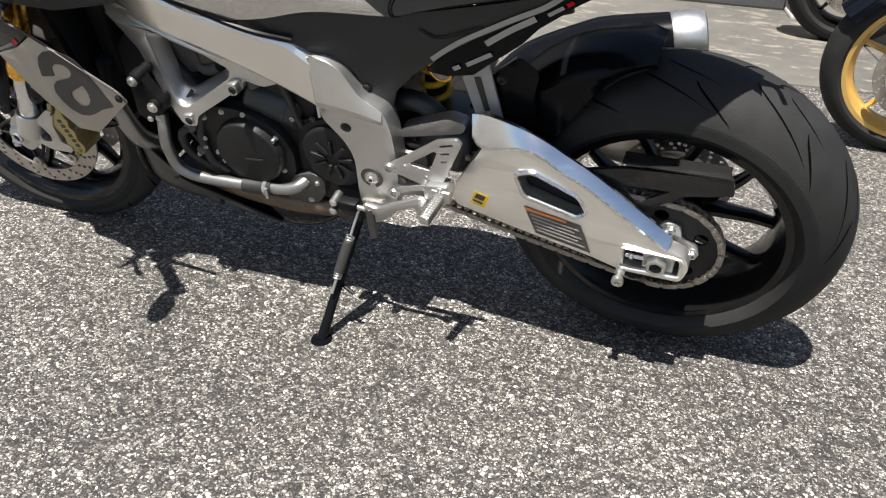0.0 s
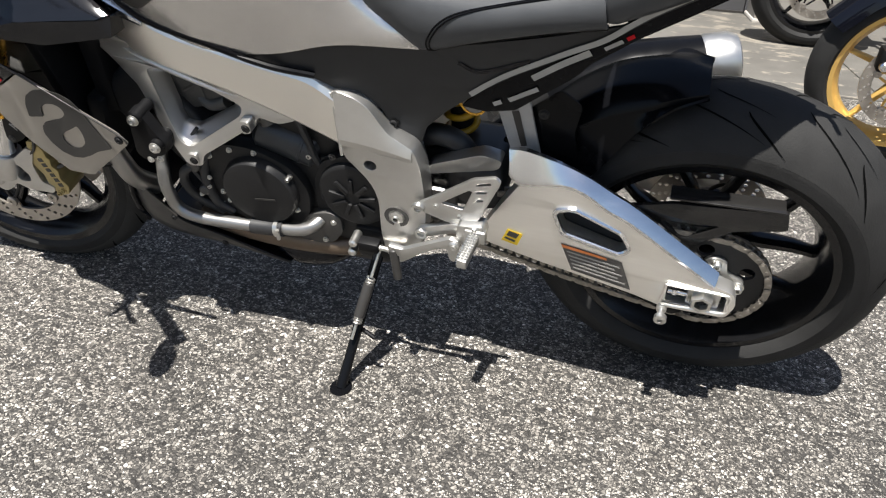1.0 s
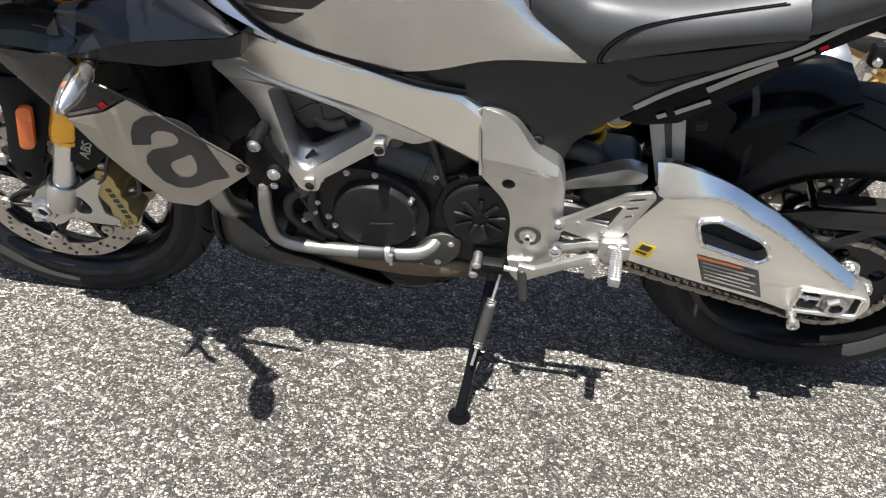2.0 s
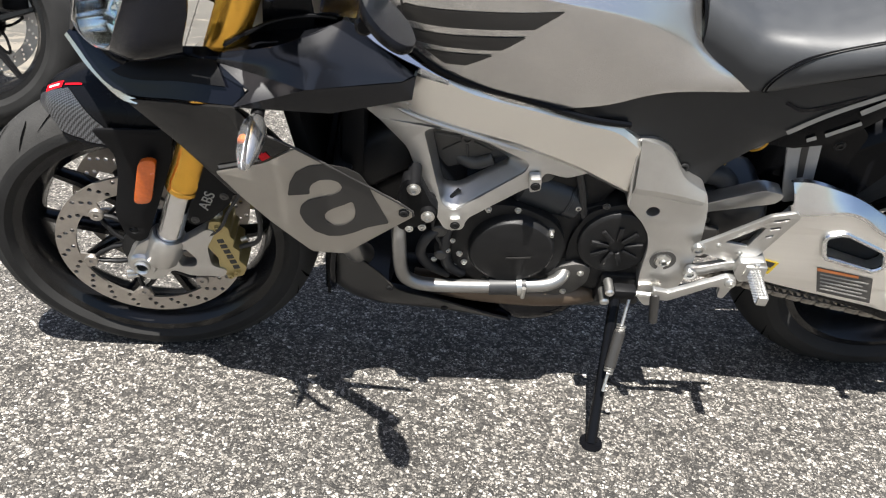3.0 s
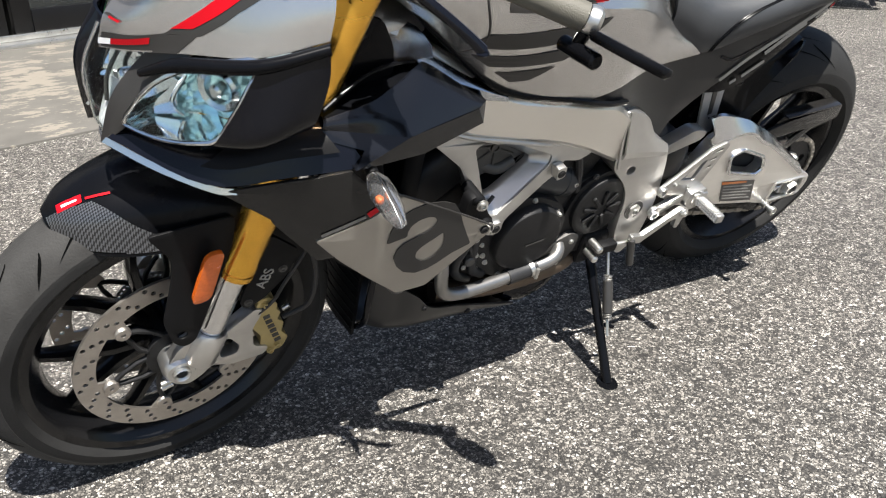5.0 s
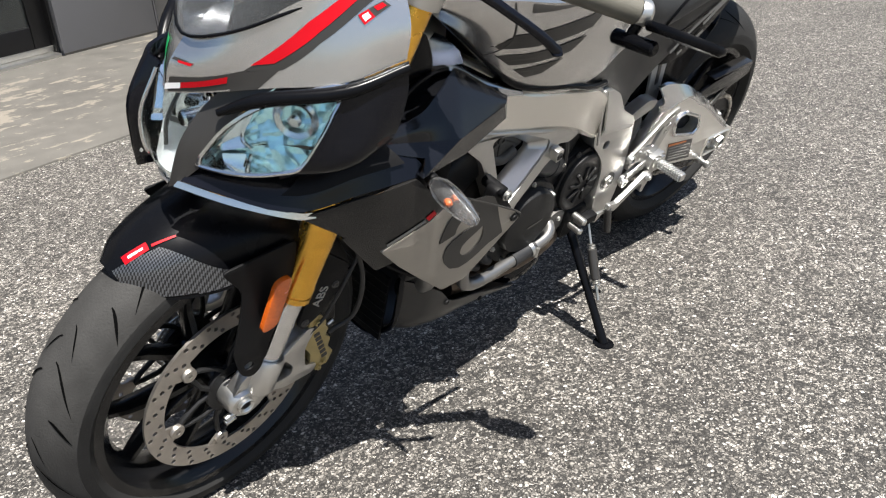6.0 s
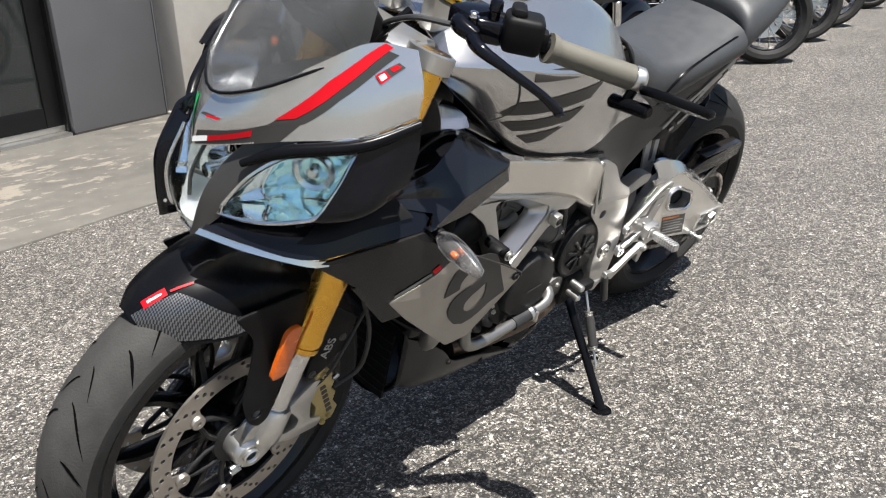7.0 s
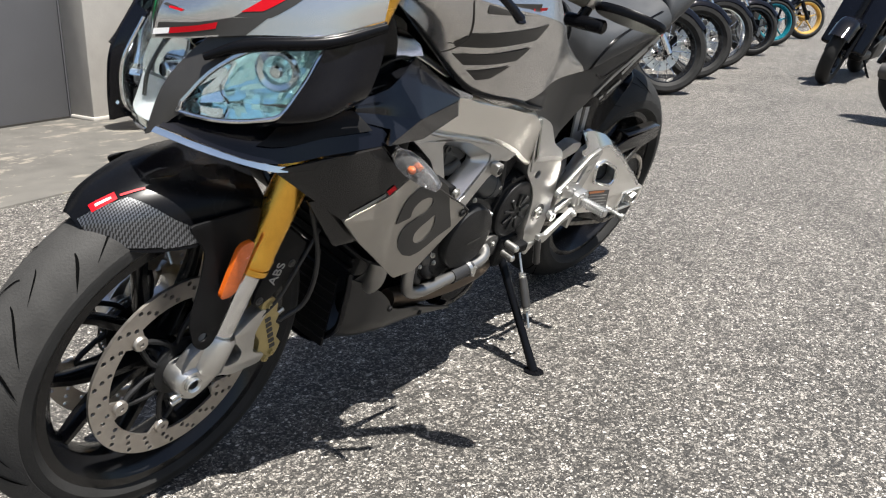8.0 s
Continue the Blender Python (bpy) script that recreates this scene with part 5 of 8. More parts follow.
P("wiring_loom", tube([(-0.72, -0.095, 0.26), (-0.70, -0.10, 0.20), (-0.69, -0.10, 0.16), (-0.675, -0.095, 0.12)], 0.007, 8), HOSE)
P("throttle_body", tube([(-0.80, -0.09, 0.30), (-0.78, -0.098, 0.262), (-0.765, -0.1, 0.225)], [0.016, 0.013, 0.016], 12), ENGINE_GREY)
clip = P("coolant_union", rod((-0.925, -0.09, 0.115), (-0.925, -0.135, 0.115), 0.013, 14, 0.003), ENGINE_GREY, "grey coolant union with bolts")
P("lower_coolant_union", rod((-0.918, -0.10, 0.055), (-0.918, -0.132, 0.055), 0.011, 14, 0.003), ENGINE_GREY, "grey coolant union")
for x, z in ((-0.912, 0.128), (-0.938, 0.102), (-0.906, 0.066), (-0.928, 0.042), (-0.90, 0.09)):
    P("union_bolt", hexbolt((x, -0.126, z), (0, -1, 0), 0.0036, 0.004), ZINC, "", clip)
P("coolant_hose", tube([(-0.925, -0.125, 0.115), (-0.945, -0.135, 0.10), (-0.952, -0.13, 0.06), (-0.935, -0.12, 0.02), (-0.90, -0.11, -0.01)], 0.009, 10), HOSE)
P("sensor_cable", tube([(-0.90, -0.12, 0.20), (-0.93, -0.128, 0.16), (-0.935, -0.128, 0.12), (-0.915, -0.125, 0.07), (-0.90, -0.12, 0.04)], 0.0035, 8), HOSE)
wp = P("water_pipe", tube([(-0.775, -0.135, -0.001), (-0.74, -0.136, 0.004), (-0.715, -0.132, 0.010), (-0.700, -0.120, 0.016), (-0.692, -0.098, 0.020)], 0.0125, 16), PIPE_ALU, "short aluminium water pipe")
P("hose_sleeve", tube([(-0.828, -0.138, -0.005), (-0.79, -0.136, -0.003), (-0.762, -0.136, 0.001)], 0.0158, 14), HOSE, "", wp)
P("hose_clamp", lathe([(0.0160, 0), (0.0176, 0), (0.0176, 0.009), (0.0160, 0.009)], (-0.778, -0.136, -0.002), (1, 0, 0.2), 20, closed=True), ZINC, "", wp)
P("clamp_screw", rod((-0.768, -0.153, -0.012), (-0.768, -0.153, 0.012), 0.004, 8), ZINC, "", wp)
P("header_pipe", tube([(-0.994, -0.120, 0.125), (-0.988, -0.142, 0.075), (-0.984, -0.145, 0.040), (-0.975, -0.146, 0.014), (-0.952, -0.146, 0.000), (-0.915, -0.145, -0.004), (-0.865, -0.142, -0.004), (-0.815, -0.138, -0.004)], 0.0122, 18), PIPE_ALU, "bent brushed exhaust header pipe")
P("header_pipe", tube([(-1.088, -0.140, 0.160), (-1.074, -0.138, 0.100), (-1.064, -0.128, 0.055), (-1.050, -0.095, 0.010)], 0.0195, 16), PIPE_ALU)
P("collector", tube([(-1.0, -0.03, -0.09), (-0.85, -0.02, -0.115), (-0.72, 0.0, -0.11), (-0.6, 0.05, -0.06)], [0.03, 0.045, 0.05, 0.04], 20), ENGINE_BLACK, "dark exhaust collector under the engine")
P("sump", brick(-0.82, -0.58, -0.07, 0.07, -0.13, -0.08, 0.02, 3), ENGINE_GREY)

# belly pan
belly_grid = [[(x, -w0, z0), (x + 0.004, -w0 * 0.5 - w1 * 0.5 - 0.006, (z0 + z1) / 2), (x, -w1, z1), (x, -w1 * 0.5, z2 + 0.012), (x, 0, z2), (x, w1 * 0.5, z2 + 0.012), (x, w1, z1), (x + 0.004, w0 * 0.5 + w1 * 0.5 + 0.006, (z0 + z1) / 2), (x, w0, z0)] for x, w0, z0, w1, z1, z2 in (
    (-1.100, 0.104, 0.050, 0.098, -0.070, -0.122), (-1.065, 0.128, 0.040, 0.116, -0.080, -0.140), (-1.020, 0.136, 0.006, 0.122, -0.088, -0.150), (-0.985, 0.137, -0.034, 0.120, -0.094, -0.155),
    (-0.912, 0.135, -0.056, 0.114, -0.104, -0.160), (-0.828, 0.132, -0.087, 0.110, -0.116, -0.165), (-0.778, 0.129, -0.104, 0.110, -0.120, -0.166))]
belly = P("belly_pan", sheet(belly_grid, 4, 3, 0.004), DARK_GREY, "charcoal belly pan")
mouth = [[(-1.112 - 0.010 * math.cos(v), 0.088 * v / 1.2, z) for v in (-1.2, -0.6, 0, 0.6, 1.2)] for z in (0.048, 0.0, -0.06, -0.112)]
P("belly_vent", sheet(mouth, 4, 4, 0.006), BLACK_MATTE, "black mesh intake", belly)
P("intake_lip", tube([(-1.094, -0.098, 0.058), (-1.103, -0.109, 0.0), (-1.103, -0.104, -0.062), (-1.108, -0.06, -0.116), (-1.112, 0, -0.126), (-1.108, 0.06, -0.116), (-1.103, 0.104, -0.062)], 0.0065, 10), BLACK_GLOSS, "glossy black intake lip", belly)
for k in range(7):
    P("mesh_bar", tube([(-1.117, -0.09, 0.034 - k * 0.021), (-1.126, 0, 0.034 - k * 0.021), (-1.117, 0.09, 0.034 - k * 0.021)], 0.0016, 6, 3), ENGINE_BLACK, "", belly)
P("belly_tail", tube([(-0.795, -0.085, -0.085), (-0.755, -0.09, -0.095), (-0.70, -0.085, -0.088), (-0.655, -0.07, -0.070)], [0.030, 0.034, 0.032, 0.026], 16), BLACK_GLOSS, "glossy black rear edge", belly)
for x, z in ((-1.001, -0.028), (-0.90, -0.072)):
    P("panel_screw", hexbolt((x, -0.1385, z), (0, -1, 0), 0.005, 0.003), ENGINE_BLACK, "", belly)
rad = P("radiator", moved(brick(-0.016, 0.016, -0.135, 0.135, -0.10, 0.06, 0.006), pose(-1.095, 0, 0.18, 0, 10, 0)), ENGINE_BLACK, "black radiator behind the front wheel")
for i in range(8):
    P("grille_bar", moved(brick(-0.026, -0.018, -0.125, 0.125, -0.09 + i * 0.018, -0.086 + i * 0.018), pose(-1.095, 0, 0.18, 0, 10, 0)), BLACK_MATTE, "", rad)
P("radiator_shroud", moved(brick(-0.012, 0.012, -0.150, 0.150, -0.115, 0.125, 0.006), pose(-1.140, 0, 0.275, 0, -12, 0)), BLACK_MATTE, "black upper radiator shroud")

# unseen right-side parts, added to keep sunlight off the ground below
P("sun_block_clutch_cover", warp(lathe([(0, 0.075), (0.080, 0.072), (0.092, 0.060), (0.098, 0), (0, 0)], (0, 0, 0), (0, 1, 0), 32), lambda v: v + Vector((-0.655, 0.097, 0.07))), ENGINE_BLACK, "round black clutch cover, unseen, added to block the sun")
P("sun_block_exhaust_can", tube([(-0.66, 0.12, -0.075), (-0.58, 0.15, -0.05), (-0.49, 0.165, 0.02), (-0.41, 0.17, 0.09)], [0.050, 0.075, 0.078, 0.060], 18), ENGINE_BLACK, "dark exhaust chamber, unseen, added to block the sun")
rb = P("sun_block_brake_bracket", plate([(-0.50, 0.13), (-0.42, 0.20), (-0.37, 0.21), (-0.41, 0.10), (-0.44, 0.06), (-0.49, 0.06)], 0.150, 0.157, r=0.006, bevel=0.001), CAST_ALU, "aluminium footrest bracket of the brake side, unseen, added for its shadow")
P("footpeg", rod((-0.407, 0.155, 0.058), (-0.40, 0.235, 0.066), 0.010, 14, 0.002), CAST_ALU, "", rb)
P("brake_pedal", tube([(-0.43, 0.165, 0.06), (-0.50, 0.172, 0.02), (-0.57, 0.172, 0.0)], [0.008, 0.006, 0.007], 10, 3), CAST_ALU, "", rb)

# brackets and bolts beside the fairing
mount = P("fairing_bracket", joined(plate([(-0.99, 0.256), (-0.968, 0.262), (-0.945, 0.214), (-0.932, 0.200), (-0.934, 0.178), (-0.955, 0.165), (-0.985, 0.150), (-1.0, 0.165)], -0.172, -0.15, r=0.008, bevel=0.004), rod((-0.973, -0.13, 0.25), (-0.973, -0.178, 0.25), 0.011, 16, 0.003), rod((-0.948, -0.13, 0.196), (-0.948, -0.182, 0.196), 0.012, 16, 0.003)), BLACK_MATTE, "black bracket with two large bolts")
for x, z, r in ((-0.973, 0.250, 0.008), (-0.948, 0.196, 0.008), (-0.975, 0.155, 0.005), (-0.955, 0.16, 0.005)):
    P("bracket_bolt", hexbolt((x, -0.183 if r > 0.006 else -0.171, z), (0, -1, 0), r, r * 0.8), ZINC, "", mount)

# rearset, pegs, levers
brk = [(-0.499, 0.128), (-0.461, 0.156), (-0.396, 0.208), (-0.359, 0.219), (-0.350, 0.209), (-0.384, 0.125), (-0.398, 0.098), (-0.416, 0.094), (-0.483, 0.114), (-0.497, 0.116)]
slots = [[(-0.391, 0.199), (-0.367, 0.207), (-0.366, 0.202), (-0.391, 0.194)], [(-0.391, 0.182), (-0.374, 0.187), (-0.373, 0.182), (-0.391, 0.177)], [(-0.391, 0.164), (-0.380, 0.168), (-0.379, 0.163), (-0.391, 0.159)], [(-0.453, 0.143), (-0.403, 0.183), (-0.397, 0.181), (-0.413, 0.136)]]
rs = P("footrest_bracket", joined(plate(brk, -0.137, -0.130, slots, r=0.005, bevel=0.0016, hole_r=0.0022),
                                  plate([(-0.495, 0.074), (-0.434, 0.098), (-0.398, 0.104), (-0.398, 0.086), (-0.434, 0.077), (-0.488, 0.054), (-0.498, 0.060)], -0.139, -0.128, r=0.006, bevel=0.003),
                                  plate([(-0.420, 0.112), (-0.376, 0.118), (-0.370, 0.096), (-0.384, 0.070), (-0.408, 0.066), (-0.422, 0.086)], -0.152, -0.126, r=0.006, bevel=0.003)), CAST_ALU, "machined aluminium rider footrest bracket with slots")
for x, z in ((-0.492, 0.124), (-0.489, 0.064)):
    P("bracket_bolt", joined(lathe([(0.0062, 0.008), (0.0105, 0.008), (0.0115, 0.005), (0.0115, 0), (0.0062, 0)], (x, -0.136, z), (0, -1, 0), 20, closed=True), hexbolt((x, -0.138, z), (0, -1, 0), 0.0056, 0.003)), ZINC, "", rs)
for x, z in ((-0.461, 0.134), (-0.420, 0.119)):
    P("bracket_bolt", hexbolt((x, -0.137, z), (0, -1, 0), 0.0042, 0.003), ZINC, "", rs)
PEG0, PEG1 = Vector((-0.389, -0.146, 0.092)), Vector((-0.394, -0.222, 0.096))
peg_m = (PEG1 - PEG0).to_track_quat("Z", "Y").to_matrix().to_4x4()
peg_m.translation = PEG0
studs = [brick(-0.0085, 0.0085, -0.009, 0.009, 0, (PEG1 - PEG0).length, 0.002)]
for i in range(11):
    for j in range(3):
        studs.append(moved(lathe([(0, 0.0032), (0.0012, 0.003), (0.003, 0)], (0, 0, 0), (0, 1, 0), 4), Matrix.Translation((-0.0056 + 0.0056 * j, 0.0085, 0.006 + i * 0.0064))))
        studs.append(moved(lathe([(0, 0.0032), (0.0012, 0.003), (0.003, 0)], (0, 0, 0), (-1, 0, 0), 4), Matrix.Translation((-0.008, -0.0056 + 0.0056 * j, 0.006 + i * 0.0064))))
        studs.append(moved(lathe([(0, 0.0032), (0.0012, 0.003), (0.003, 0)], (0, 0, 0), (0, -1, 0), 4), Matrix.Translation((-0.0056 + 0.0056 * j, -0.0085, 0.006 + i * 0.0064))))
P("footpeg", moved(joined(*studs), peg_m), CAST_ALU, "knurled aluminium footpeg", rs)
P("peg_clevis", joined(brick(-0.408, -0.370, -0.156, -0.140, 0.080, 0.108, 0.004), rod((-0.390, -0.150, 0.074), (-0.390, -0.150, 0.114), 0.006, 14, 0.001)), CAST_ALU, "", rs)
lever_out = [(-0.548, 0.036), (-0.520, 0.031), (-0.432, 0.082), (-0.415, 0.078), (-0.418, 0.050), (-0.424, 0.026), (-0.434, 0.030), (-0.437, 0.056), (-0.452, 0.054), (-0.518, 0.010), (-0.546, 0.018)]
lever = P("gear_lever", joined(plate(lever_out, -0.158, -0.148, r=0.005, bevel=0.003), rod((-0.424, -0.144, 0.068), (-0.424, -0.163, 0.068), 0.010, 18, 0.002)), CAST_ALU, "aluminium gear lever")
P("lever_bolt", hexbolt((-0.424, -0.163, 0.068), (0, -1, 0), 0.0055, 0.003), ZINC, "", lever)
P("lever_toe", rod((-0.540, -0.152, 0.024), (-0.530, -0.166, -0.040), 0.0085, 14, 0.003), DARK_GREY, "", lever)
lk = P("gear_linkage", joined(rod((-0.525, -0.148, 0.010), (-0.575, -0.142, 0.008), 0.005, 8)), ZINC, "gear linkage with a black sleeve")
P("linkage_sleeve", moved(brick(-0.02, 0.02, -0.011, 0.011, -0.011, 0.011, 0.004), Matrix.Translation((-0.59, -0.14, 0.008))), BLACK_MATTE, "", lk)
for x, z in ((-0.618, 0.014), (-0.622, -0.010)):
    P("ball_joint", joined(rod((x, -0.12, z), (x, -0.155, z), 0.0085, 12, 0.003)), ZINC, "", lk)

# side stand
F0, F1 = Vector((-0.588, -0.105, -0.045)), Vector((-0.614, -0.300, -0.232))
stand = P("side_stand", tube([F0, F0.lerp(F1, 0.4), F0.lerp(F1, 0.75), F1], [0.0105, 0.010, 0.0095, 0.011], 14, 4), BLACK_SATIN, "black steel side stand, folded down")
up = AXLES.to_3x3().inverted() @ Vector((0, 0, 1))
P("stand_foot", warp(lathe([(0, -0.004), (0.024, -0.004), (0.026, 0.0), (0.024, 0.005), (0.012, 0.007), (0, 0.007)], (0, 0, 0), up, 22), lambda v: Vector((v.x * 0.85, v.y, v.z)) + F1 - up * 0.004), BLACK_SATIN, "", stand)
P("stand_bracket", brick(-0.63, -0.545, -0.115, -0.07, -0.06, 0.02, 0.01), ENGINE_BLACK, "", stand)
SP0, SP1 = Vector((-0.572, -0.128, 0.0)), F0.lerp(F1, 0.62) + Vector((0.0, -0.018, 0.012))
d = (SP1 - SP0)
side = d.orthogonal().normalized()
other = d.cross(side).normalized()
coil = []
for i in range(145):
    u = i / 144
    a = u * 2 * math.pi * 18
    coil.append(SP0 + d * (0.34 + 0.48 * u) + (side * math.cos(a) + other * math.sin(a)) * 0.0075)
P("stand_spring", joined(tube(coil, 0.002, 6, 0), tube([SP0, SP0 + d * 0.34], 0.003, 8, 0), tube([SP0 + d * 0.82, SP1], 0.003, 8, 0)), ZINC, "zinc plated return spring", stand)
P("spring_sleeve", rod(SP0 + d * 0.40, SP0 + d * 0.76, 0.0105, 14, 0.002), DARK_GREY, "", stand)
P("stand_stop", tube([F0.lerp(F1, 0.55), F0.lerp(F1, 0.55) + Vector((0.035, -0.01, -0.012))], 0.0045, 8, 0), BLACK_SATIN, "", stand)

# shock absorber and under-seat parts
S0, S1 = Vector((-0.458, 0.03, 0.125)), Vector((-0.462, 0.03, 0.285))
coil = []
for i in range(121):
    u = i / 120
    a = u * 2 * math.pi * 5
    coil.append(S0.lerp(S1, u) + Vector((math.cos(a) * 0.026, math.sin(a) * 0.026, 0)))
shock = P("shock_absorber", joined(rod(S0, S1, 0.02, 18), tube([(-0.50, -0.02, 0.13), (-0.46, -0.03, 0.155), (-0.43, -0.02, 0.13)], 0.026, 14)), ENGINE_BLACK, "shock absorber with a yellow spring")
P("shock_spring", tube(coil, 0.0062, 10, 0), YELLOW, "yellow coil spring", shock)
P("linkage_hose", tube([(-0.520, -0.03, 0.190), (-0.490, -0.035, 0.204), (-0.455, -0.035, 0.198), (-0.434, -0.03, 0.170), (-0.430, -0.025, 0.120)], 0.019, 16), HOSE, "fat black rubber hose", shock)
P("shock_reservoir", joined(rod((-0.424, -0.028, 0.276), (-0.414, 0.08, 0.285), 0.026, 24, 0.004)), ENGINE_BLACK, "", shock)
P("reservoir_cap", lathe([(0, 0.001), (0.019, 0.001), (0.0195, 0.0), (0, 0)], (-0.424, -0.029, 0.276), (-0.1, -1, 0), 24), LIGHT_GREY, "", shock)
P("reservoir_ring", lathe([(0.0196, 0), (0.0235, 0), (0.0235, 0.003), (0.0196, 0.003)], (-0.424, -0.028, 0.276), (-0.1, -1, 0), 24, closed=True), GOLD, "", shock)
SHIELD = mat("pale_heat_shield", (0.34, 0.345, 0.35), 0.42, 0.5, 60, 0.12)
hs = P("heat_shield", moved(plate([(-0.03, 0.08), (0.028, 0.08), (0.022, -0.085), (-0.022, -0.085)], -0.003, 0.003, r=0.006, bevel=0.001), pose(-0.340, -0.045, 0.250, 0, -14, 0)), SHIELD, "grey metal plate with an embossed mark")
P("maker_mark", moved(plate([(-0.006, 0.040), (0.006, 0.040), (0.005, -0.030), (-0.005, -0.030)], -0.0046, -0.0032), pose(-0.340, -0.045, 0.250, 0, -14, 0)), DARK_GREY, "", hs)
P("exhaust_pipe", tube([(-0.6, 0.05, -0.06), (-0.5, 0.10, 0.0), (-0.40, 0.14, 0.11), (-0.33, 0.17, 0.17)], 0.026, 16), ENGINE_BLACK)
muf = P("muffler", tube([(-0.38, 0.16, 0.110), (-0.31, 0.195, 0.150), (-0.19, 0.235, 0.190), (-0.07, 0.272, 0.214)], [0.040, 0.058, 0.064, 0.050], 24), BLACK_SATIN, "black muffler with a brushed steel end")
ex = Vector((0.12, 0.03, 0.02)).normalized()
P("muffler_end", lathe([(0.049, -0.006), (0.051, 0.0), (0.050, 0.040), (0.043, 0.056), (0.036, 0.059), (0.034, 0.050), (0.036, 0.0)], Vector((-0.065, 0.273, 0.215)), ex, 32, closed=True), CAST_ALU, "brushed steel end cap", muf)
P("subframe_tube", tube([(-0.55, -0.045, 0.30), (-0.40, -0.040, 0.36), (-0.2, -0.022, 0.43)], 0.011, 10), ENGINE_BLACK)
P("under_tray", brick(-0.50, -0.34, -0.04, 0.04, 0.33, 0.37, 0.015), BLACK_MATTE)
P("battery_box", brick(-0.60, -0.47, -0.05, 0.05, 0.25, 0.38, 0.015), BLACK_MATTE)
P("air_box", brick(-1.05, -0.62, -0.095, 0.095, 0.33, 0.46, 0.03, 3), BLACK_MATTE)
P("inner_shroud", brick(-1.09, -1.05, -0.120, 0.120, 0.20, 0.42, 0.012), BLACK_MATTE, "black shroud behind the radiator")


# ---- bodywork ----
# tank: rows from front to back, each from the left lower edge over the top to the right
def arch(x, *half):
    l = [(x + dx, -y, z) for dx, y, z in half]
    return l + [(px, -py, pz) for px, py, pz in reversed(l[:-1])]


tank_grid = [arch(-1.165, (0.03, 0.070, 0.572), (0.024, 0.098, 0.582), (0.02, 0.104, 0.592), (0.02, 0.098, 0.600), (0.03, 0.050, 0.618), (0.04, 0, 0.622)),
             arch(-1.09, (0.02, 0.088, 0.525), (0.01, 0.120, 0.560), (0.0, 0.122, 0.588), (0.0, 0.116, 0.600), (0.012, 0.060, 0.634), (0.03, 0, 0.642)),
             arch(-1.01, (0.0, 0.108, 0.468), (0.0, 0.136, 0.530), (0.0, 0.139, 0.578), (0.0, 0.132, 0.592), (0.0, 0.070, 0.640), (0, 0, 0.652)),
             arch(-0.94, (0.0, 0.122, 0.420), (0.0, 0.148, 0.500), (0.0, 0.151, 0.566), (0.0, 0.143, 0.582), (0, 0.075, 0.640), (0, 0, 0.653)),
             arch(-0.83, (0, 0.130, 0.382), (0, 0.148, 0.480), (0, 0.150, 0.550), (0, 0.141, 0.566), (0, 0.072, 0.632), (0, 0, 0.648)),
             arch(-0.71, (-0.01, 0.123, 0.386), (0, 0.128, 0.472), (0, 0.126, 0.522), (0, 0.118, 0.538), (0.0, 0.062, 0.604), (0, 0, 0.622)),
             arch(-0.62, (0.0, 0.099, 0.402), (0.0, 0.100, 0.430), (0.004, 0.092, 0.470), (0.004, 0.082, 0.492), (-0.012, 0.042, 0.560), (-0.02, 0, 0.578)),
             arch(-0.555, (0.062, 0.083, 0.404), (0.052, 0.083, 0.418), (0.012, 0.076, 0.440), (-0.016, 0.066, 0.462), (-0.030, 0.03, 0.520), (-0.03, 0, 0.535))]
tank = P("fuel_tank", sheet(tank_grid, 5, 4, 0.004), SILVER_PAINT, "metallic grey fuel tank with dark slanted stripes")
side_grid = [r[:4] for r in tank_grid]


FL = np.array([[tuple(at_sheet(side_grid, u, v)) for v in np.linspace(0, 1, 60)] for u in np.linspace(0.0, 0.98, 70)]).reshape(-1, 3)


def flank(x, z, off=0.0015):
    """The point of the tank's left flank at x, z, from the nearest points of its surface."""
    e = (FL[:, 0] - x) ** 2 + (FL[:, 2] - z) ** 2
    k = np.argsort(e)[:14]
    w = 1 / (e[k] + 1e-7)
    return Vector((x, float((FL[k, 1] * w).sum() / w.sum()) - off, z))


def flank_patch(corners, n=10, off=0.0056):
    a, b, c, d = [Vector(q) for q in corners]
    bm = bmesh.new()
    vs = []
    for i in range(n + 1):
        l, r = a.lerp(d, i / n), b.lerp(c, i / n)
        vs.append([bm.verts.new(flank(*l.lerp(r, j / n), off)) for j in range(n + 1)])
    for i in range(n):
        for j in range(n):
            bm.faces.new((vs[i][j], vs[i][j + 1], vs[i + 1][j + 1], vs[i + 1][j]))
    return bm


for c in (((-1.004, 0.531), (-0.798, 0.543), (-0.834, 0.517), (-1.038, 0.502)), ((-1.016, 0.490), (-0.842, 0.505), (-0.872, 0.481), (-0.986, 0.470)), ((-0.974, 0.460), (-0.882, 0.471), (-0.916, 0.445), (-0.945, 0.441))):
    P("tank_stripe", flank_patch(c), DARK_GREY, "charcoal slanted stripe", tank)
P("tank_mark", flank_patch(((-0.990, 0.584), (-0.840, 0.580), (-0.838, 0.562), (-0.988, 0.566))), LABEL_BLACK, "dark printed maker mark", tank)
P("tank_mark", flank_patch(((-0.865, 0.574), (-0.815, 0.572), (-0.8145, 0.567), (-0.8645, 0.569))), RED, "red printed word", tank)
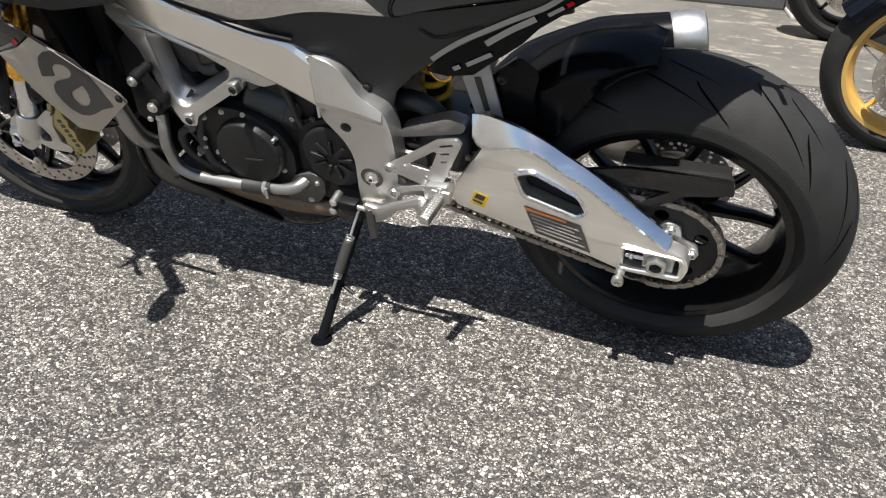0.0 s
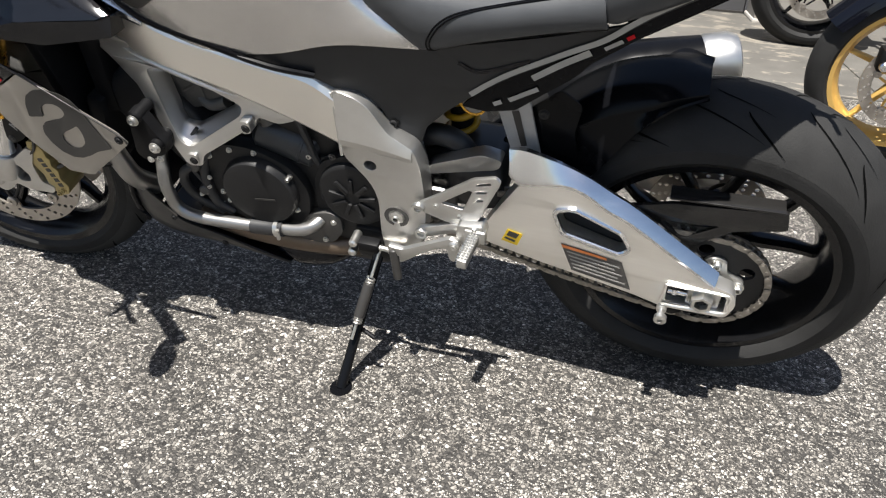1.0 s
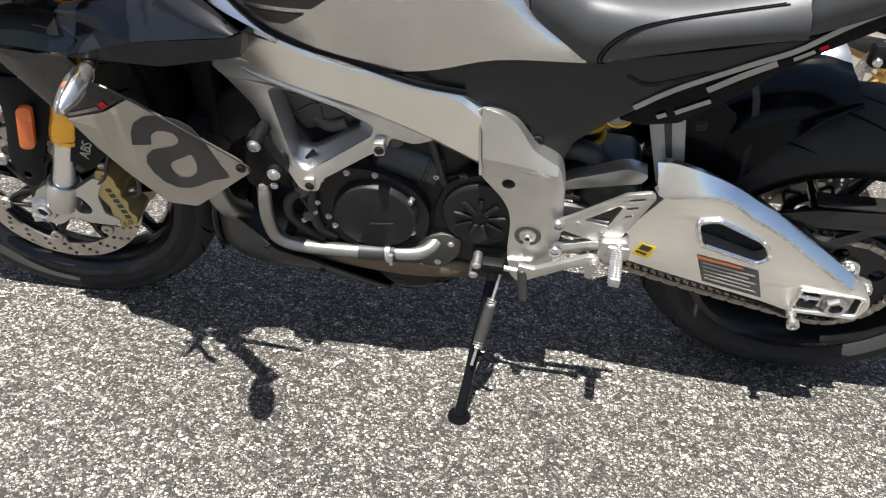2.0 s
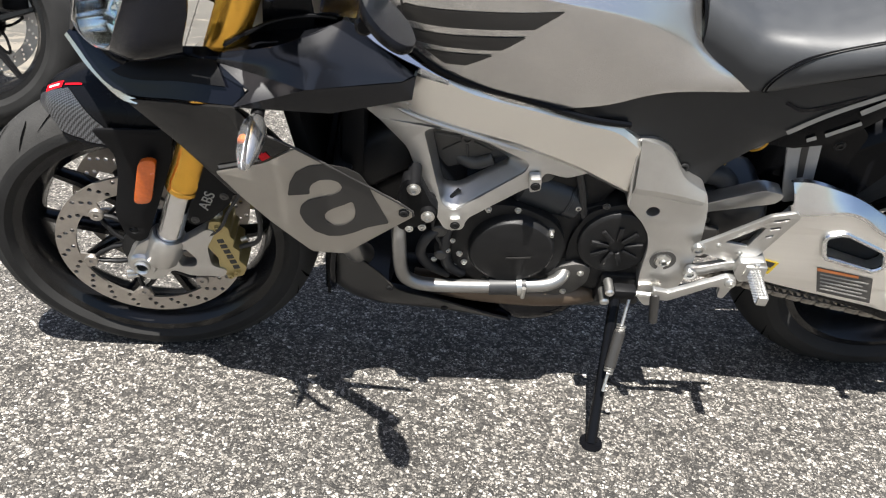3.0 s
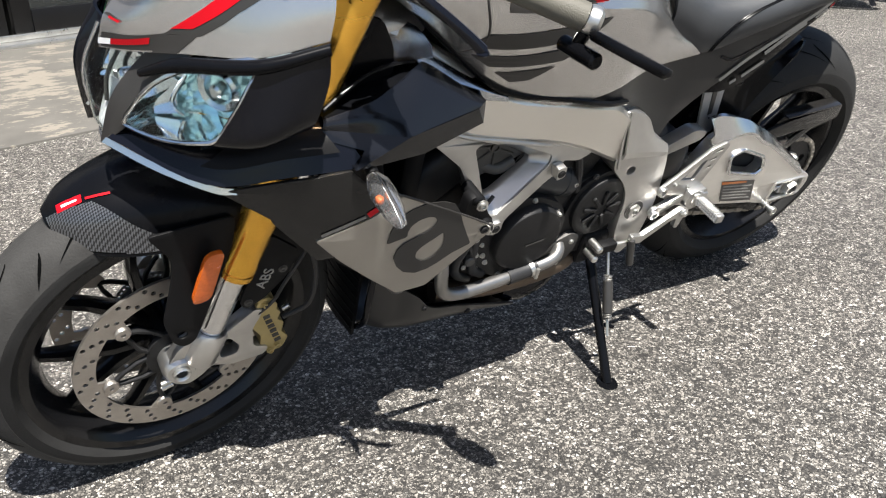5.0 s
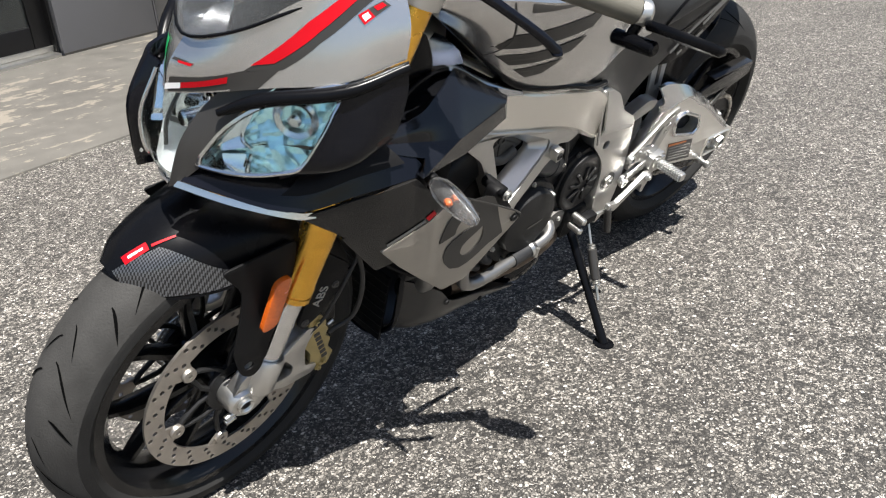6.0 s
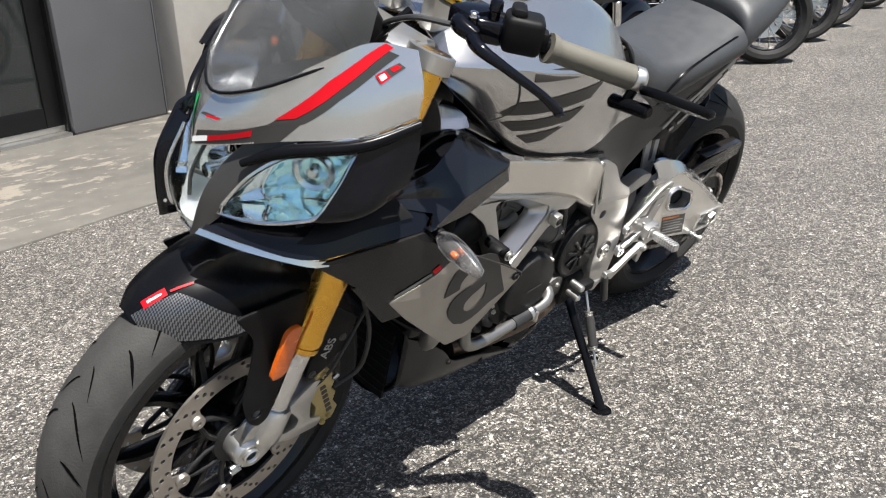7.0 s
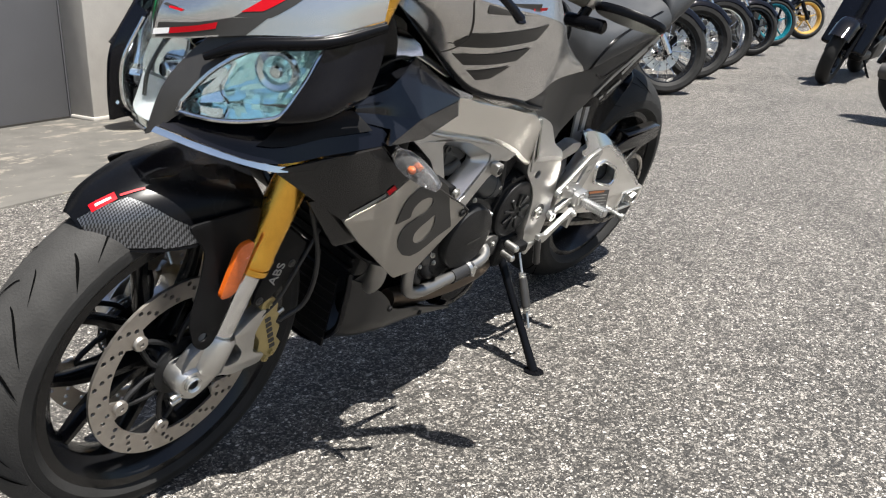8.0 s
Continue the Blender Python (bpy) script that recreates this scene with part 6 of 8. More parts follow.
P("tank_seam", tube([flank(x, z, 0.0045) for x, z in ((-1.022, 0.585), (-1.016, 0.565), (-1.010, 0.545), (-1.007, 0.520), (-1.016, 0.500), (-1.028, 0.488))], 0.0018, 6, 3), LABEL_BLACK, "", tank)
P("tank_trim", tube([(-1.125, -0.065, 0.572), (-1.05, -0.096, 0.503), (-0.95, -0.126, 0.424), (-0.82, -0.135, 0.392), (-0.73, -0.131, 0.366), (-0.66, -0.112, 0.346)], 0.0055, 8), BLACK_SATIN, "black rubber edge trim", tank)
P("filler_cap", lathe([(0, 0.012), (0.04, 0.012), (0.046, 0.008), (0.048, 0.0), (0, 0)], (-0.93, 0, 0.652), (0, 0, 1), 28), ENGINE_BLACK, "black fuel filler cap", tank)

# seats
seat_grid = [arch(-0.578, (0, 0.060, 0.454), (0, 0.069, 0.462), (-0.004, 0.070, 0.495), (-0.010, 0.056, 0.527), (-0.018, 0.027, 0.541), (-0.022, 0, 0.544)),
             arch(-0.535, (0, 0.068, 0.430), (0, 0.078, 0.437), (0, 0.082, 0.470), (0, 0.069, 0.501), (0, 0.034, 0.513), (0, 0, 0.515)),
             arch(-0.488, (0, 0.074, 0.406), (0, 0.085, 0.413), (0, 0.090, 0.450), (0, 0.077, 0.484), (0, 0.038, 0.494), (0, 0, 0.495)),
             arch(-0.40, (0, 0.092, 0.442), (0, 0.103, 0.450), (0, 0.106, 0.476), (0, 0.088, 0.496), (0, 0.044, 0.503), (0, 0, 0.504)),
             arch(-0.30, (0, 0.098, 0.475), (0, 0.109, 0.483), (0, 0.109, 0.506), (-0.004, 0.088, 0.521), (-0.008, 0.043, 0.527), (-0.010, 0, 0.528)),
             arch(-0.206, (-0.012, 0.100, 0.495), (-0.014, 0.110, 0.504), (-0.018, 0.107, 0.526), (-0.022, 0.086, 0.545), (-0.025, 0.042, 0.554), (-0.026, 0, 0.556))]
seat = P("seat", sheet(seat_grid, 5, 4, 0.006), VINYL, "grey textured vinyl rider seat")
for off in (0, 0.012):
    P("seat_seam", tube([tuple(at_sheet(seat_grid, u + off, v - off * 0.5, 0.0066)) for u, v in ((0.45, 0.03), (0.43, 0.09), (0.435, 0.15), (0.48, 0.21), (0.55, 0.25), (0.70, 0.27), (0.92, 0.27))], 0.0014, 6, 5), BLACK_SATIN, "", seat)
P("seat_piping", tube([tuple(Vector(p) + Vector((0, -0.002, -0.003))) for p in [r[0] for r in seat_grid]], 0.0045, 8, 4), BLACK_SATIN, "black edge piping", seat)
P("seat_piping", tube([tuple(at_sheet(seat_grid, 0.0, v, 0.002)) for v in (0.0, 0.1, 0.2, 0.35, 0.5)], 0.003, 8, 3), BLACK_SATIN, "", seat)
pil_grid = [arch(-0.216, (0.004, 0.094, 0.502), (-0.002, 0.100, 0.508), (-0.004, 0.098, 0.524), (-0.003, 0.078, 0.541), (0, 0.038, 0.551), (0, 0, 0.553)),
            arch(-0.206, (0.004, 0.096, 0.505), (-0.004, 0.106, 0.514), (-0.008, 0.106, 0.545), (-0.006, 0.084, 0.576), (0, 0.040, 0.592), (0, 0, 0.594)),
            arch(-0.12, (0.0, 0.088, 0.545), (0.0, 0.098, 0.556), (0, 0.100, 0.582), (0, 0.080, 0.606), (0, 0.038, 0.617), (0, 0, 0.619)),
            arch(-0.02, (0, 0.070, 0.600), (0, 0.080, 0.610), (0, 0.080, 0.626), (0, 0.064, 0.640), (0, 0.030, 0.648), (0, 0, 0.650))]
P("pillion_seat", sheet(pil_grid, 5, 4, 0.006), VINYL, "grey vinyl pillion pad")


def flare(x):
    """How far the tail swells outwards towards the rear."""
    return float(np.interp(x, (-0.62, -0.5, -0.4, -0.3, -0.2, 0.05), (0.0, 0.010, 0.024, 0.040, 0.054, 0.045)))


def fan(pts):
    return [(x + 0.25 * flare(x), z + 0.65 * flare(x) + 0.25 * max(0.0, x + 0.17)) for x, z in pts]


def tail_y(x, z=0):
    return float(np.interp(x, (-0.83, -0.70, -0.6, -0.5, -0.4, -0.3, -0.2, 0.05), (-0.128, -0.118, -0.086, -0.070, -0.066, -0.054, -0.040, -0.028))) - flare(x)


panel_out = [(-0.828, 0.388), (-0.70, 0.398), (-0.625, 0.395), (-0.56, 0.394), (-0.489, 0.397), (-0.404, 0.415), (-0.292, 0.438), (-0.211, 0.458), (-0.10, 0.525), (-0.03, 0.556), (-0.03, 0.533), (-0.10, 0.503), (-0.169, 0.477), (-0.202, 0.452), (-0.236, 0.427), (-0.284, 0.403), (-0.354, 0.365), (-0.39, 0.341), (-0.421, 0.316),
             (-0.458, 0.284), (-0.492, 0.246), (-0.507, 0.192), (-0.515, 0.185), (-0.536, 0.211), (-0.565, 0.279), (-0.63, 0.300), (-0.683, 0.330), (-0.75, 0.357)]
TX = (-0.70, -0.65, -0.6, -0.55, -0.5, -0.4, -0.3, -0.2)
sp = both("side_panel", warp_x(plate(fan(panel_out), 0.0, 0.006, r=0.006, bevel=0.0015), tail_y, TX), PANEL_BLACK, "dark grey plastic side panel under the seat", angle=25)
P("tail_stripe", ribbon(fan([(-0.418, 0.326), (-0.39, 0.349), (-0.354, 0.373), (-0.284, 0.411), (-0.236, 0.435), (-0.202, 0.461), (-0.169, 0.486), (-0.10, 0.513), (-0.035, 0.541)]), 0.0085, tail_y, off=0.0032), LIGHT_GREY, "light grey pinstripe", sp)
P("tail_mark", ribbon(fan([(-0.08, 0.529), (-0.045, 0.545)]), 0.008, tail_y), RED, "red printed mark", sp)
P("panel_vent", ribbon(fan([(-0.437, 0.379), (-0.402, 0.368), (-0.331, 0.393)]), 0.006, tail_y), BLACK_GLOSS, "", sp)
P("panel_screw", hexbolt((-0.545, tail_y(-0.545, 0.26) + 0.001, 0.252), (0, -1, 0), 0.008, 0.006), ENGINE_BLACK, "", sp)
P("panel_screw", hexbolt((-0.755, tail_y(-0.755, 0.37) - 0.001, 0.378), (0, -1, 0), 0.005, 0.003), ENGINE_BLACK, "", sp)


def low_y(x, z=0):
    return tail_y(x) + 0.004


low_out = [(-0.419, 0.313), (-0.434, 0.297), (-0.395, 0.292), (-0.35, 0.300), (-0.315, 0.330), (-0.27, 0.366), (-0.246, 0.394), (-0.195, 0.433), (-0.10, 0.480), (-0.03, 0.512), (-0.03, 0.531), (-0.10, 0.501), (-0.169, 0.475), (-0.202, 0.450), (-0.236, 0.425), (-0.284, 0.401), (-0.354, 0.363), (-0.39, 0.339)]
lowp = P("tail_underpanel", warp_x(plate(fan(low_out), 0.0, 0.008, r=0.004, bevel=0.002), low_y, TX), BLACK_SATIN, "black lower tail panel with a small pale mark", angle=25)
P("tail_underpanel", mirrored(warp_x(plate(fan(low_out), 0.0, 0.008, r=0.004, bevel=0.002), low_y, TX)), BLACK_SATIN)
P("tail_stripe", ribbon(fan([(-0.327, 0.363), (-0.290, 0.389), (-0.250, 0.413)]), 0.0100, low_y, off=0.0032), LIGHT_GREY, "", lowp)
for path in (((-0.383, 0.310), (-0.371, 0.316)), ((-0.360, 0.320), (-0.340, 0.332), (-0.318, 0.345))):
    P("maker_mark", ribbon(fan(path), 0.0075, low_y, off=0.0032), LIGHT_GREY, "", lowp)
P("maker_mark", ribbon(fan([(-0.232, 0.420), (-0.210, 0.434)]), 0.006, low_y, off=0.0032), LIGHT_GREY, "", lowp)
P("maker_mark", ribbon(fan([(-0.205, 0.437), (-0.196, 0.443)]), 0.006, low_y, off=0.0032), RED, "", lowp)
P("tail_cover", poly3([(-0.20, -0.088, 0.505), (-0.04, -0.070, 0.604), (0.02, -0.040, 0.626), (0.075, 0.020, 0.640), (0.080, 0.052, 0.640), (-0.04, 0.075, 0.604), (-0.20, 0.088, 0.505)], 0.012), BLACK_SATIN, "black tapered tail cover")
P("tail_light", brick(0.035, 0.066, 0.022, 0.05, 0.605, 0.628, 0.006), RED, "red tail lamp")
holder = P("plate_holder", poly3([(0.050, 0.034, 0.595), (0.074, 0.013, 0.580), (0.090, 0.009, 0.575), (0.086, 0.036, 0.580)], 0.005), BLACK_MATTE, "black number plate holder")
P("plate_arm", tube([(0.08, 0.03, 0.579), (0.108, 0.040, 0.574), (0.128, 0.016, 0.568)], 0.005, 8, 3), BLACK_MATTE, "", holder)
P("plate_arm", tube([(0.06, 0.04, 0.595), (0.108, 0.044, 0.574), (0.120, 0.052, 0.570)], 0.004, 8, 3), BLACK_MATTE, "", holder)

# side fairing
PRINT_GREY = mat("dull_grey_print", (0.13, 0.128, 0.12), 0.4, 0, 40, 0.05)


def cowl_y(x, z):
    return float(np.interp(x, (-1.39, -1.28, -1.18, -0.97), (-0.160, -0.194, -0.211, -0.217)))


cowl_low = [(-1.262, 0.268), (-1.19, 0.300), (-1.142, 0.334), (-0.988, 0.246), (-0.970, 0.226), (-1.072, 0.133), (-1.122, 0.131), (-1.225, 0.226)]
cowl_up = [(-1.386, 0.358), (-1.30, 0.378), (-1.222, 0.390), (-1.19, 0.356), (-1.146, 0.336), (-1.192, 0.3025), (-1.2645, 0.2705)]
XS = (-1.28, -1.18, -1.08)
cowl = both("side_fairing", warp_x(plate(cowl_low, 0, 0.005, r=0.006, bevel=0.0012), lambda x: cowl_y(x, 0), XS), GREY_SATIN, "warm grey side fairing with a large charcoal emblem")
P("upper_fairing", warp_x(plate(cowl_up, 0, 0.005, r=0.004, bevel=0.0012), lambda x: cowl_y(x, 0), XS), CHARCOAL, "charcoal upper side fairing", cowl)
P("upper_fairing", mirrored(warp_x(plate(cowl_up, 0, 0.005, r=0.004, bevel=0.0012), lambda x: cowl_y(x, 0), XS)), CHARCOAL, "", cowl)
P("fairing_trim", tube([(-1.186, cowl_y(-1.186, 0) - 0.001, 0.354), (-1.142, cowl_y(-1.14, 0) - 0.001, 0.336), (-0.988, cowl_y(-0.99, 0) - 0.001, 0.248), (-0.971, cowl_y(-0.97, 0) - 0.001, 0.228)], 0.0018, 8, 3), DARK_GREY, "", cowl)
letter = [(-1.156, 0.246), (-1.152, 0.272), (-1.143, 0.292), (-1.125, 0.306), (-1.098, 0.313), (-1.071, 0.310), (-1.052, 0.301), (-1.040, 0.283), (-1.029, 0.256), (-1.006, 0.209), (-1.038, 0.196), (-1.057, 0.183), (-1.077, 0.173), (-1.097, 0.170),
          (-1.118, 0.178), (-1.133, 0.195), (-1.140, 0.213), (-1.137, 0.229), (-1.126, 0.241), (-1.106, 0.249), (-1.089, 0.256), (-1.079, 0.264), (-1.076, 0.273), (-1.082, 0.282), (-1.094, 0.285), (-1.109, 0.282), (-1.120, 0.273), (-1.124, 0.263), (-1.123, 0.253)]
counter = [(-1.102, 0.203), (-1.102, 0.217), (-1.091, 0.228), (-1.075, 0.237), (-1.061, 0.247), (-1.056, 0.228), (-1.059, 0.209), (-1.073, 0.196), (-1.089, 0.193)]
P("emblem", warp_x(plate(letter, -0.0016, -0.0008, [counter], r=0.004, hole_r=0.006), lambda x: cowl_y(x, 0), XS), DARK_GREY, "large charcoal printed emblem", cowl)
P("model_mark", ribbon([(-1.255, 0.279), (-1.225, 0.293), (-1.195, 0.308)], 0.0055, cowl_y), PRINT_GREY, "", cowl)
P("model_mark", ribbon([(-1.192, 0.310), (-1.180, 0.320)], 0.010, cowl_y), RED, "", cowl)
P("fairing_screw", hexbolt((-0.985, cowl_y(-0.985, 0) - 0.001, 0.232), (0, -1, 0), 0.006, 0.003), ENGINE_BLACK, "", cowl)
inner_grid = [[(-1.245, -0.165, 0.225), (-1.170, -0.182, 0.165), (-1.085, -0.185, 0.126)], [(-1.200, -0.140, 0.200), (-1.140, -0.150, 0.140), (-1.076, -0.150, 0.105)], [(-1.165, -0.115, 0.190), (-1.120, -0.118, 0.125), (-1.072, -0.115, 0.085)]]
both("inner_panel", plate([(-1.320, 0.302), (-1.244, 0.204), (-1.160, 0.200), (-1.120, 0.235), (-1.20, 0.29)], -0.174, -0.168, r=0.006, bevel=0.002), CHARCOAL, "charcoal inner fairing panel")
both("inner_fairing", sheet(inner_grid, 4, 4, 0.004), BLACK_MATTE, "black inner fairing panel")

# glossy black panel beside the frame, and the blade under the lamps
duct = dict(u1=(-1.246, -0.150, 0.437), u2=(-1.188, -0.148, 0.449), um=(-1.165, -0.142, 0.452), u3=(-1.146, -0.134, 0.457), u4=(-1.121, -0.124, 0.464), u5=(-1.094, -0.110, 0.473), top=(-1.078, -0.106, 0.474),
            rear=(-0.985, -0.137, 0.419), crease=(-1.003, -0.150, 0.416), mid=(-1.130, -0.183, 0.413), tip=(-1.250, -0.155, 0.427), nib=(-1.254, -0.162, 0.418), heel=(-1.202, -0.190, 0.409), drop=(-0.988, -0.147, 0.389), low=(-1.097, -0.172, 0.374), toe=(-1.222, -0.206, 0.398),
            i1=(-1.215, -0.150, 0.382), i2=(-1.090, -0.120, 0.368), i3=(-0.985, -0.100, 0.385), i4=(-0.980, -0.100, 0.415))
D = {k: Vector(p) for k, p in duct.items()}
upper = [D["u1"], D["u2"], D["u3"], D["u5"], D["top"], D["top"].lerp(D["rear"], 0.5), D["rear"]]
lower = [D["tip"], D["tip"].lerp(D["mid"], 0.45), D["tip"].lerp(D["mid"], 0.8), D["mid"], D["mid"].lerp(D["crease"], 0.25), D["mid"].lerp(D["crease"], 0.65), D["crease"]]
cover = both("frame_cover", sheet([upper, [a.lerp(b, 0.5) + Vector((0, -0.003, 0.001)) for a, b in zip(upper, lower)], lower], 4, 4, 0.003), BLACK_LACQUER, "glossy black faceted air duct cover", angle=60)
both("duct_side", facets(duct, ("tip mid heel nib", "heel mid crease rear drop low toe", "toe low i2 i1", "low drop i3 i2", "rear i4 i3 drop"), -0.003), BLACK_LACQUER, "", cover, angle=14)
lip_pts = [Vector(duct[k]) for k in ("u1", "u2", "um", "u3", "u4", "u5")]
far_pts = [Vector(p) for p in ((-1.243, -0.140, 0.444), (-1.197, -0.126, 0.468), (-1.172, -0.118, 0.476), (-1.147, -0.112, 0.480), (-1.121, -0.107, 0.481), (-1.094, -0.104, 0.478))]
both("duct_mouth", sheet([lip_pts, [(a + b) / 2 + Vector((0.010, 0.035, -0.006)) for a, b in zip(lip_pts, far_pts)], far_pts], 4, 4, 0.003), BLACK_SATIN, "", cover)
both("duct_lip", tube([tuple(p + Vector((0, -0.001, 0.001))) for p in lip_pts], 0.0016, 8, 3), BLACK_GLOSS, "", cover)
both("duct_lip", tube([tuple(p) for p in far_pts], 0.003, 8, 3), BLACK_SATIN, "", cover)
blade_grid = [[(-1.493, -0.050, 0.386), (-1.40, -0.152, 0.368), (-1.30, -0.182, 0.380), (-1.20, -0.205, 0.394)],
              [(-1.47, -0.045, 0.398), (-1.385, -0.135, 0.396), (-1.30, -0.155, 0.415), (-1.225, -0.165, 0.424)],
              [(-1.43, -0.03, 0.405), (-1.36, -0.10, 0.41), (-1.30, -0.12, 0.425), (-1.25, -0.125, 0.432)]]
blade = both("fairing_blade", sheet(blade_grid, 5, 5, 0.004), BLACK_GLOSS, "glossy black blade under the headlamps")
strip_grid = [[(-1.500, -0.044, 0.376), (-1.451, -0.103, 0.365), (-1.394, -0.158, 0.358), (-1.365, -0.169, 0.356)], [(-1.494, -0.0445, 0.383), (-1.447, -0.100, 0.3725), (-1.392, -0.154, 0.366), (-1.364, -0.165, 0.362)]]
both("blade_intake", decal(blade_grid, [(0.30, 0.30), (0.24, 0.92), (0.62, 0.90), (0.72, 0.40)], -0.0052, 10), BLACK_MATTE, "", blade)
both("blade_strip", sheet(strip_grid, 4, 5, 0.004), POLISHED, "silver front edge strip", blade)

# nose
nose_grid = [[(-1.483, 0, 0.486), (-1.456, -0.045, 0.503), (-1.410, -0.102, 0.528), (-1.340, -0.163, 0.550), (-1.264, -0.186, 0.576)],
             [(-1.476, 0, 0.525), (-1.446, -0.052, 0.540), (-1.396, -0.100, 0.568), (-1.332, -0.148, 0.592), (-1.256, -0.176, 0.614)],
             [(-1.456, 0, 0.556), (-1.424, -0.060, 0.584), (-1.366, -0.100, 0.630), (-1.306, -0.122, 0.658), (-1.250, -0.148, 0.652)]]
nose = P("nose_fairing", sheet(nose_grid, 5, 5, 0.004), SILVER_PAINT, "silver grey nose fairing with red stripes")
P("nose_fairing", mirrored(sheet(nose_grid, 5, 5, 0.004)), SILVER_PAINT)
mirror_grid = [[(x, -y, z) for x, y, z in r] for r in nose_grid]
for grid, up in ((nose_grid, -1), (mirror_grid, 1)):
    P("grey_stripe", decal(grid, [(0.345, 0.395), (0.62, 0.52), (0.55, 0.66), (0.28, 0.55)], up * 0.0010, 10), DARK_GREY, "charcoal stripe", nose)
    P("grey_stripe", decal(grid, [(0.62, 0.52), (0.94, 0.82), (0.90, 0.895), (0.55, 0.66)], up * 0.0010, 10), DARK_GREY, "", nose)
    P("grey_stripe", decal(grid, [(0.02, 0.02), (0.04, 0.40), (0.35, 0.395), (0.27, 0.02)], up * 0.0010, 10), DARK_GREY, "", nose)
    P("red_stripe", decal(grid, [(0.42, 0.419), (0.762, 0.588), (0.656, 0.65), (0.394, 0.512)], up * 0.0016, 10), RED, "red painted stripe", nose)
    P("red_stripe", decal(grid, [(0.762, 0.588), (0.995, 0.819), (0.965, 0.862), (0.656, 0.65)], up * 0.0016, 10), RED, "", nose)
P("grey_stripe", decal(nose_grid, [(0.0, 0.37), (0.34, 0.385), (0.29, 0.54), (0.0, 0.48)], -0.0013, 8), DARK_GREY, "", nose)
badge = P("badge", decal(nose_grid, [(0.725, 0.788), (0.825, 0.894), (0.775, 0.925), (0.638, 0.819)], -0.0016), LABEL_BLACK, "red and black badge", nose)
P("badge_patch", decal(nose_grid, [(0.725, 0.788), (0.762, 0.828), (0.690, 0.859), (0.638, 0.819)], -0.0021), RED, "", badge)
P("badge_bar", decal(nose_grid, [(0.715, 0.802), (0.738, 0.826), (0.696, 0.842), (0.666, 0.820)], -0.0026), WHITE, "", badge)
P("badge_bar", decal(nose_grid, [(0.776, 0.848), (0.808, 0.886), (0.778, 0.906), (0.738, 0.868)], -0.0021), RED, "", badge)
P("nose_stripe", decal(nose_grid, [(0.194, 0.100), (0.292, 0.338), (0.165, 0.344), (0.09, 0.105)], -0.0016), RED, "", nose)
P("nose_stripe", decal(nose_grid, [(0.165, 0.0), (0.193, 0.098), (0.09, 0.103), (0.065, 0.0)], -0.0016), WHITE, "", nose)
P("nose_stripe", decal(mirror_grid, [(0.065, 0.0), (0.165, 0.0), (0.21, 0.07), (0.12, 0.08)], 0.0016), WHITE, "", nose)
P("nose_stripe", decal(mirror_grid, [(0.12, 0.081), (0.21, 0.071), (0.64, 0.115), (0.60, 0.17)], 0.0016), GREEN, "green painted stripe", nose)
P("nose_mark", decal(nose_grid, [(0.62, 0.02), (0.56, 0.10), (0.52, 0.09), (0.58, 0.01)], -0.0014), LABEL_BLACK, "", nose)
P("nose_mark", decal(nose_grid, [(0.57, 0.05), (0.53, 0.135), (0.49, 0.13), (0.53, 0.05)], -0.0018), RED, "", nose)
band_grid = [[(-1.499, -0.029, 0.365), (-1.492, -0.044, 0.378), (-1.474, -0.060, 0.404)], [(-1.482, -0.030, 0.430), (-1.476, -0.046, 0.432), (-1.468, -0.063, 0.428)], [(-1.454, -0.040, 0.480), (-1.450, -0.056, 0.478), (-1.442, -0.080, 0.474)], [(-1.428, -0.066, 0.524), (-1.424, -0.080, 0.516), (-1.420, -0.096, 0.510)], [(-1.406, -0.090, 0.552), (-1.400, -0.100, 0.544), (-1.396, -0.110, 0.532)]]
band = P("nose_ridge", sheet(band_grid, 5, 5, 0.004), DARK_GREY, "charcoal ridge between the headlamps")
far_grid = [[(-1.470, 0.036, 0.505), (-1.472, 0.064, 0.514), (-1.43, 0.080, 0.52)], [(-1.492, 0.038, 0.445), (-1.503, 0.062, 0.450), (-1.46, 0.078, 0.45)], [(-1.492, 0.035, 0.385), (-1.503, 0.062, 0.390), (-1.46, 0.076, 0.39)], [(-1.478, 0.030, 0.362), (-1.498, 0.058, 0.343), (-1.46, 0.07, 0.345)]]
P("nose_ridge", sheet(far_grid, 5, 5, 0.005), BLACK_GLOSS, "glossy black lamp surround", band)
mid_grid = [[(-1.448, -0.036, 0.484), (-1.472, 0.004, 0.488), (-1.474, 0.036, 0.500)], [(-1.477, -0.030, 0.432), (-1.496, 0.004, 0.435), (-1.497, 0.037, 0.440)], [(-1.490, -0.028, 0.388), (-1.499, 0.004, 0.386), (-1.494, 0.034, 0.387)], [(-1.494, -0.026, 0.370), (-1.490, 0.004, 0.366), (-1.479, 0.030, 0.368)]]
mid = P("position_lamp", sheet(mid_grid, 5, 5, 0.002), LENS, "clear central lamp under the nose")
mid.visible_shadow = False
P("lamp_bowl", sheet([[(-1.436, -0.036, 0.478), (-1.425, 0, 0.478), (-1.452, 0.036, 0.49)], [(-1.440, -0.030, 0.425), (-1.425, 0, 0.425), (-1.466, 0.040, 0.44)], [(-1.466, -0.024, 0.376), (-1.450, 0, 0.372), (-1.462, 0.034, 0.374)]], 4, 4, 0.002), MIRROR, "", mid)
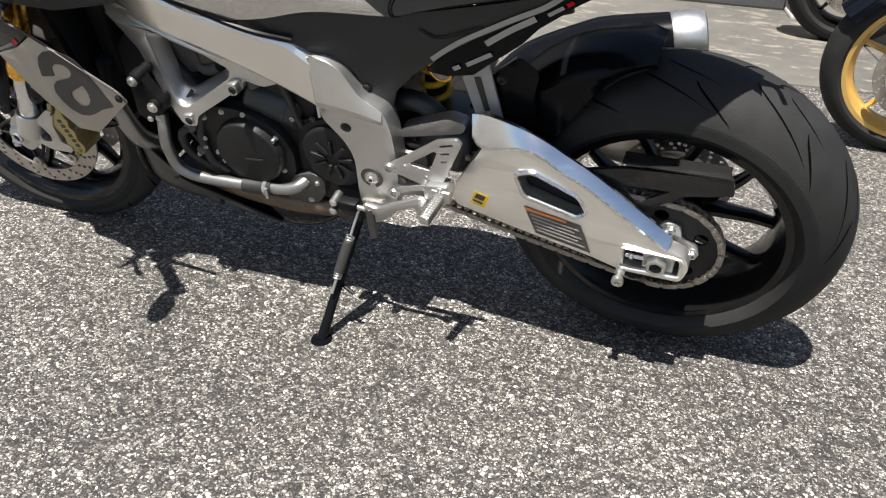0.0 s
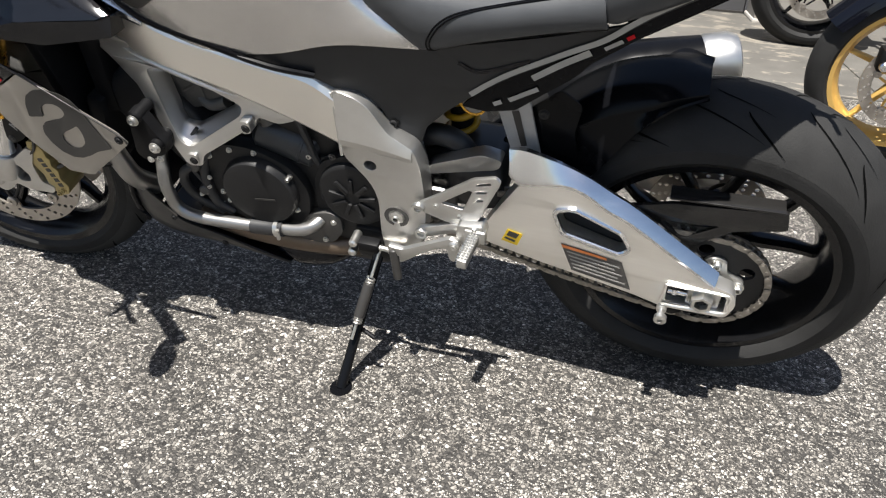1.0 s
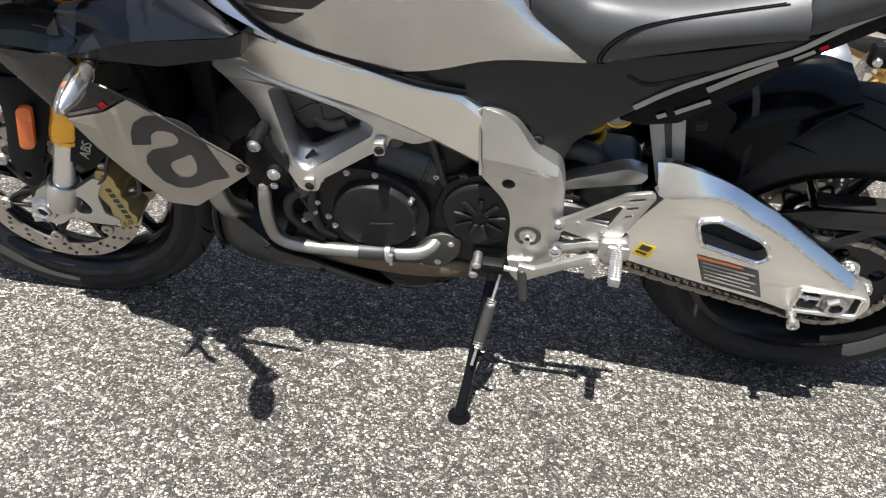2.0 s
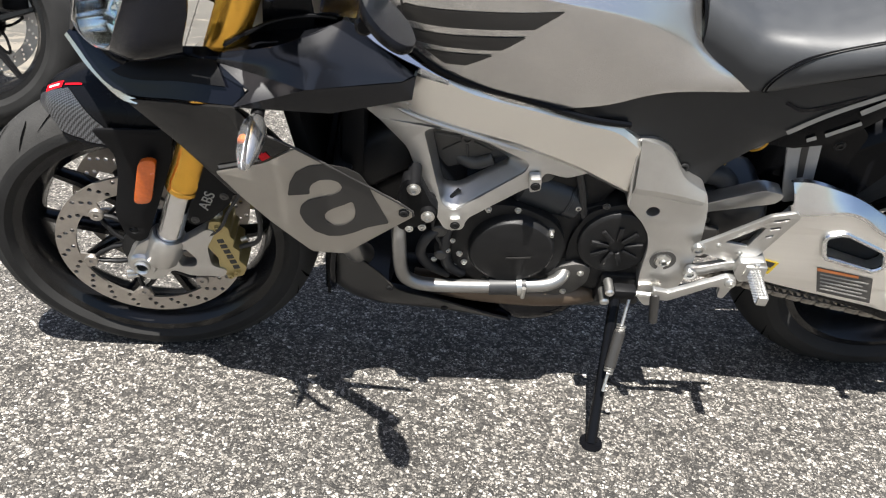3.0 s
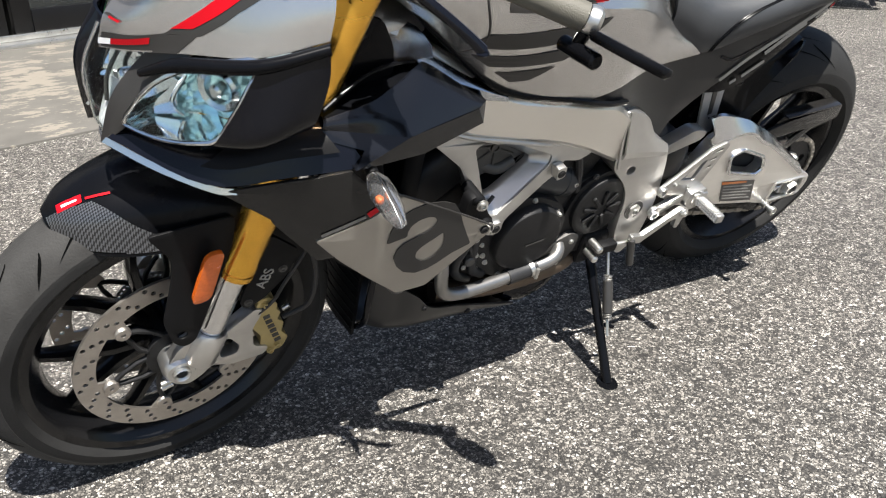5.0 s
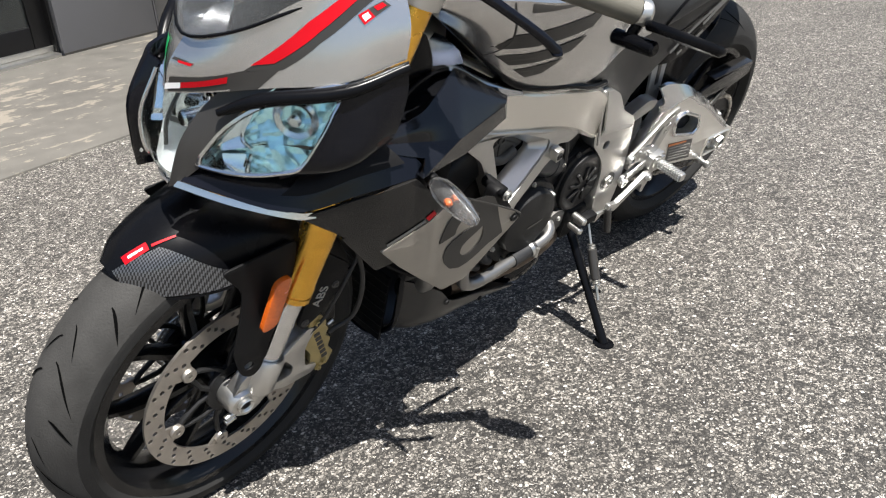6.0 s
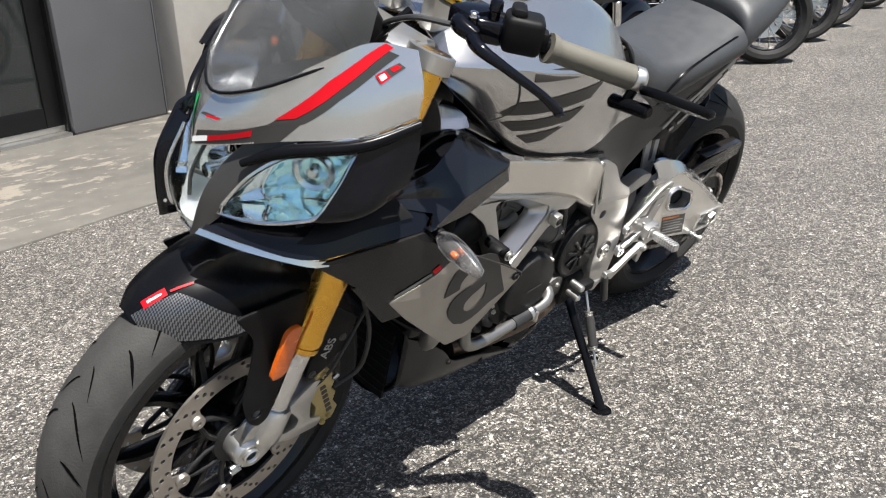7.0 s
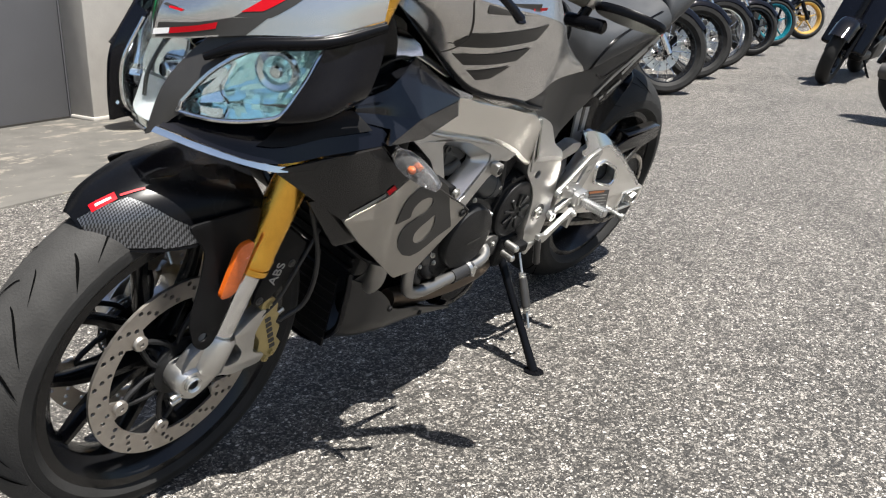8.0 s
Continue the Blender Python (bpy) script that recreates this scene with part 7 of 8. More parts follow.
P("lamp_shelf", sheet([[(-1.488, -0.022, 0.378), (-1.490, 0.004, 0.376), (-1.482, 0.028, 0.378)], [(-1.470, -0.024, 0.398), (-1.470, 0.004, 0.398), (-1.474, 0.031, 0.402)], [(-1.456, -0.024, 0.424), (-1.446, 0.004, 0.418), (-1.468, 0.034, 0.424)]], 4, 4, 0.002), PALE_BODY, "pale grey lamp insert", mid)
P("lamp_bulb", rod((-1.43, 0, 0.44), (-1.462, 0, 0.44), 0.012, 14, 0.003), CHROME, "", mid)
P("lamp_divider", tube([(-1.455, 0.012, 0.478), (-1.474, 0.014, 0.435), (-1.478, 0.012, 0.40)], 0.003, 8), LABEL_BLACK, "", mid)
P("position_rim", tube([(-1.474, 0.036, 0.500), (-1.498, 0.037, 0.440), (-1.495, 0.034, 0.387), (-1.480, 0.030, 0.366), (-1.491, 0.004, 0.364), (-1.495, -0.026, 0.368)], 0.0028, 8), CHROME, "", mid)

cheek_grid = [[(-1.338, -0.167, 0.548), (-1.305, -0.180, 0.560), (-1.266, -0.190, 0.577)], [(-1.358, -0.170, 0.503), (-1.315, -0.192, 0.515), (-1.266, -0.196, 0.530)], [(-1.386, -0.158, 0.440), (-1.342, -0.195, 0.455), (-1.280, -0.196, 0.475)], [(-1.400, -0.130, 0.412), (-1.345, -0.155, 0.425), (-1.285, -0.165, 0.440)]]
both("lamp_cheek", sheet(cheek_grid, 5, 5, 0.004), BLACK_GLOSS, "glossy black fairing beside the headlamp")
brow = [(-1.452, -0.070, 0.488), (-1.416, -0.110, 0.518), (-1.343, -0.172, 0.544), (-1.266, -0.193, 0.570)]
both("lamp_brow", tube(brow, [0.005, 0.0095, 0.009, 0.007], 10), BLACK_SATIN, "", nose)

both("inner_panel", plate([(-1.196, 0.452), (-1.158, 0.421), (-1.136, 0.430), (-1.124, 0.470), (-1.130, 0.505), (-1.150, 0.545), (-1.190, 0.560)], -0.104, -0.096, r=0.008, bevel=0.003), BLACK_SATIN, "black inner panel behind the fork")

# headlamps
lens_grid = [[(-1.470, -0.061, 0.424), (-1.440, -0.090, 0.486), (-1.396, -0.129, 0.526), (-1.339, -0.165, 0.547)], [(-1.472, -0.061, 0.417), (-1.448, -0.098, 0.450), (-1.413, -0.138, 0.478), (-1.362, -0.169, 0.496)], [(-1.472, -0.060, 0.410), (-1.447, -0.098, 0.413), (-1.416, -0.134, 0.424), (-1.387, -0.158, 0.440)]]
back = [[Vector(p) + Vector((0.045, 0.022, 0.0)) for p in r] for r in lens_grid]
for r in back:
    for i in (1, 2):
        r[i] = r[i] + Vector((0.022, 0.012, 0.0))
def faceted(bm, size, seed):
    """Pushes the points of a panel in and out, like the facets of a lamp's reflector."""
    rnd = random.Random(seed)
    for v in bm.verts:
        v.co += Vector((rnd.uniform(-1, 1) * size, rnd.uniform(-1, 1) * size * 0.6, rnd.uniform(-1, 1) * size * 0.5))
    return bm


BLUE_MIRROR = mat("blue_tinted_reflector", (0.62, 0.93, 0.97), 0.13, 0.8, 14, 0.1, rvar=0.05)
for sd in (-1, 1):
    flip = (lambda b: b) if sd < 0 else mirrored
    lamp = P("headlamp", flip(sheet(lens_grid, 6, 6, 0.002)), LENS, "clear headlamp with a bluish reflector")
    lamp.visible_shadow = False
    P("lamp_bowl", flip(faceted(sheet(back, 6, 6, 0.0), 0.0022, 11)), BLUE_MIRROR, "bluish mirrored bowl", lamp, angle=4)
    rimline = [at_sheet(lens_grid, u, v) for u, v in ((0, 0), (0, 0.25), (0, 0.5), (0, 0.75), (0, 1), (0.33, 1), (0.66, 1), (1, 1), (1, 0.75), (1, 0.5), (1, 0.25), (1, 0), (0.66, 0), (0.33, 0), (0, 0))]
    P("lamp_rim", flip(tube(rimline, 0.0035, 6, 3)), CHROME, "", lamp)
    skirt = [[tuple(at_sheet(lens_grid, u, v)), tuple(at_sheet(back, u, v))] for u, v in ((0, 0), (0, 0.5), (0, 1), (0.5, 1), (1, 1), (1, 0.5), (1, 0), (0.5, 0), (0, 0))]
    P("lamp_housing", flip(sheet(skirt, 3, 2, 0.002)), MIRROR, "", lamp)
    c = at_sheet(back, 0.42, 0.66) + Vector((-0.02, -0.012, 0.0))
    P("lamp_bulb", flip(joined(lathe([(0.020, 0), (0.027, 0.002), (0.030, 0.012), (0.026, 0.016), (0.020, 0.012)], c, (-0.8, -0.6, 0), 20, closed=True), rod(c, c + Vector((-0.016, -0.012, 0)), 0.009, 14, 0.003))), CHROME, "", lamp)
    P("lamp_divider", flip(tube([at_sheet(back, 0.1, 0.30) + Vector((-0.016, -0.008, 0)), at_sheet(back, 0.5, 0.24) + Vector((-0.022, -0.012, 0)), at_sheet(back, 0.92, 0.28) + Vector((-0.014, -0.008, 0))], 0.003, 8)), MIRROR, "", lamp)
    side_sheet = [[at_sheet(back, u, v) + Vector((-0.012, -0.006, 0)) for v in (0.05, 0.14, 0.23)] for u in (0.1, 0.5, 0.9)]
    P("lamp_side_mirror", flip(sheet(side_sheet, 3, 3, 0.002)), MIRROR, "", lamp)

# windscreen
scr = [[(-1.458, 0, 0.560), (-1.428, -0.060, 0.584), (-1.372, -0.098, 0.618), (-1.312, -0.120, 0.642)], [(-1.41, 0, 0.648), (-1.39, -0.058, 0.660), (-1.348, -0.096, 0.680), (-1.300, -0.114, 0.690)], [(-1.35, 0, 0.742), (-1.335, -0.052, 0.744), (-1.31, -0.085, 0.745), (-1.285, -0.100, 0.738)]]
full = [[(x, -y, z) for x, y, z in reversed(r[1:])] + r for r in scr]
screen = P("windscreen", sheet(full, 5, 4, 0.003), SMOKE, "smoked plastic windscreen")
screen.visible_shadow = False
P("screen_rim", tube([tuple(Vector(p) + Vector((0, 0, 0.001))) for p in full[0]], 0.0022, 8, 4), BLACK_SATIN, "", screen)
P("instrument_pod", moved(joined(brick(-0.03, 0.03, -0.085, 0.085, -0.05, 0.05, 0.018, 3), brick(-0.036, -0.028, -0.07, 0.07, -0.036, 0.036, 0.008)), pose(-1.285, 0, 0.66, 0, -40, 0)), BLACK_MATTE, "black instrument pod")
P("screen_stay", tube([(-1.40, -0.085, 0.55), (-1.34, -0.085, 0.60), (-1.27, -0.08, 0.64), (-1.22, -0.09, 0.68)], 0.006, 8), BLACK_SATIN)
P("fairing_stay", brick(-1.36, -1.22, -0.06, 0.06, 0.47, 0.56, 0.02, 3), BLACK_MATTE)

# cockpit
P("top_yoke", joined(brick(-1.225, -1.150, -0.085, 0.085, 0.602, 0.626, 0.008), *[lathe([(0.028, 0), (0.036, 0.002), (0.036, 0.026), (0.028, 0.028)], fork_at(0.60, s * 0.106), RAKE, 24, closed=True) for s in (-1, 1)]), CAST_ALU, "cast aluminium top yoke")
P("lower_yoke", joined(brick(-1.28, -1.19, -0.085, 0.085, 0.36, 0.40, 0.01), *[lathe([(0.028, 0), (0.038, 0.002), (0.038, 0.036), (0.028, 0.038)], fork_at(0.37, s * 0.106), RAKE, 24, closed=True) for s in (-1, 1)]), CAST_ALU, "cast lower yoke")
for s in (-1, 1):
    P("fork_cap", lathe([(0, 0.02), (0.008, 0.02), (0.009, 0.008), (0.018, 0.008), (0.022, 0.004), (0.022, 0), (0, 0)], fork_at(0.69, s * 0.106), RAKE, 20), GOLD)
bar = P("handlebar", tube([(-1.10, 0, 0.675), (-1.125, -0.05, 0.68), (-1.165, -0.14, 0.700), (-1.155, -0.205, 0.700), (-1.13, -0.255, 0.688), (-1.03, -0.332, 0.664)], 0.0115, 12), BLACK_SATIN, "black tapered handlebar")
P("handlebar", tube([(-1.10, 0, 0.675), (-1.125, 0.05, 0.68), (-1.165, 0.14, 0.700), (-1.155, 0.205, 0.700), (-1.13, 0.255, 0.688), (-1.03, 0.335, 0.664)], 0.0115, 12), BLACK_SATIN)
for s in (-1, 1):
    P("bar_clamp", brick(-1.145, -1.10, s * 0.045 - 0.014, s * 0.045 + 0.014, 0.625, 0.70, 0.006), CAST_ALU, "", bar)
    g = P("grip", tube([(-1.132, s * 0.258, 0.688), (-1.127, s * 0.261, 0.6865), (-1.122, s * 0.263, 0.685), (-1.076, s * 0.296, 0.674), (-1.030, s * 0.330, 0.6635)], [0.020, 0.0195, 0.0158, 0.0163, 0.0172], 18, 3), GRIP, "khaki rubber grip", bar)
    P("bar_end", lathe([(0, 0), (0.016, 0), (0.0175, 0.003), (0.0175, 0.012), (0.013, 0.017), (0, 0.017)], (-1.03, s * 0.332, 0.664), (0.78, s * 0.6, -0.19), 20), ZINC, "", bar)
    P("switch_pod", moved(joined(brick(-0.026, 0.026, -0.024, 0.024, -0.022, 0.026, 0.009, 3), brick(-0.02, 0.0, -0.018, 0.018, 0.02, 0.036, 0.006), brick(0.02, 0.034, -0.012, 0.012, -0.01, 0.01, 0.004)), pose(-1.156, s * 0.232, 0.698, 0, 0, -45 * s * -1)), BLACK_MATTE, "", bar)
    P("clutch_lever" if s < 0 else "brake_lever", tube([(-1.205, s * 0.185, 0.690), (-1.222, s * 0.222, 0.684), (-1.205, s * 0.258, 0.670), (-1.168, s * 0.294, 0.645), (-1.143, s * 0.311, 0.624)], [0.010, 0.009, 0.0065, 0.006, 0.007], 10), BLACK_GLOSS, "black adjustable hand lever", bar)
    P("lever_ball", lathe([(0, -0.004), (0.006, -0.003), (0.0085, 0.0), (0.006, 0.003), (0, 0.004)], (-1.143, s * 0.311, 0.622), (0, 0, 1), 14), BLACK_GLOSS, "", bar)
    P("lever_clamp", joined(brick(-1.215, -1.155, s * 0.17 - 0.02, s * 0.17 + 0.02, 0.682, 0.715, 0.008), rod((-1.205, s * 0.188, 0.685), (-1.205, s * 0.188, 0.71), 0.008, 12)), BLACK_GLOSS, "", bar)
    P("lever_screw", hexbolt((-1.205, s * 0.188, 0.709), (0, 0, 1), 0.006, 0.006), CHROME, "", bar)
    perch = P("lever_perch", joined(moved(brick(-0.030, 0.026, -0.022, 0.024, -0.016, 0.016, 0.007, 3), pose(-1.178, s * 0.188, 0.692, 0, 0, 45 * s)), tube([(-1.190, s * 0.160, 0.700), (-1.215, s * 0.178, 0.696), (-1.212, s * 0.205, 0.690)], [0.010, 0.013, 0.010], 12)), BLACK_GLOSS, "glossy black lever perch", bar)
    P("adjuster_knob", lathe([(0, 0.026), (0.006, 0.026), (0.0085, 0.023), (0.0095, 0.012), (0.0075, 0.010), (0.0075, 0), (0, 0)], (-1.180, s * 0.200, 0.708), (0, 0, 1), 14), BLACK_GLOSS, "", perch)
    for k in range(2):
        P("perch_bolt", hexbolt((-1.184 + 0.022 * k, s * (0.172 + 0.014 * k), 0.7085), (0, 0, 1), 0.0052, 0.004), ZINC, "", perch)
P("bar_ring", lathe([(0.0117, 0), (0.0165, 0), (0.0165, 0.008), (0.0117, 0.008)], (-1.166, -0.143, 0.7), (-0.2, -0.9, 0.1), 20, closed=True), ZINC, "", bar)
P("reservoir", joined(rod((-1.18, 0.17, 0.715), (-1.18, 0.17, 0.765), 0.022, 20, 0.004)), BLACK_MATTE, "", bar)
P("clutch_cable", tube([(-1.215, -0.165, 0.69), (-1.25, -0.12, 0.685), (-1.25, -0.06, 0.64), (-1.19, -0.03, 0.56)], 0.004, 8), HOSE)
P("yellow_tag", moved(brick(-0.026, 0.026, -0.011, 0.011, -0.0015, 0.0015, 0.001), pose(-1.172, -0.108, 0.712, 10, -10, 60)), LABEL_YELLOW, "yellow tag on the bar", bar)

# bar-end mirror
mirror_m = Matrix.Translation((-1.016, -0.398, 0.656)) @ pose(0, 0, 0, 0, 26, 21)
mirror = P("bar_end_mirror", moved(warp(lathe([(0, -0.006), (0.9, -0.006), (1.0, -0.001), (1.0, 0.003), (0.96, 0.006), (0, 0.006)], (0, 0, 0), (0, 0, 1), 32), lambda v: Vector((v.x * 0.026, v.y * 0.052, v.z))), mirror_m), BLACK_SATIN, "black oval bar-end mirror, folded flat")
P("mirror_arm", joined(rod((-1.028, -0.340, 0.660), (-1.036, -0.335, 0.628), 0.008, 12, 0.002), rod((-1.038, -0.315, 0.625), (-1.038, -0.378, 0.636), 0.010, 12, 0.003)), BLACK_SATIN, "", mirror)

# indicators
RIB_MIRROR = mat("ribbed_reflector", (0.62, 0.62, 0.63), 0.22, 1.0, 200, 0.2, bump=1.0, bump_scale=190)
IND_LENS = mat("ribbed_clear_lens", (0.93, 0.94, 0.95), 0.04, 0, 300, 0.03, bump=0.35, bump_scale=260, trans=0.96, ior=1.13, rvar=0.02)
for s in (-1, 1):
    ax = Vector((-0.02, s * 0.98, -0.10)).normalized()
    c0 = Vector((-1.192, s * 0.205, 0.378))
    prof = [(0, 0), (0.010, 0.003), (0.0165, 0.018), (0.0180, 0.040), (0.0150, 0.068), (0.008, 0.092), (0, 0.097)]
    shell = lathe(prof, (0, 0, 0), ax, 24)
    for v in shell.verts:
        v.co.z *= 0.95
    m = Matrix.Translation(c0)
    bmesh.ops.bisect_plane(shell, geom=shell.verts[:] + shell.edges[:] + shell.faces[:], plane_co=(0.001, 0, 0), plane_no=(1, 0, 0.1), clear_inner=True)
    lensb = lathe(prof, (0, 0, 0), ax, 24)
    bmesh.ops.bisect_plane(lensb, geom=lensb.verts[:] + lensb.edges[:] + lensb.faces[:], plane_co=(-0.0005, 0, 0), plane_no=(1, 0, 0.1), clear_outer=True)
    for b in (shell, lensb):
        ed = [e for e in b.edges if e.is_boundary]
        bmesh.ops.contextual_create(b, geom=ed)
    ind = P("indicator", moved(shell, m), SILVER_PAINT, "silver and clear indicator on a short stalk")
    ln = P("indicator_lens", moved(lensb, m), IND_LENS, "clear ribbed lens", ind)
    ln.visible_shadow = False
    edge = [Vector((-0.0064 - 0.1 * k * r, 0, k * r * 0.84)) + ax * q for k, seq in ((1, prof[1:]), (-1, list(reversed(prof[1:-1])))) for r, q in seq]
    P("indicator_reflector", poly3([p + c0 + Vector((0.005, 0, 0)) for p in edge], 0.0008), RIB_MIRROR, "", ind)
    P("indicator_bulb", warp(lathe([(0, -0.008), (0.0045, -0.005), (0.006, 0), (0.0045, 0.005), (0, 0.008)], (0, 0, 0), (0, 1, 0), 14), lambda v: v + c0 + ax * 0.045 + Vector((-0.009, 0, 0))), BULB_AMBER, "amber bulb", ind)
    P("indicator_stalk", tube([c0 - ax * 0.0, c0 - ax * 0.03 + Vector((0, 0, 0.004)), c0 - ax * 0.06], [0.010, 0.008, 0.010], 10, 3), BLACK_MATTE, "", ind)



# ---- other parked vehicles ----
def wire_wheel(owner, name, centre, R, w, rim, hub_r=0.03, count=18, disc=True, label=""):
    """A wire-spoked wheel with a tyre, a rim ring, a hub and crossed spokes."""
    c = Vector(centre)
    rr = R - w * 1.35
    root = part(name, lathe([(rr + 0.012, -w * 0.62), (rr + 0.014, -w * 0.5), (rr - 0.008, -w * 0.42), (rr - 0.014, 0), (rr - 0.008, w * 0.42), (rr + 0.014, w * 0.5), (rr + 0.012, w * 0.62), (rr - 0.004, w * 0.6), (rr - 0.022, 0), (rr - 0.004, -w * 0.6)], c, n=48, closed=True), rim, owner, label)
    part("tyre", lathe([(rr + 0.004, -w * 0.6), (rr + w * 0.45, -w * 0.98), (R - w * 0.45, -w), (R - w * 0.12, -w * 0.66), (R, 0), (R - w * 0.12, w * 0.66), (R - w * 0.45, w), (rr + w * 0.45, w * 0.98), (rr + 0.004, w * 0.6)], c, n=56, closed=True), RUBBER, root)
    part("hub", lathe([(0, -0.06), (hub_r, -0.06), (hub_r * 1.25, -0.05), (hub_r * 0.8, -0.03), (hub_r * 0.8, 0.03), (hub_r * 1.25, 0.05), (hub_r, 0.06), (0, 0.06)], c, n=24), CHROME, root)
    first = None
    for i in range(count):
        a = 2 * math.pi * i / count
        s = 1 if i % 2 else -1
        m = Matrix.Translation(c) @ pose(0, 0, 0, 0, -math.degrees(a), 0) @ Matrix.Diagonal((1, s, 1, 1))
        if first is None:
            first = part("wire_spoke", rod((0.006, 0.045, hub_r), (0.03, 0.0, rr - 0.012), 0.0028, 6), CHROME, root)
            first.matrix_basis = m
        else:
            again(first, m, root)
    if disc:
        part("brake_disc", moved(ring_plate(0.075, 0.15, -0.003, 0.003, [(0.11, 2 * math.pi * i / 12, 0.008) for i in range(12)], 40), Matrix.Translation(c + Vector((0, -0.075, 0)))), ZINC, root, "pale steel brake disc")
    return root


def parked_bike(m, label, rim, wire=False, body=None, fork=None, lean=9.0, R=0.31, w=0.06, base=1.42, group="", disc_mat=None, extras=True):
    """A parked motorcycle in its own axes: x to the rear from the front axle's foot, leaning to its left."""
    body, fork = body or BLACK_GLOSS, fork or CHROME
    b = thing("parked_motorcycle", m @ pose(0, 0, 0, lean), label, "motorcycle", group)
    fa, ra = Vector((0, 0, R)), Vector((base, 0, R))
    if wire:
        wire_wheel(b, "front_wheel", fa, R, w, rim)
        wire_wheel(b, "rear_wheel", ra, R, w * 1.35, rim, disc=False)
    else:
        f = wheel(b, "front_wheel", fa, R, w, R - w * 1.12, w * 0.8, rim, 5, 0.0, 0.3, "", tread=False)
        brake_disc(f, fa, 0.15, 0.112, -0.075, -1, 5, disc_mat or rim, 0.4)
        wheel(b, "rear_wheel", ra, R, w * 1.5, R - w * 1.5, w * 1.2, rim, 5, 0.0, 0.1, "", tread=False)
    d = Vector((0.42, 0, 0.9)).normalized()
    for s in (-1, 1):
        p = fa + Vector((0.01, s * 0.1, 0.0))
        leg = part("fork_leg", rod(p + d * -0.03, p + d * 0.28, 0.028, 16, 0.005), BLACK_SATIN if fork is CHROME and not wire else fork, b)
        part("fork_tube", rod(p + d * 0.28, p + d * 0.66, 0.020, 16), CHROME, leg)
        part("fork_foot", brick(p.x - 0.03, p.x + 0.03, p.y - 0.02, p.y + 0.02, R - 0.035, R + 0.035, 0.01), BLACK_SATIN, leg)
    cal = part("brake_caliper", brick(-0.125, -0.045, -0.115, -0.06, R + 0.04, R + 0.12, 0.014), BLACK_MATTE, b)
    for x, z in ((-0.105, 0.065), (-0.07, 0.095)):
        part("caliper_piston", lathe([(0, 0.012), (0.012, 0.012), (0.016, 0.008), (0.017, 0), (0, 0)], (x, -0.115, R + z), (0, -1, 0), 16), CHROME, cal)
    part("side_reflector", rod((0.06, -0.13, R + 0.17), (0.06, -0.145, R + 0.17), 0.022, 18, 0.004), ORANGE, b)
    rows = [[(math.cos(radians(a)) * (R + 0.03 - dr), lat, R + math.sin(radians(a)) * (R + 0.03 - dr)) for lat, dr in ((-0.07, 0.05), (-0.05, 0.01), (0, 0), (0.05, 0.01), (0.07, 0.05))] for a in (150, 120, 90, 62, 40)]
    part("front_mudguard", sheet(rows, 4, 3, 0.003), body, b)
    part("yoke", brick(0.24, 0.32, -0.13, 0.13, R + 0.50, R + 0.54, 0.01), BLACK_SATIN, b)
    part("headlamp", warp(lathe([(0, 0.05), (0.05, 0.045), (0.085, 0.0), (0.08, -0.05), (0.04, -0.10), (0, -0.11)], (0, 0, 0), (-1, 0, 0), 24), lambda v: v + Vector((0.17, 0, R + 0.50))), body, b)
    part("handlebar", tube([(0.44, -0.36, R + 0.64), (0.32, -0.22, R + 0.66), (0.30, 0, R + 0.58), (0.32, 0.22, R + 0.66), (0.44, 0.36, R + 0.64)], 0.012, 10), BLACK_SATIN, b)
    tg = [arch(0.40, (0, 0.06, R + 0.36), (0, 0.10, R + 0.45), (0, 0.07, R + 0.53), (0, 0, R + 0.55)), arch(0.58, (0, 0.11, R + 0.34), (0, 0.145, R + 0.44), (0, 0.10, R + 0.55), (0, 0, R + 0.58)), arch(0.84, (0, 0.06, R + 0.36), (0, 0.08, R + 0.42), (0, 0.06, R + 0.48), (0, 0, R + 0.50))]
    part("fuel_tank", sheet(tg, 4, 4, 0.004), body, b)
    sg = [arch(0.80, (0, 0.06, R + 0.38), (0, 0.08, R + 0.42), (0, 0.06, R + 0.46), (0, 0, R + 0.47)), arch(1.05, (0, 0.11, R + 0.36), (0, 0.13, R + 0.40), (0, 0.1, R + 0.43), (0, 0, R + 0.44)), arch(1.45, (0, 0.08, R + 0.42), (0, 0.1, R + 0.46), (0, 0.08, R + 0.50), (0, 0, R + 0.51))]
    part("seat", sheet(sg, 4, 4, 0.005), VINYL, b)
    part("engine", joined(brick(0.50, 0.92, -0.13, 0.13, 0.16, 0.42, 0.04, 3), brick(0.52, 0.72, -0.10, 0.10, 0.40, 0.66, 0.03, 3)), ENGINE_BLACK, b)
    part("engine_cover", lathe([(0, 0.03), (0.07, 0.028), (0.085, 0.018), (0.09, 0), (0, 0)], (0.76, -0.13, 0.28), (0, -1, 0), 28), ENGINE_GREY, b)
    part("frame_tube", tube([(0.30, 0, R + 0.48), (0.55, 0, R + 0.33), (0.9, 0, R + 0.32), (1.3, 0, R + 0.40)], 0.022, 12), BLACK_SATIN, b)
    part("frame_tube", tube([(0.32, 0, R + 0.42), (0.44, 0, 0.32), (0.55, 0, 0.15), (0.9, 0, 0.15), (1.0, 0, R + 0.3)], 0.02, 12), BLACK_SATIN, b)
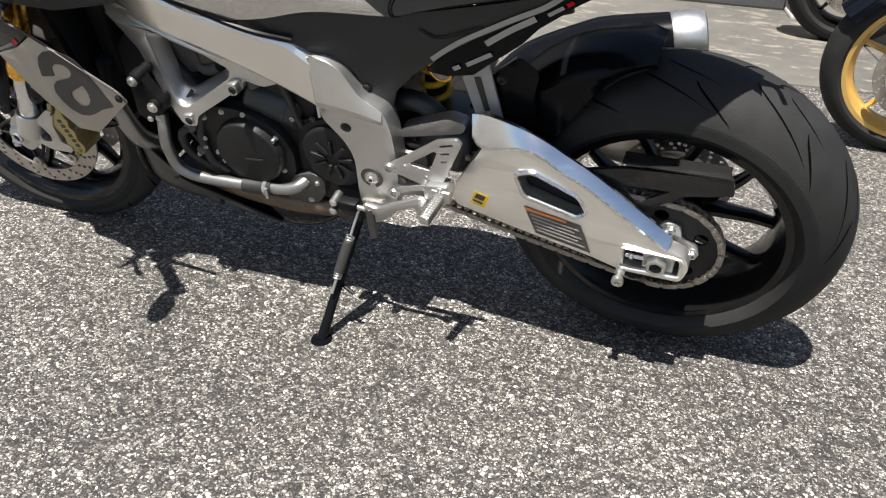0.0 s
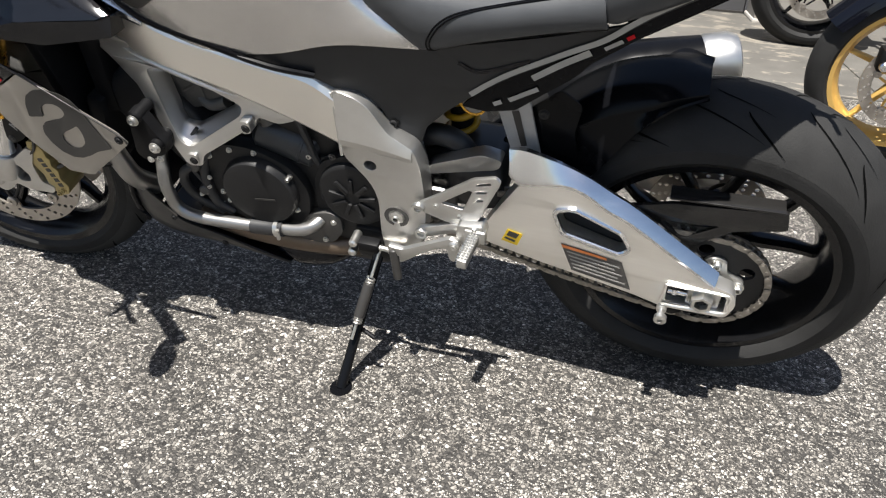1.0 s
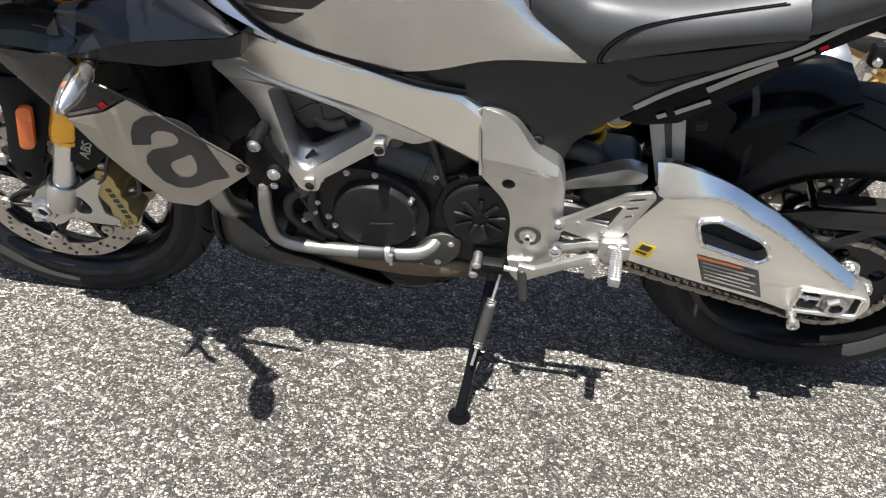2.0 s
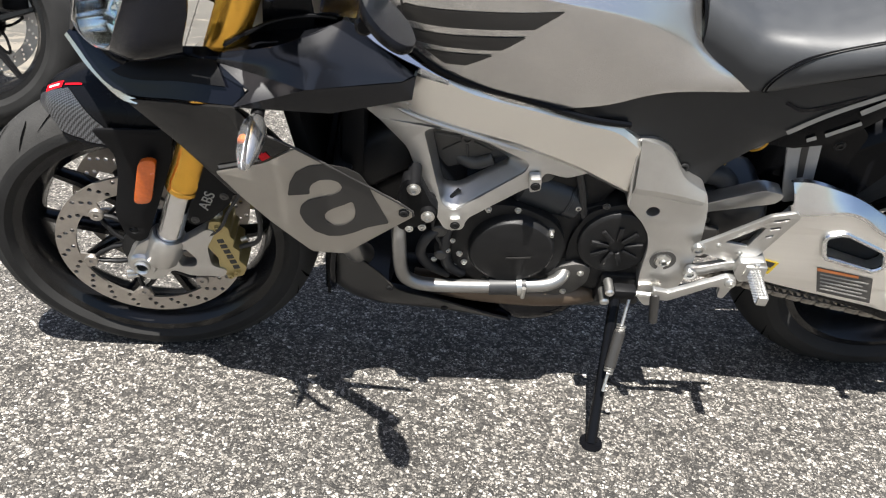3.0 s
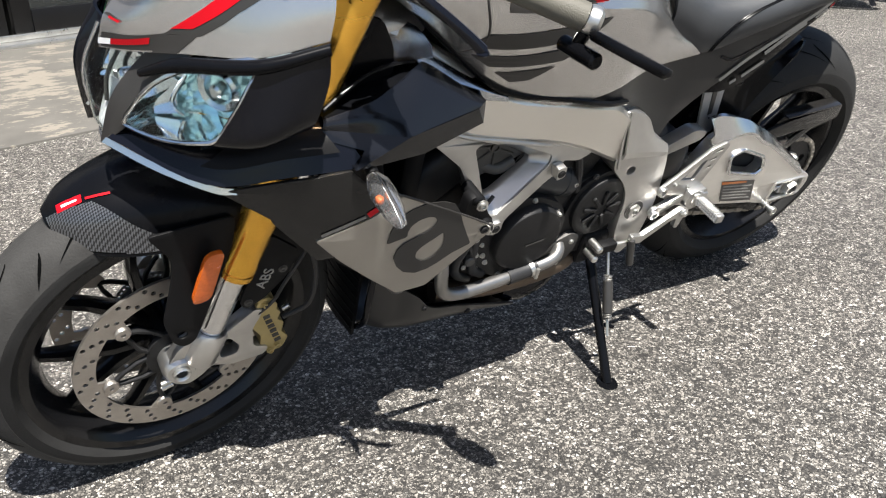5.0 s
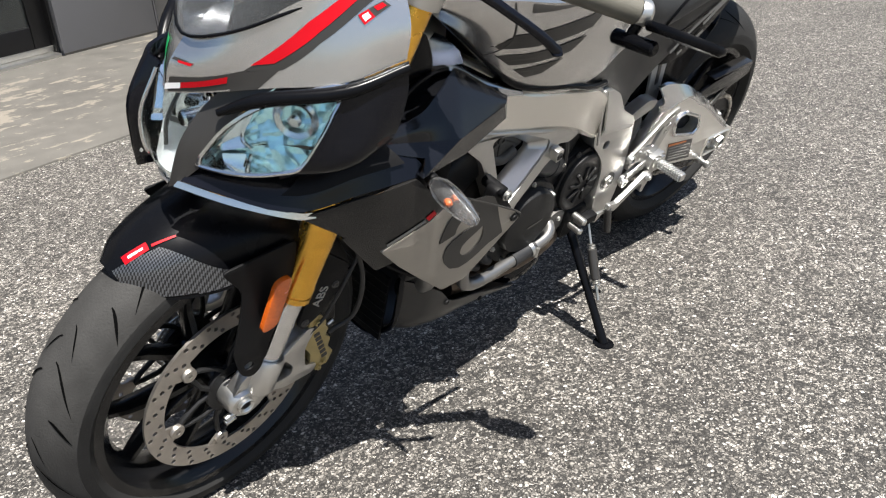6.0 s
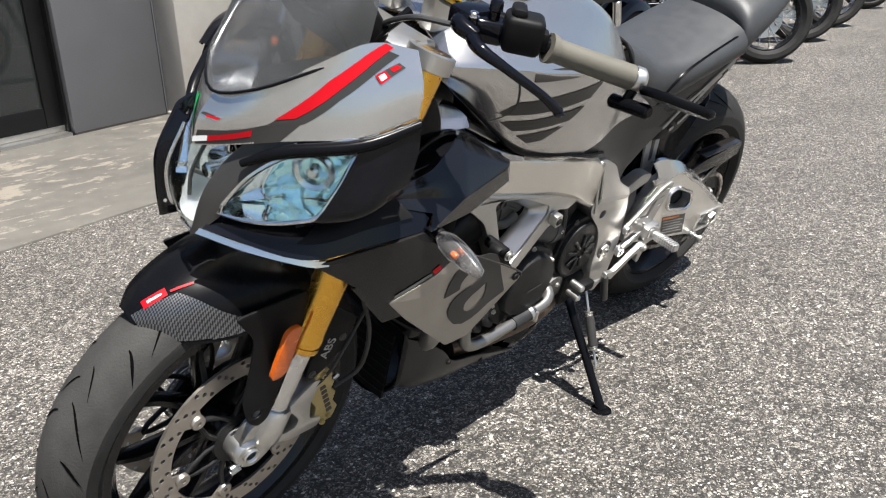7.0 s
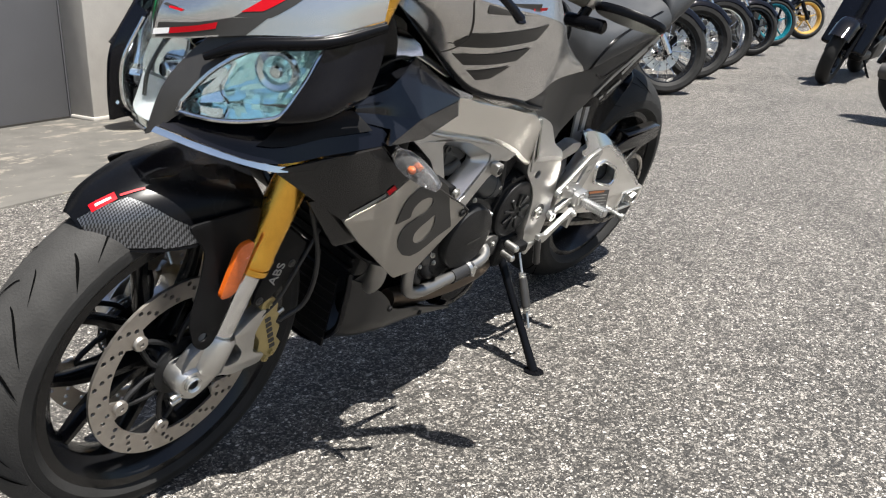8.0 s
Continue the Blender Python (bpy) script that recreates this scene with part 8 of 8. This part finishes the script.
    for s in (-1, 1):
        part("swingarm", rod((0.95, s * 0.10, R + 0.02), (base, s * 0.11, R), 0.024, 12, 0.004), BLACK_SATIN, b)
        part("rear_shock", rod((1.22, s * 0.12, R + 0.02), (1.14, s * 0.11, R + 0.36), 0.024, 12, 0.004), CHROME, b)
    part("exhaust", tube([(0.58, 0.12, 0.42), (0.46, 0.14, 0.25), (0.62, 0.15, 0.14), (1.0, 0.15, 0.16), (1.5, 0.17, 0.24)], [0.02, 0.02, 0.022, 0.035, 0.045], 14), CHROME, b)
    rows = [[(base + math.cos(radians(a)) * (R + 0.04 - dr), lat, R + math.sin(radians(a)) * (R + 0.04 - dr)) for lat, dr in ((-0.09, 0.06), (-0.06, 0.01), (0, 0), (0.06, 0.01), (0.09, 0.06))] for a in (130, 100, 70, 45, 25)]
    part("rear_mudguard", sheet(rows, 4, 3, 0.003), body, b)
    part("tail_light", brick(base + 0.20, base + 0.26, -0.04, 0.04, R + 0.34, R + 0.40, 0.01), RED, b)
    z0 = math.tan(radians(lean)) * 0.27
    part("side_stand", tube([(0.80, -0.12, 0.17), (0.84, -0.2, 0.12 + z0 * 0.3), (0.87, -0.27, z0)], 0.011, 10), BLACK_SATIN, b)
    return b


def stand_at(x, y, heading):
    """Pose of a parked bike whose front wheel stands at x, y and whose nose points along heading (degrees from -x, clockwise seen from above)."""
    return pose(x, y, 0, 0, 0, heading)


# behind the motorcycle
parked_bike(stand_at(0.612, 1.70, 4), "black motorcycle with gold painted wheels, parked behind", GOLD_RIM, fork=CHROME, lean=8, R=0.30, w=0.06, group="parked motorcycles")
parked_bike(stand_at(0.50, 3.18, 4), "black motorcycle parked on the concrete beside the shop wall", RIM_BLACK, lean=6, R=0.31, w=0.075, group="parked motorcycles")
parked_bike(stand_at(-2.30, 1.22, 182), "black motorcycle parked in front, its nose towards us", RIM_BLACK, lean=8, R=0.315, w=0.085, fork=BLACK_SATIN, group="parked motorcycles")
parked_bike(stand_at(-2.72, 2.62, 182), "black motorcycle parked on the concrete by the shop door", RIM_BLACK, lean=8, R=0.32, w=0.09, fork=BLACK_SATIN, group="parked motorcycles")
# the row beyond
for x, y, rim, wire, text, Rr in ((4.05, 1.86, RIM_BLACK, True, "dark cruiser with wire wheels and a pale disc, parked", 0.33),
                                  (5.25, 2.14, RIM_BLACK, True, "dark cruiser with a black front rim, parked in a row", 0.33),
                                  (6.34, 2.37, CHROME_RIM, True, "dark cruiser with chromed wire wheels, parked in a row", 0.34),
                                  (8.15, 2.72, RIM_BLACK, False, "black motorcycle with cast wheels, parked in a row", 0.31),
                                  (9.96, 3.11, TEAL, False, "dark motorcycle with teal wheels, parked in a row", 0.32),
                                  (11.9, 3.30, GOLD_RIM, False, "dark motorcycle with gold wheels, parked in a row", 0.32)):
    parked_bike(stand_at(x, y, 180 - 44), text, rim, wire, lean=7, R=Rr, w=0.07, fork=CHROME if wire else BLACK_SATIN, group="parked motorcycles")


def scooter(m, label):
    """A parked scooter seen from behind."""
    b = thing("parked_scooter", m, label, "scooter")
    wheel(b, "rear_wheel", (0, 0, 0.29), 0.29, 0.07, 0.18, 0.055, RIM_BLACK, 5, 0.0, 0.2, "", tread=False)
    wheel(b, "front_wheel", (-1.35, 0, 0.29), 0.29, 0.06, 0.19, 0.045, RIM_BLACK, 5, 0.0, 0.2, "", tread=False)
    tg = [arch(0.22, (0, 0.06, 0.62), (0, 0.09, 0.66), (0, 0.07, 0.70), (0, 0, 0.71)), arch(-0.15, (0, 0.14, 0.46), (0, 0.19, 0.60), (0, 0.15, 0.74), (0, 0, 0.76)), arch(-0.62, (0, 0.16, 0.36), (0, 0.21, 0.52), (0, 0.16, 0.72), (0, 0, 0.74))]
    part("tail_panel", sheet(tg, 5, 4, 0.005), PALE_BODY, b, "silver grey tail panel")
    rows = [[(math.cos(radians(a)) * (0.33 - dr), lat, 0.29 + math.sin(radians(a)) * (0.33 - dr)) for lat, dr in ((-0.09, 0.06), (-0.06, 0.01), (0, 0), (0.06, 0.01), (0.09, 0.06))] for a in (150, 110, 70, 40, 15)]
    part("rear_mudguard", sheet(rows, 4, 3, 0.003), BLACK_SATIN, b)
    part("front_mudguard", moved(sheet(rows, 4, 3, 0.003), Matrix.Translation((-1.35, 0, 0))), BLACK_GLOSS, b)
    for s in (-1, 1):
        part("fork_leg", rod((-1.36, s * 0.085, 0.27), (-1.24, s * 0.085, 0.58), 0.02, 12, 0.004), BLACK_SATIN, b)
    sg = [arch(0.16, (0, 0.09, 0.70), (0, 0.11, 0.74), (0, 0.08, 0.80), (0, 0, 0.81)), arch(-0.3, (0, 0.13, 0.74), (0, 0.15, 0.78), (0, 0.11, 0.83), (0, 0, 0.84)), arch(-0.72, (0, 0.10, 0.72), (0, 0.12, 0.76), (0, 0.08, 0.79), (0, 0, 0.79))]
    part("seat", sheet(sg, 4, 4, 0.005), VINYL, b)
    part("engine", brick(-0.45, 0.08, -0.16, 0.10, 0.20, 0.42, 0.05, 3), ENGINE_BLACK, b)
    part("muffler", tube([(-0.45, 0.13, 0.24), (-0.1, 0.16, 0.27), (0.2, 0.17, 0.32)], [0.035, 0.055, 0.05], 16), ENGINE_GREY, b)
    part("floorboard", brick(-1.05, -0.60, -0.17, 0.17, 0.24, 0.32, 0.03, 3), BLACK_MATTE, b)
    part("front_shield", moved(brick(-0.03, 0.03, -0.2, 0.2, -0.3, 0.3, 0.025, 3), pose(-1.12, 0, 0.60, 0, 18, 0)), BLACK_GLOSS, b)
    part("steering_column", rod((-1.33, 0, 0.35), (-1.08, 0, 0.98), 0.03, 14), BLACK_SATIN, b)
    part("handlebar", tube([(-0.95, -0.33, 1.0), (-1.06, -0.15, 1.02), (-1.08, 0, 0.98), (-1.06, 0.15, 1.02), (-0.95, 0.33, 1.0)], 0.014, 10), BLACK_SATIN, b)
    part("tail_light", brick(0.18, 0.25, -0.07, 0.07, 0.62, 0.68, 0.015), RED, b)
    part("side_stand", tube([(-0.55, -0.12, 0.22), (-0.52, -0.2, 0.11), (-0.5, -0.26, 0.035)], 0.011, 10), BLACK_SATIN, b)
    return b


scooter(pose(5.92 + 1.35 * math.cos(radians(4)), 1.23 + 1.35 * math.sin(radians(4)), 0, 0, 0, 4) @ pose(0, 0, 0, 18), "black and silver scooter leaning on its side stand")
# stand-in out of view, placed only for the shadow it throws at the right
scooter(pose(3.93, 0.06, 0, 0, 0, 75) @ pose(0, 0, 0, 8), "silver scooter out of view, added to cast a shadow into the lot")
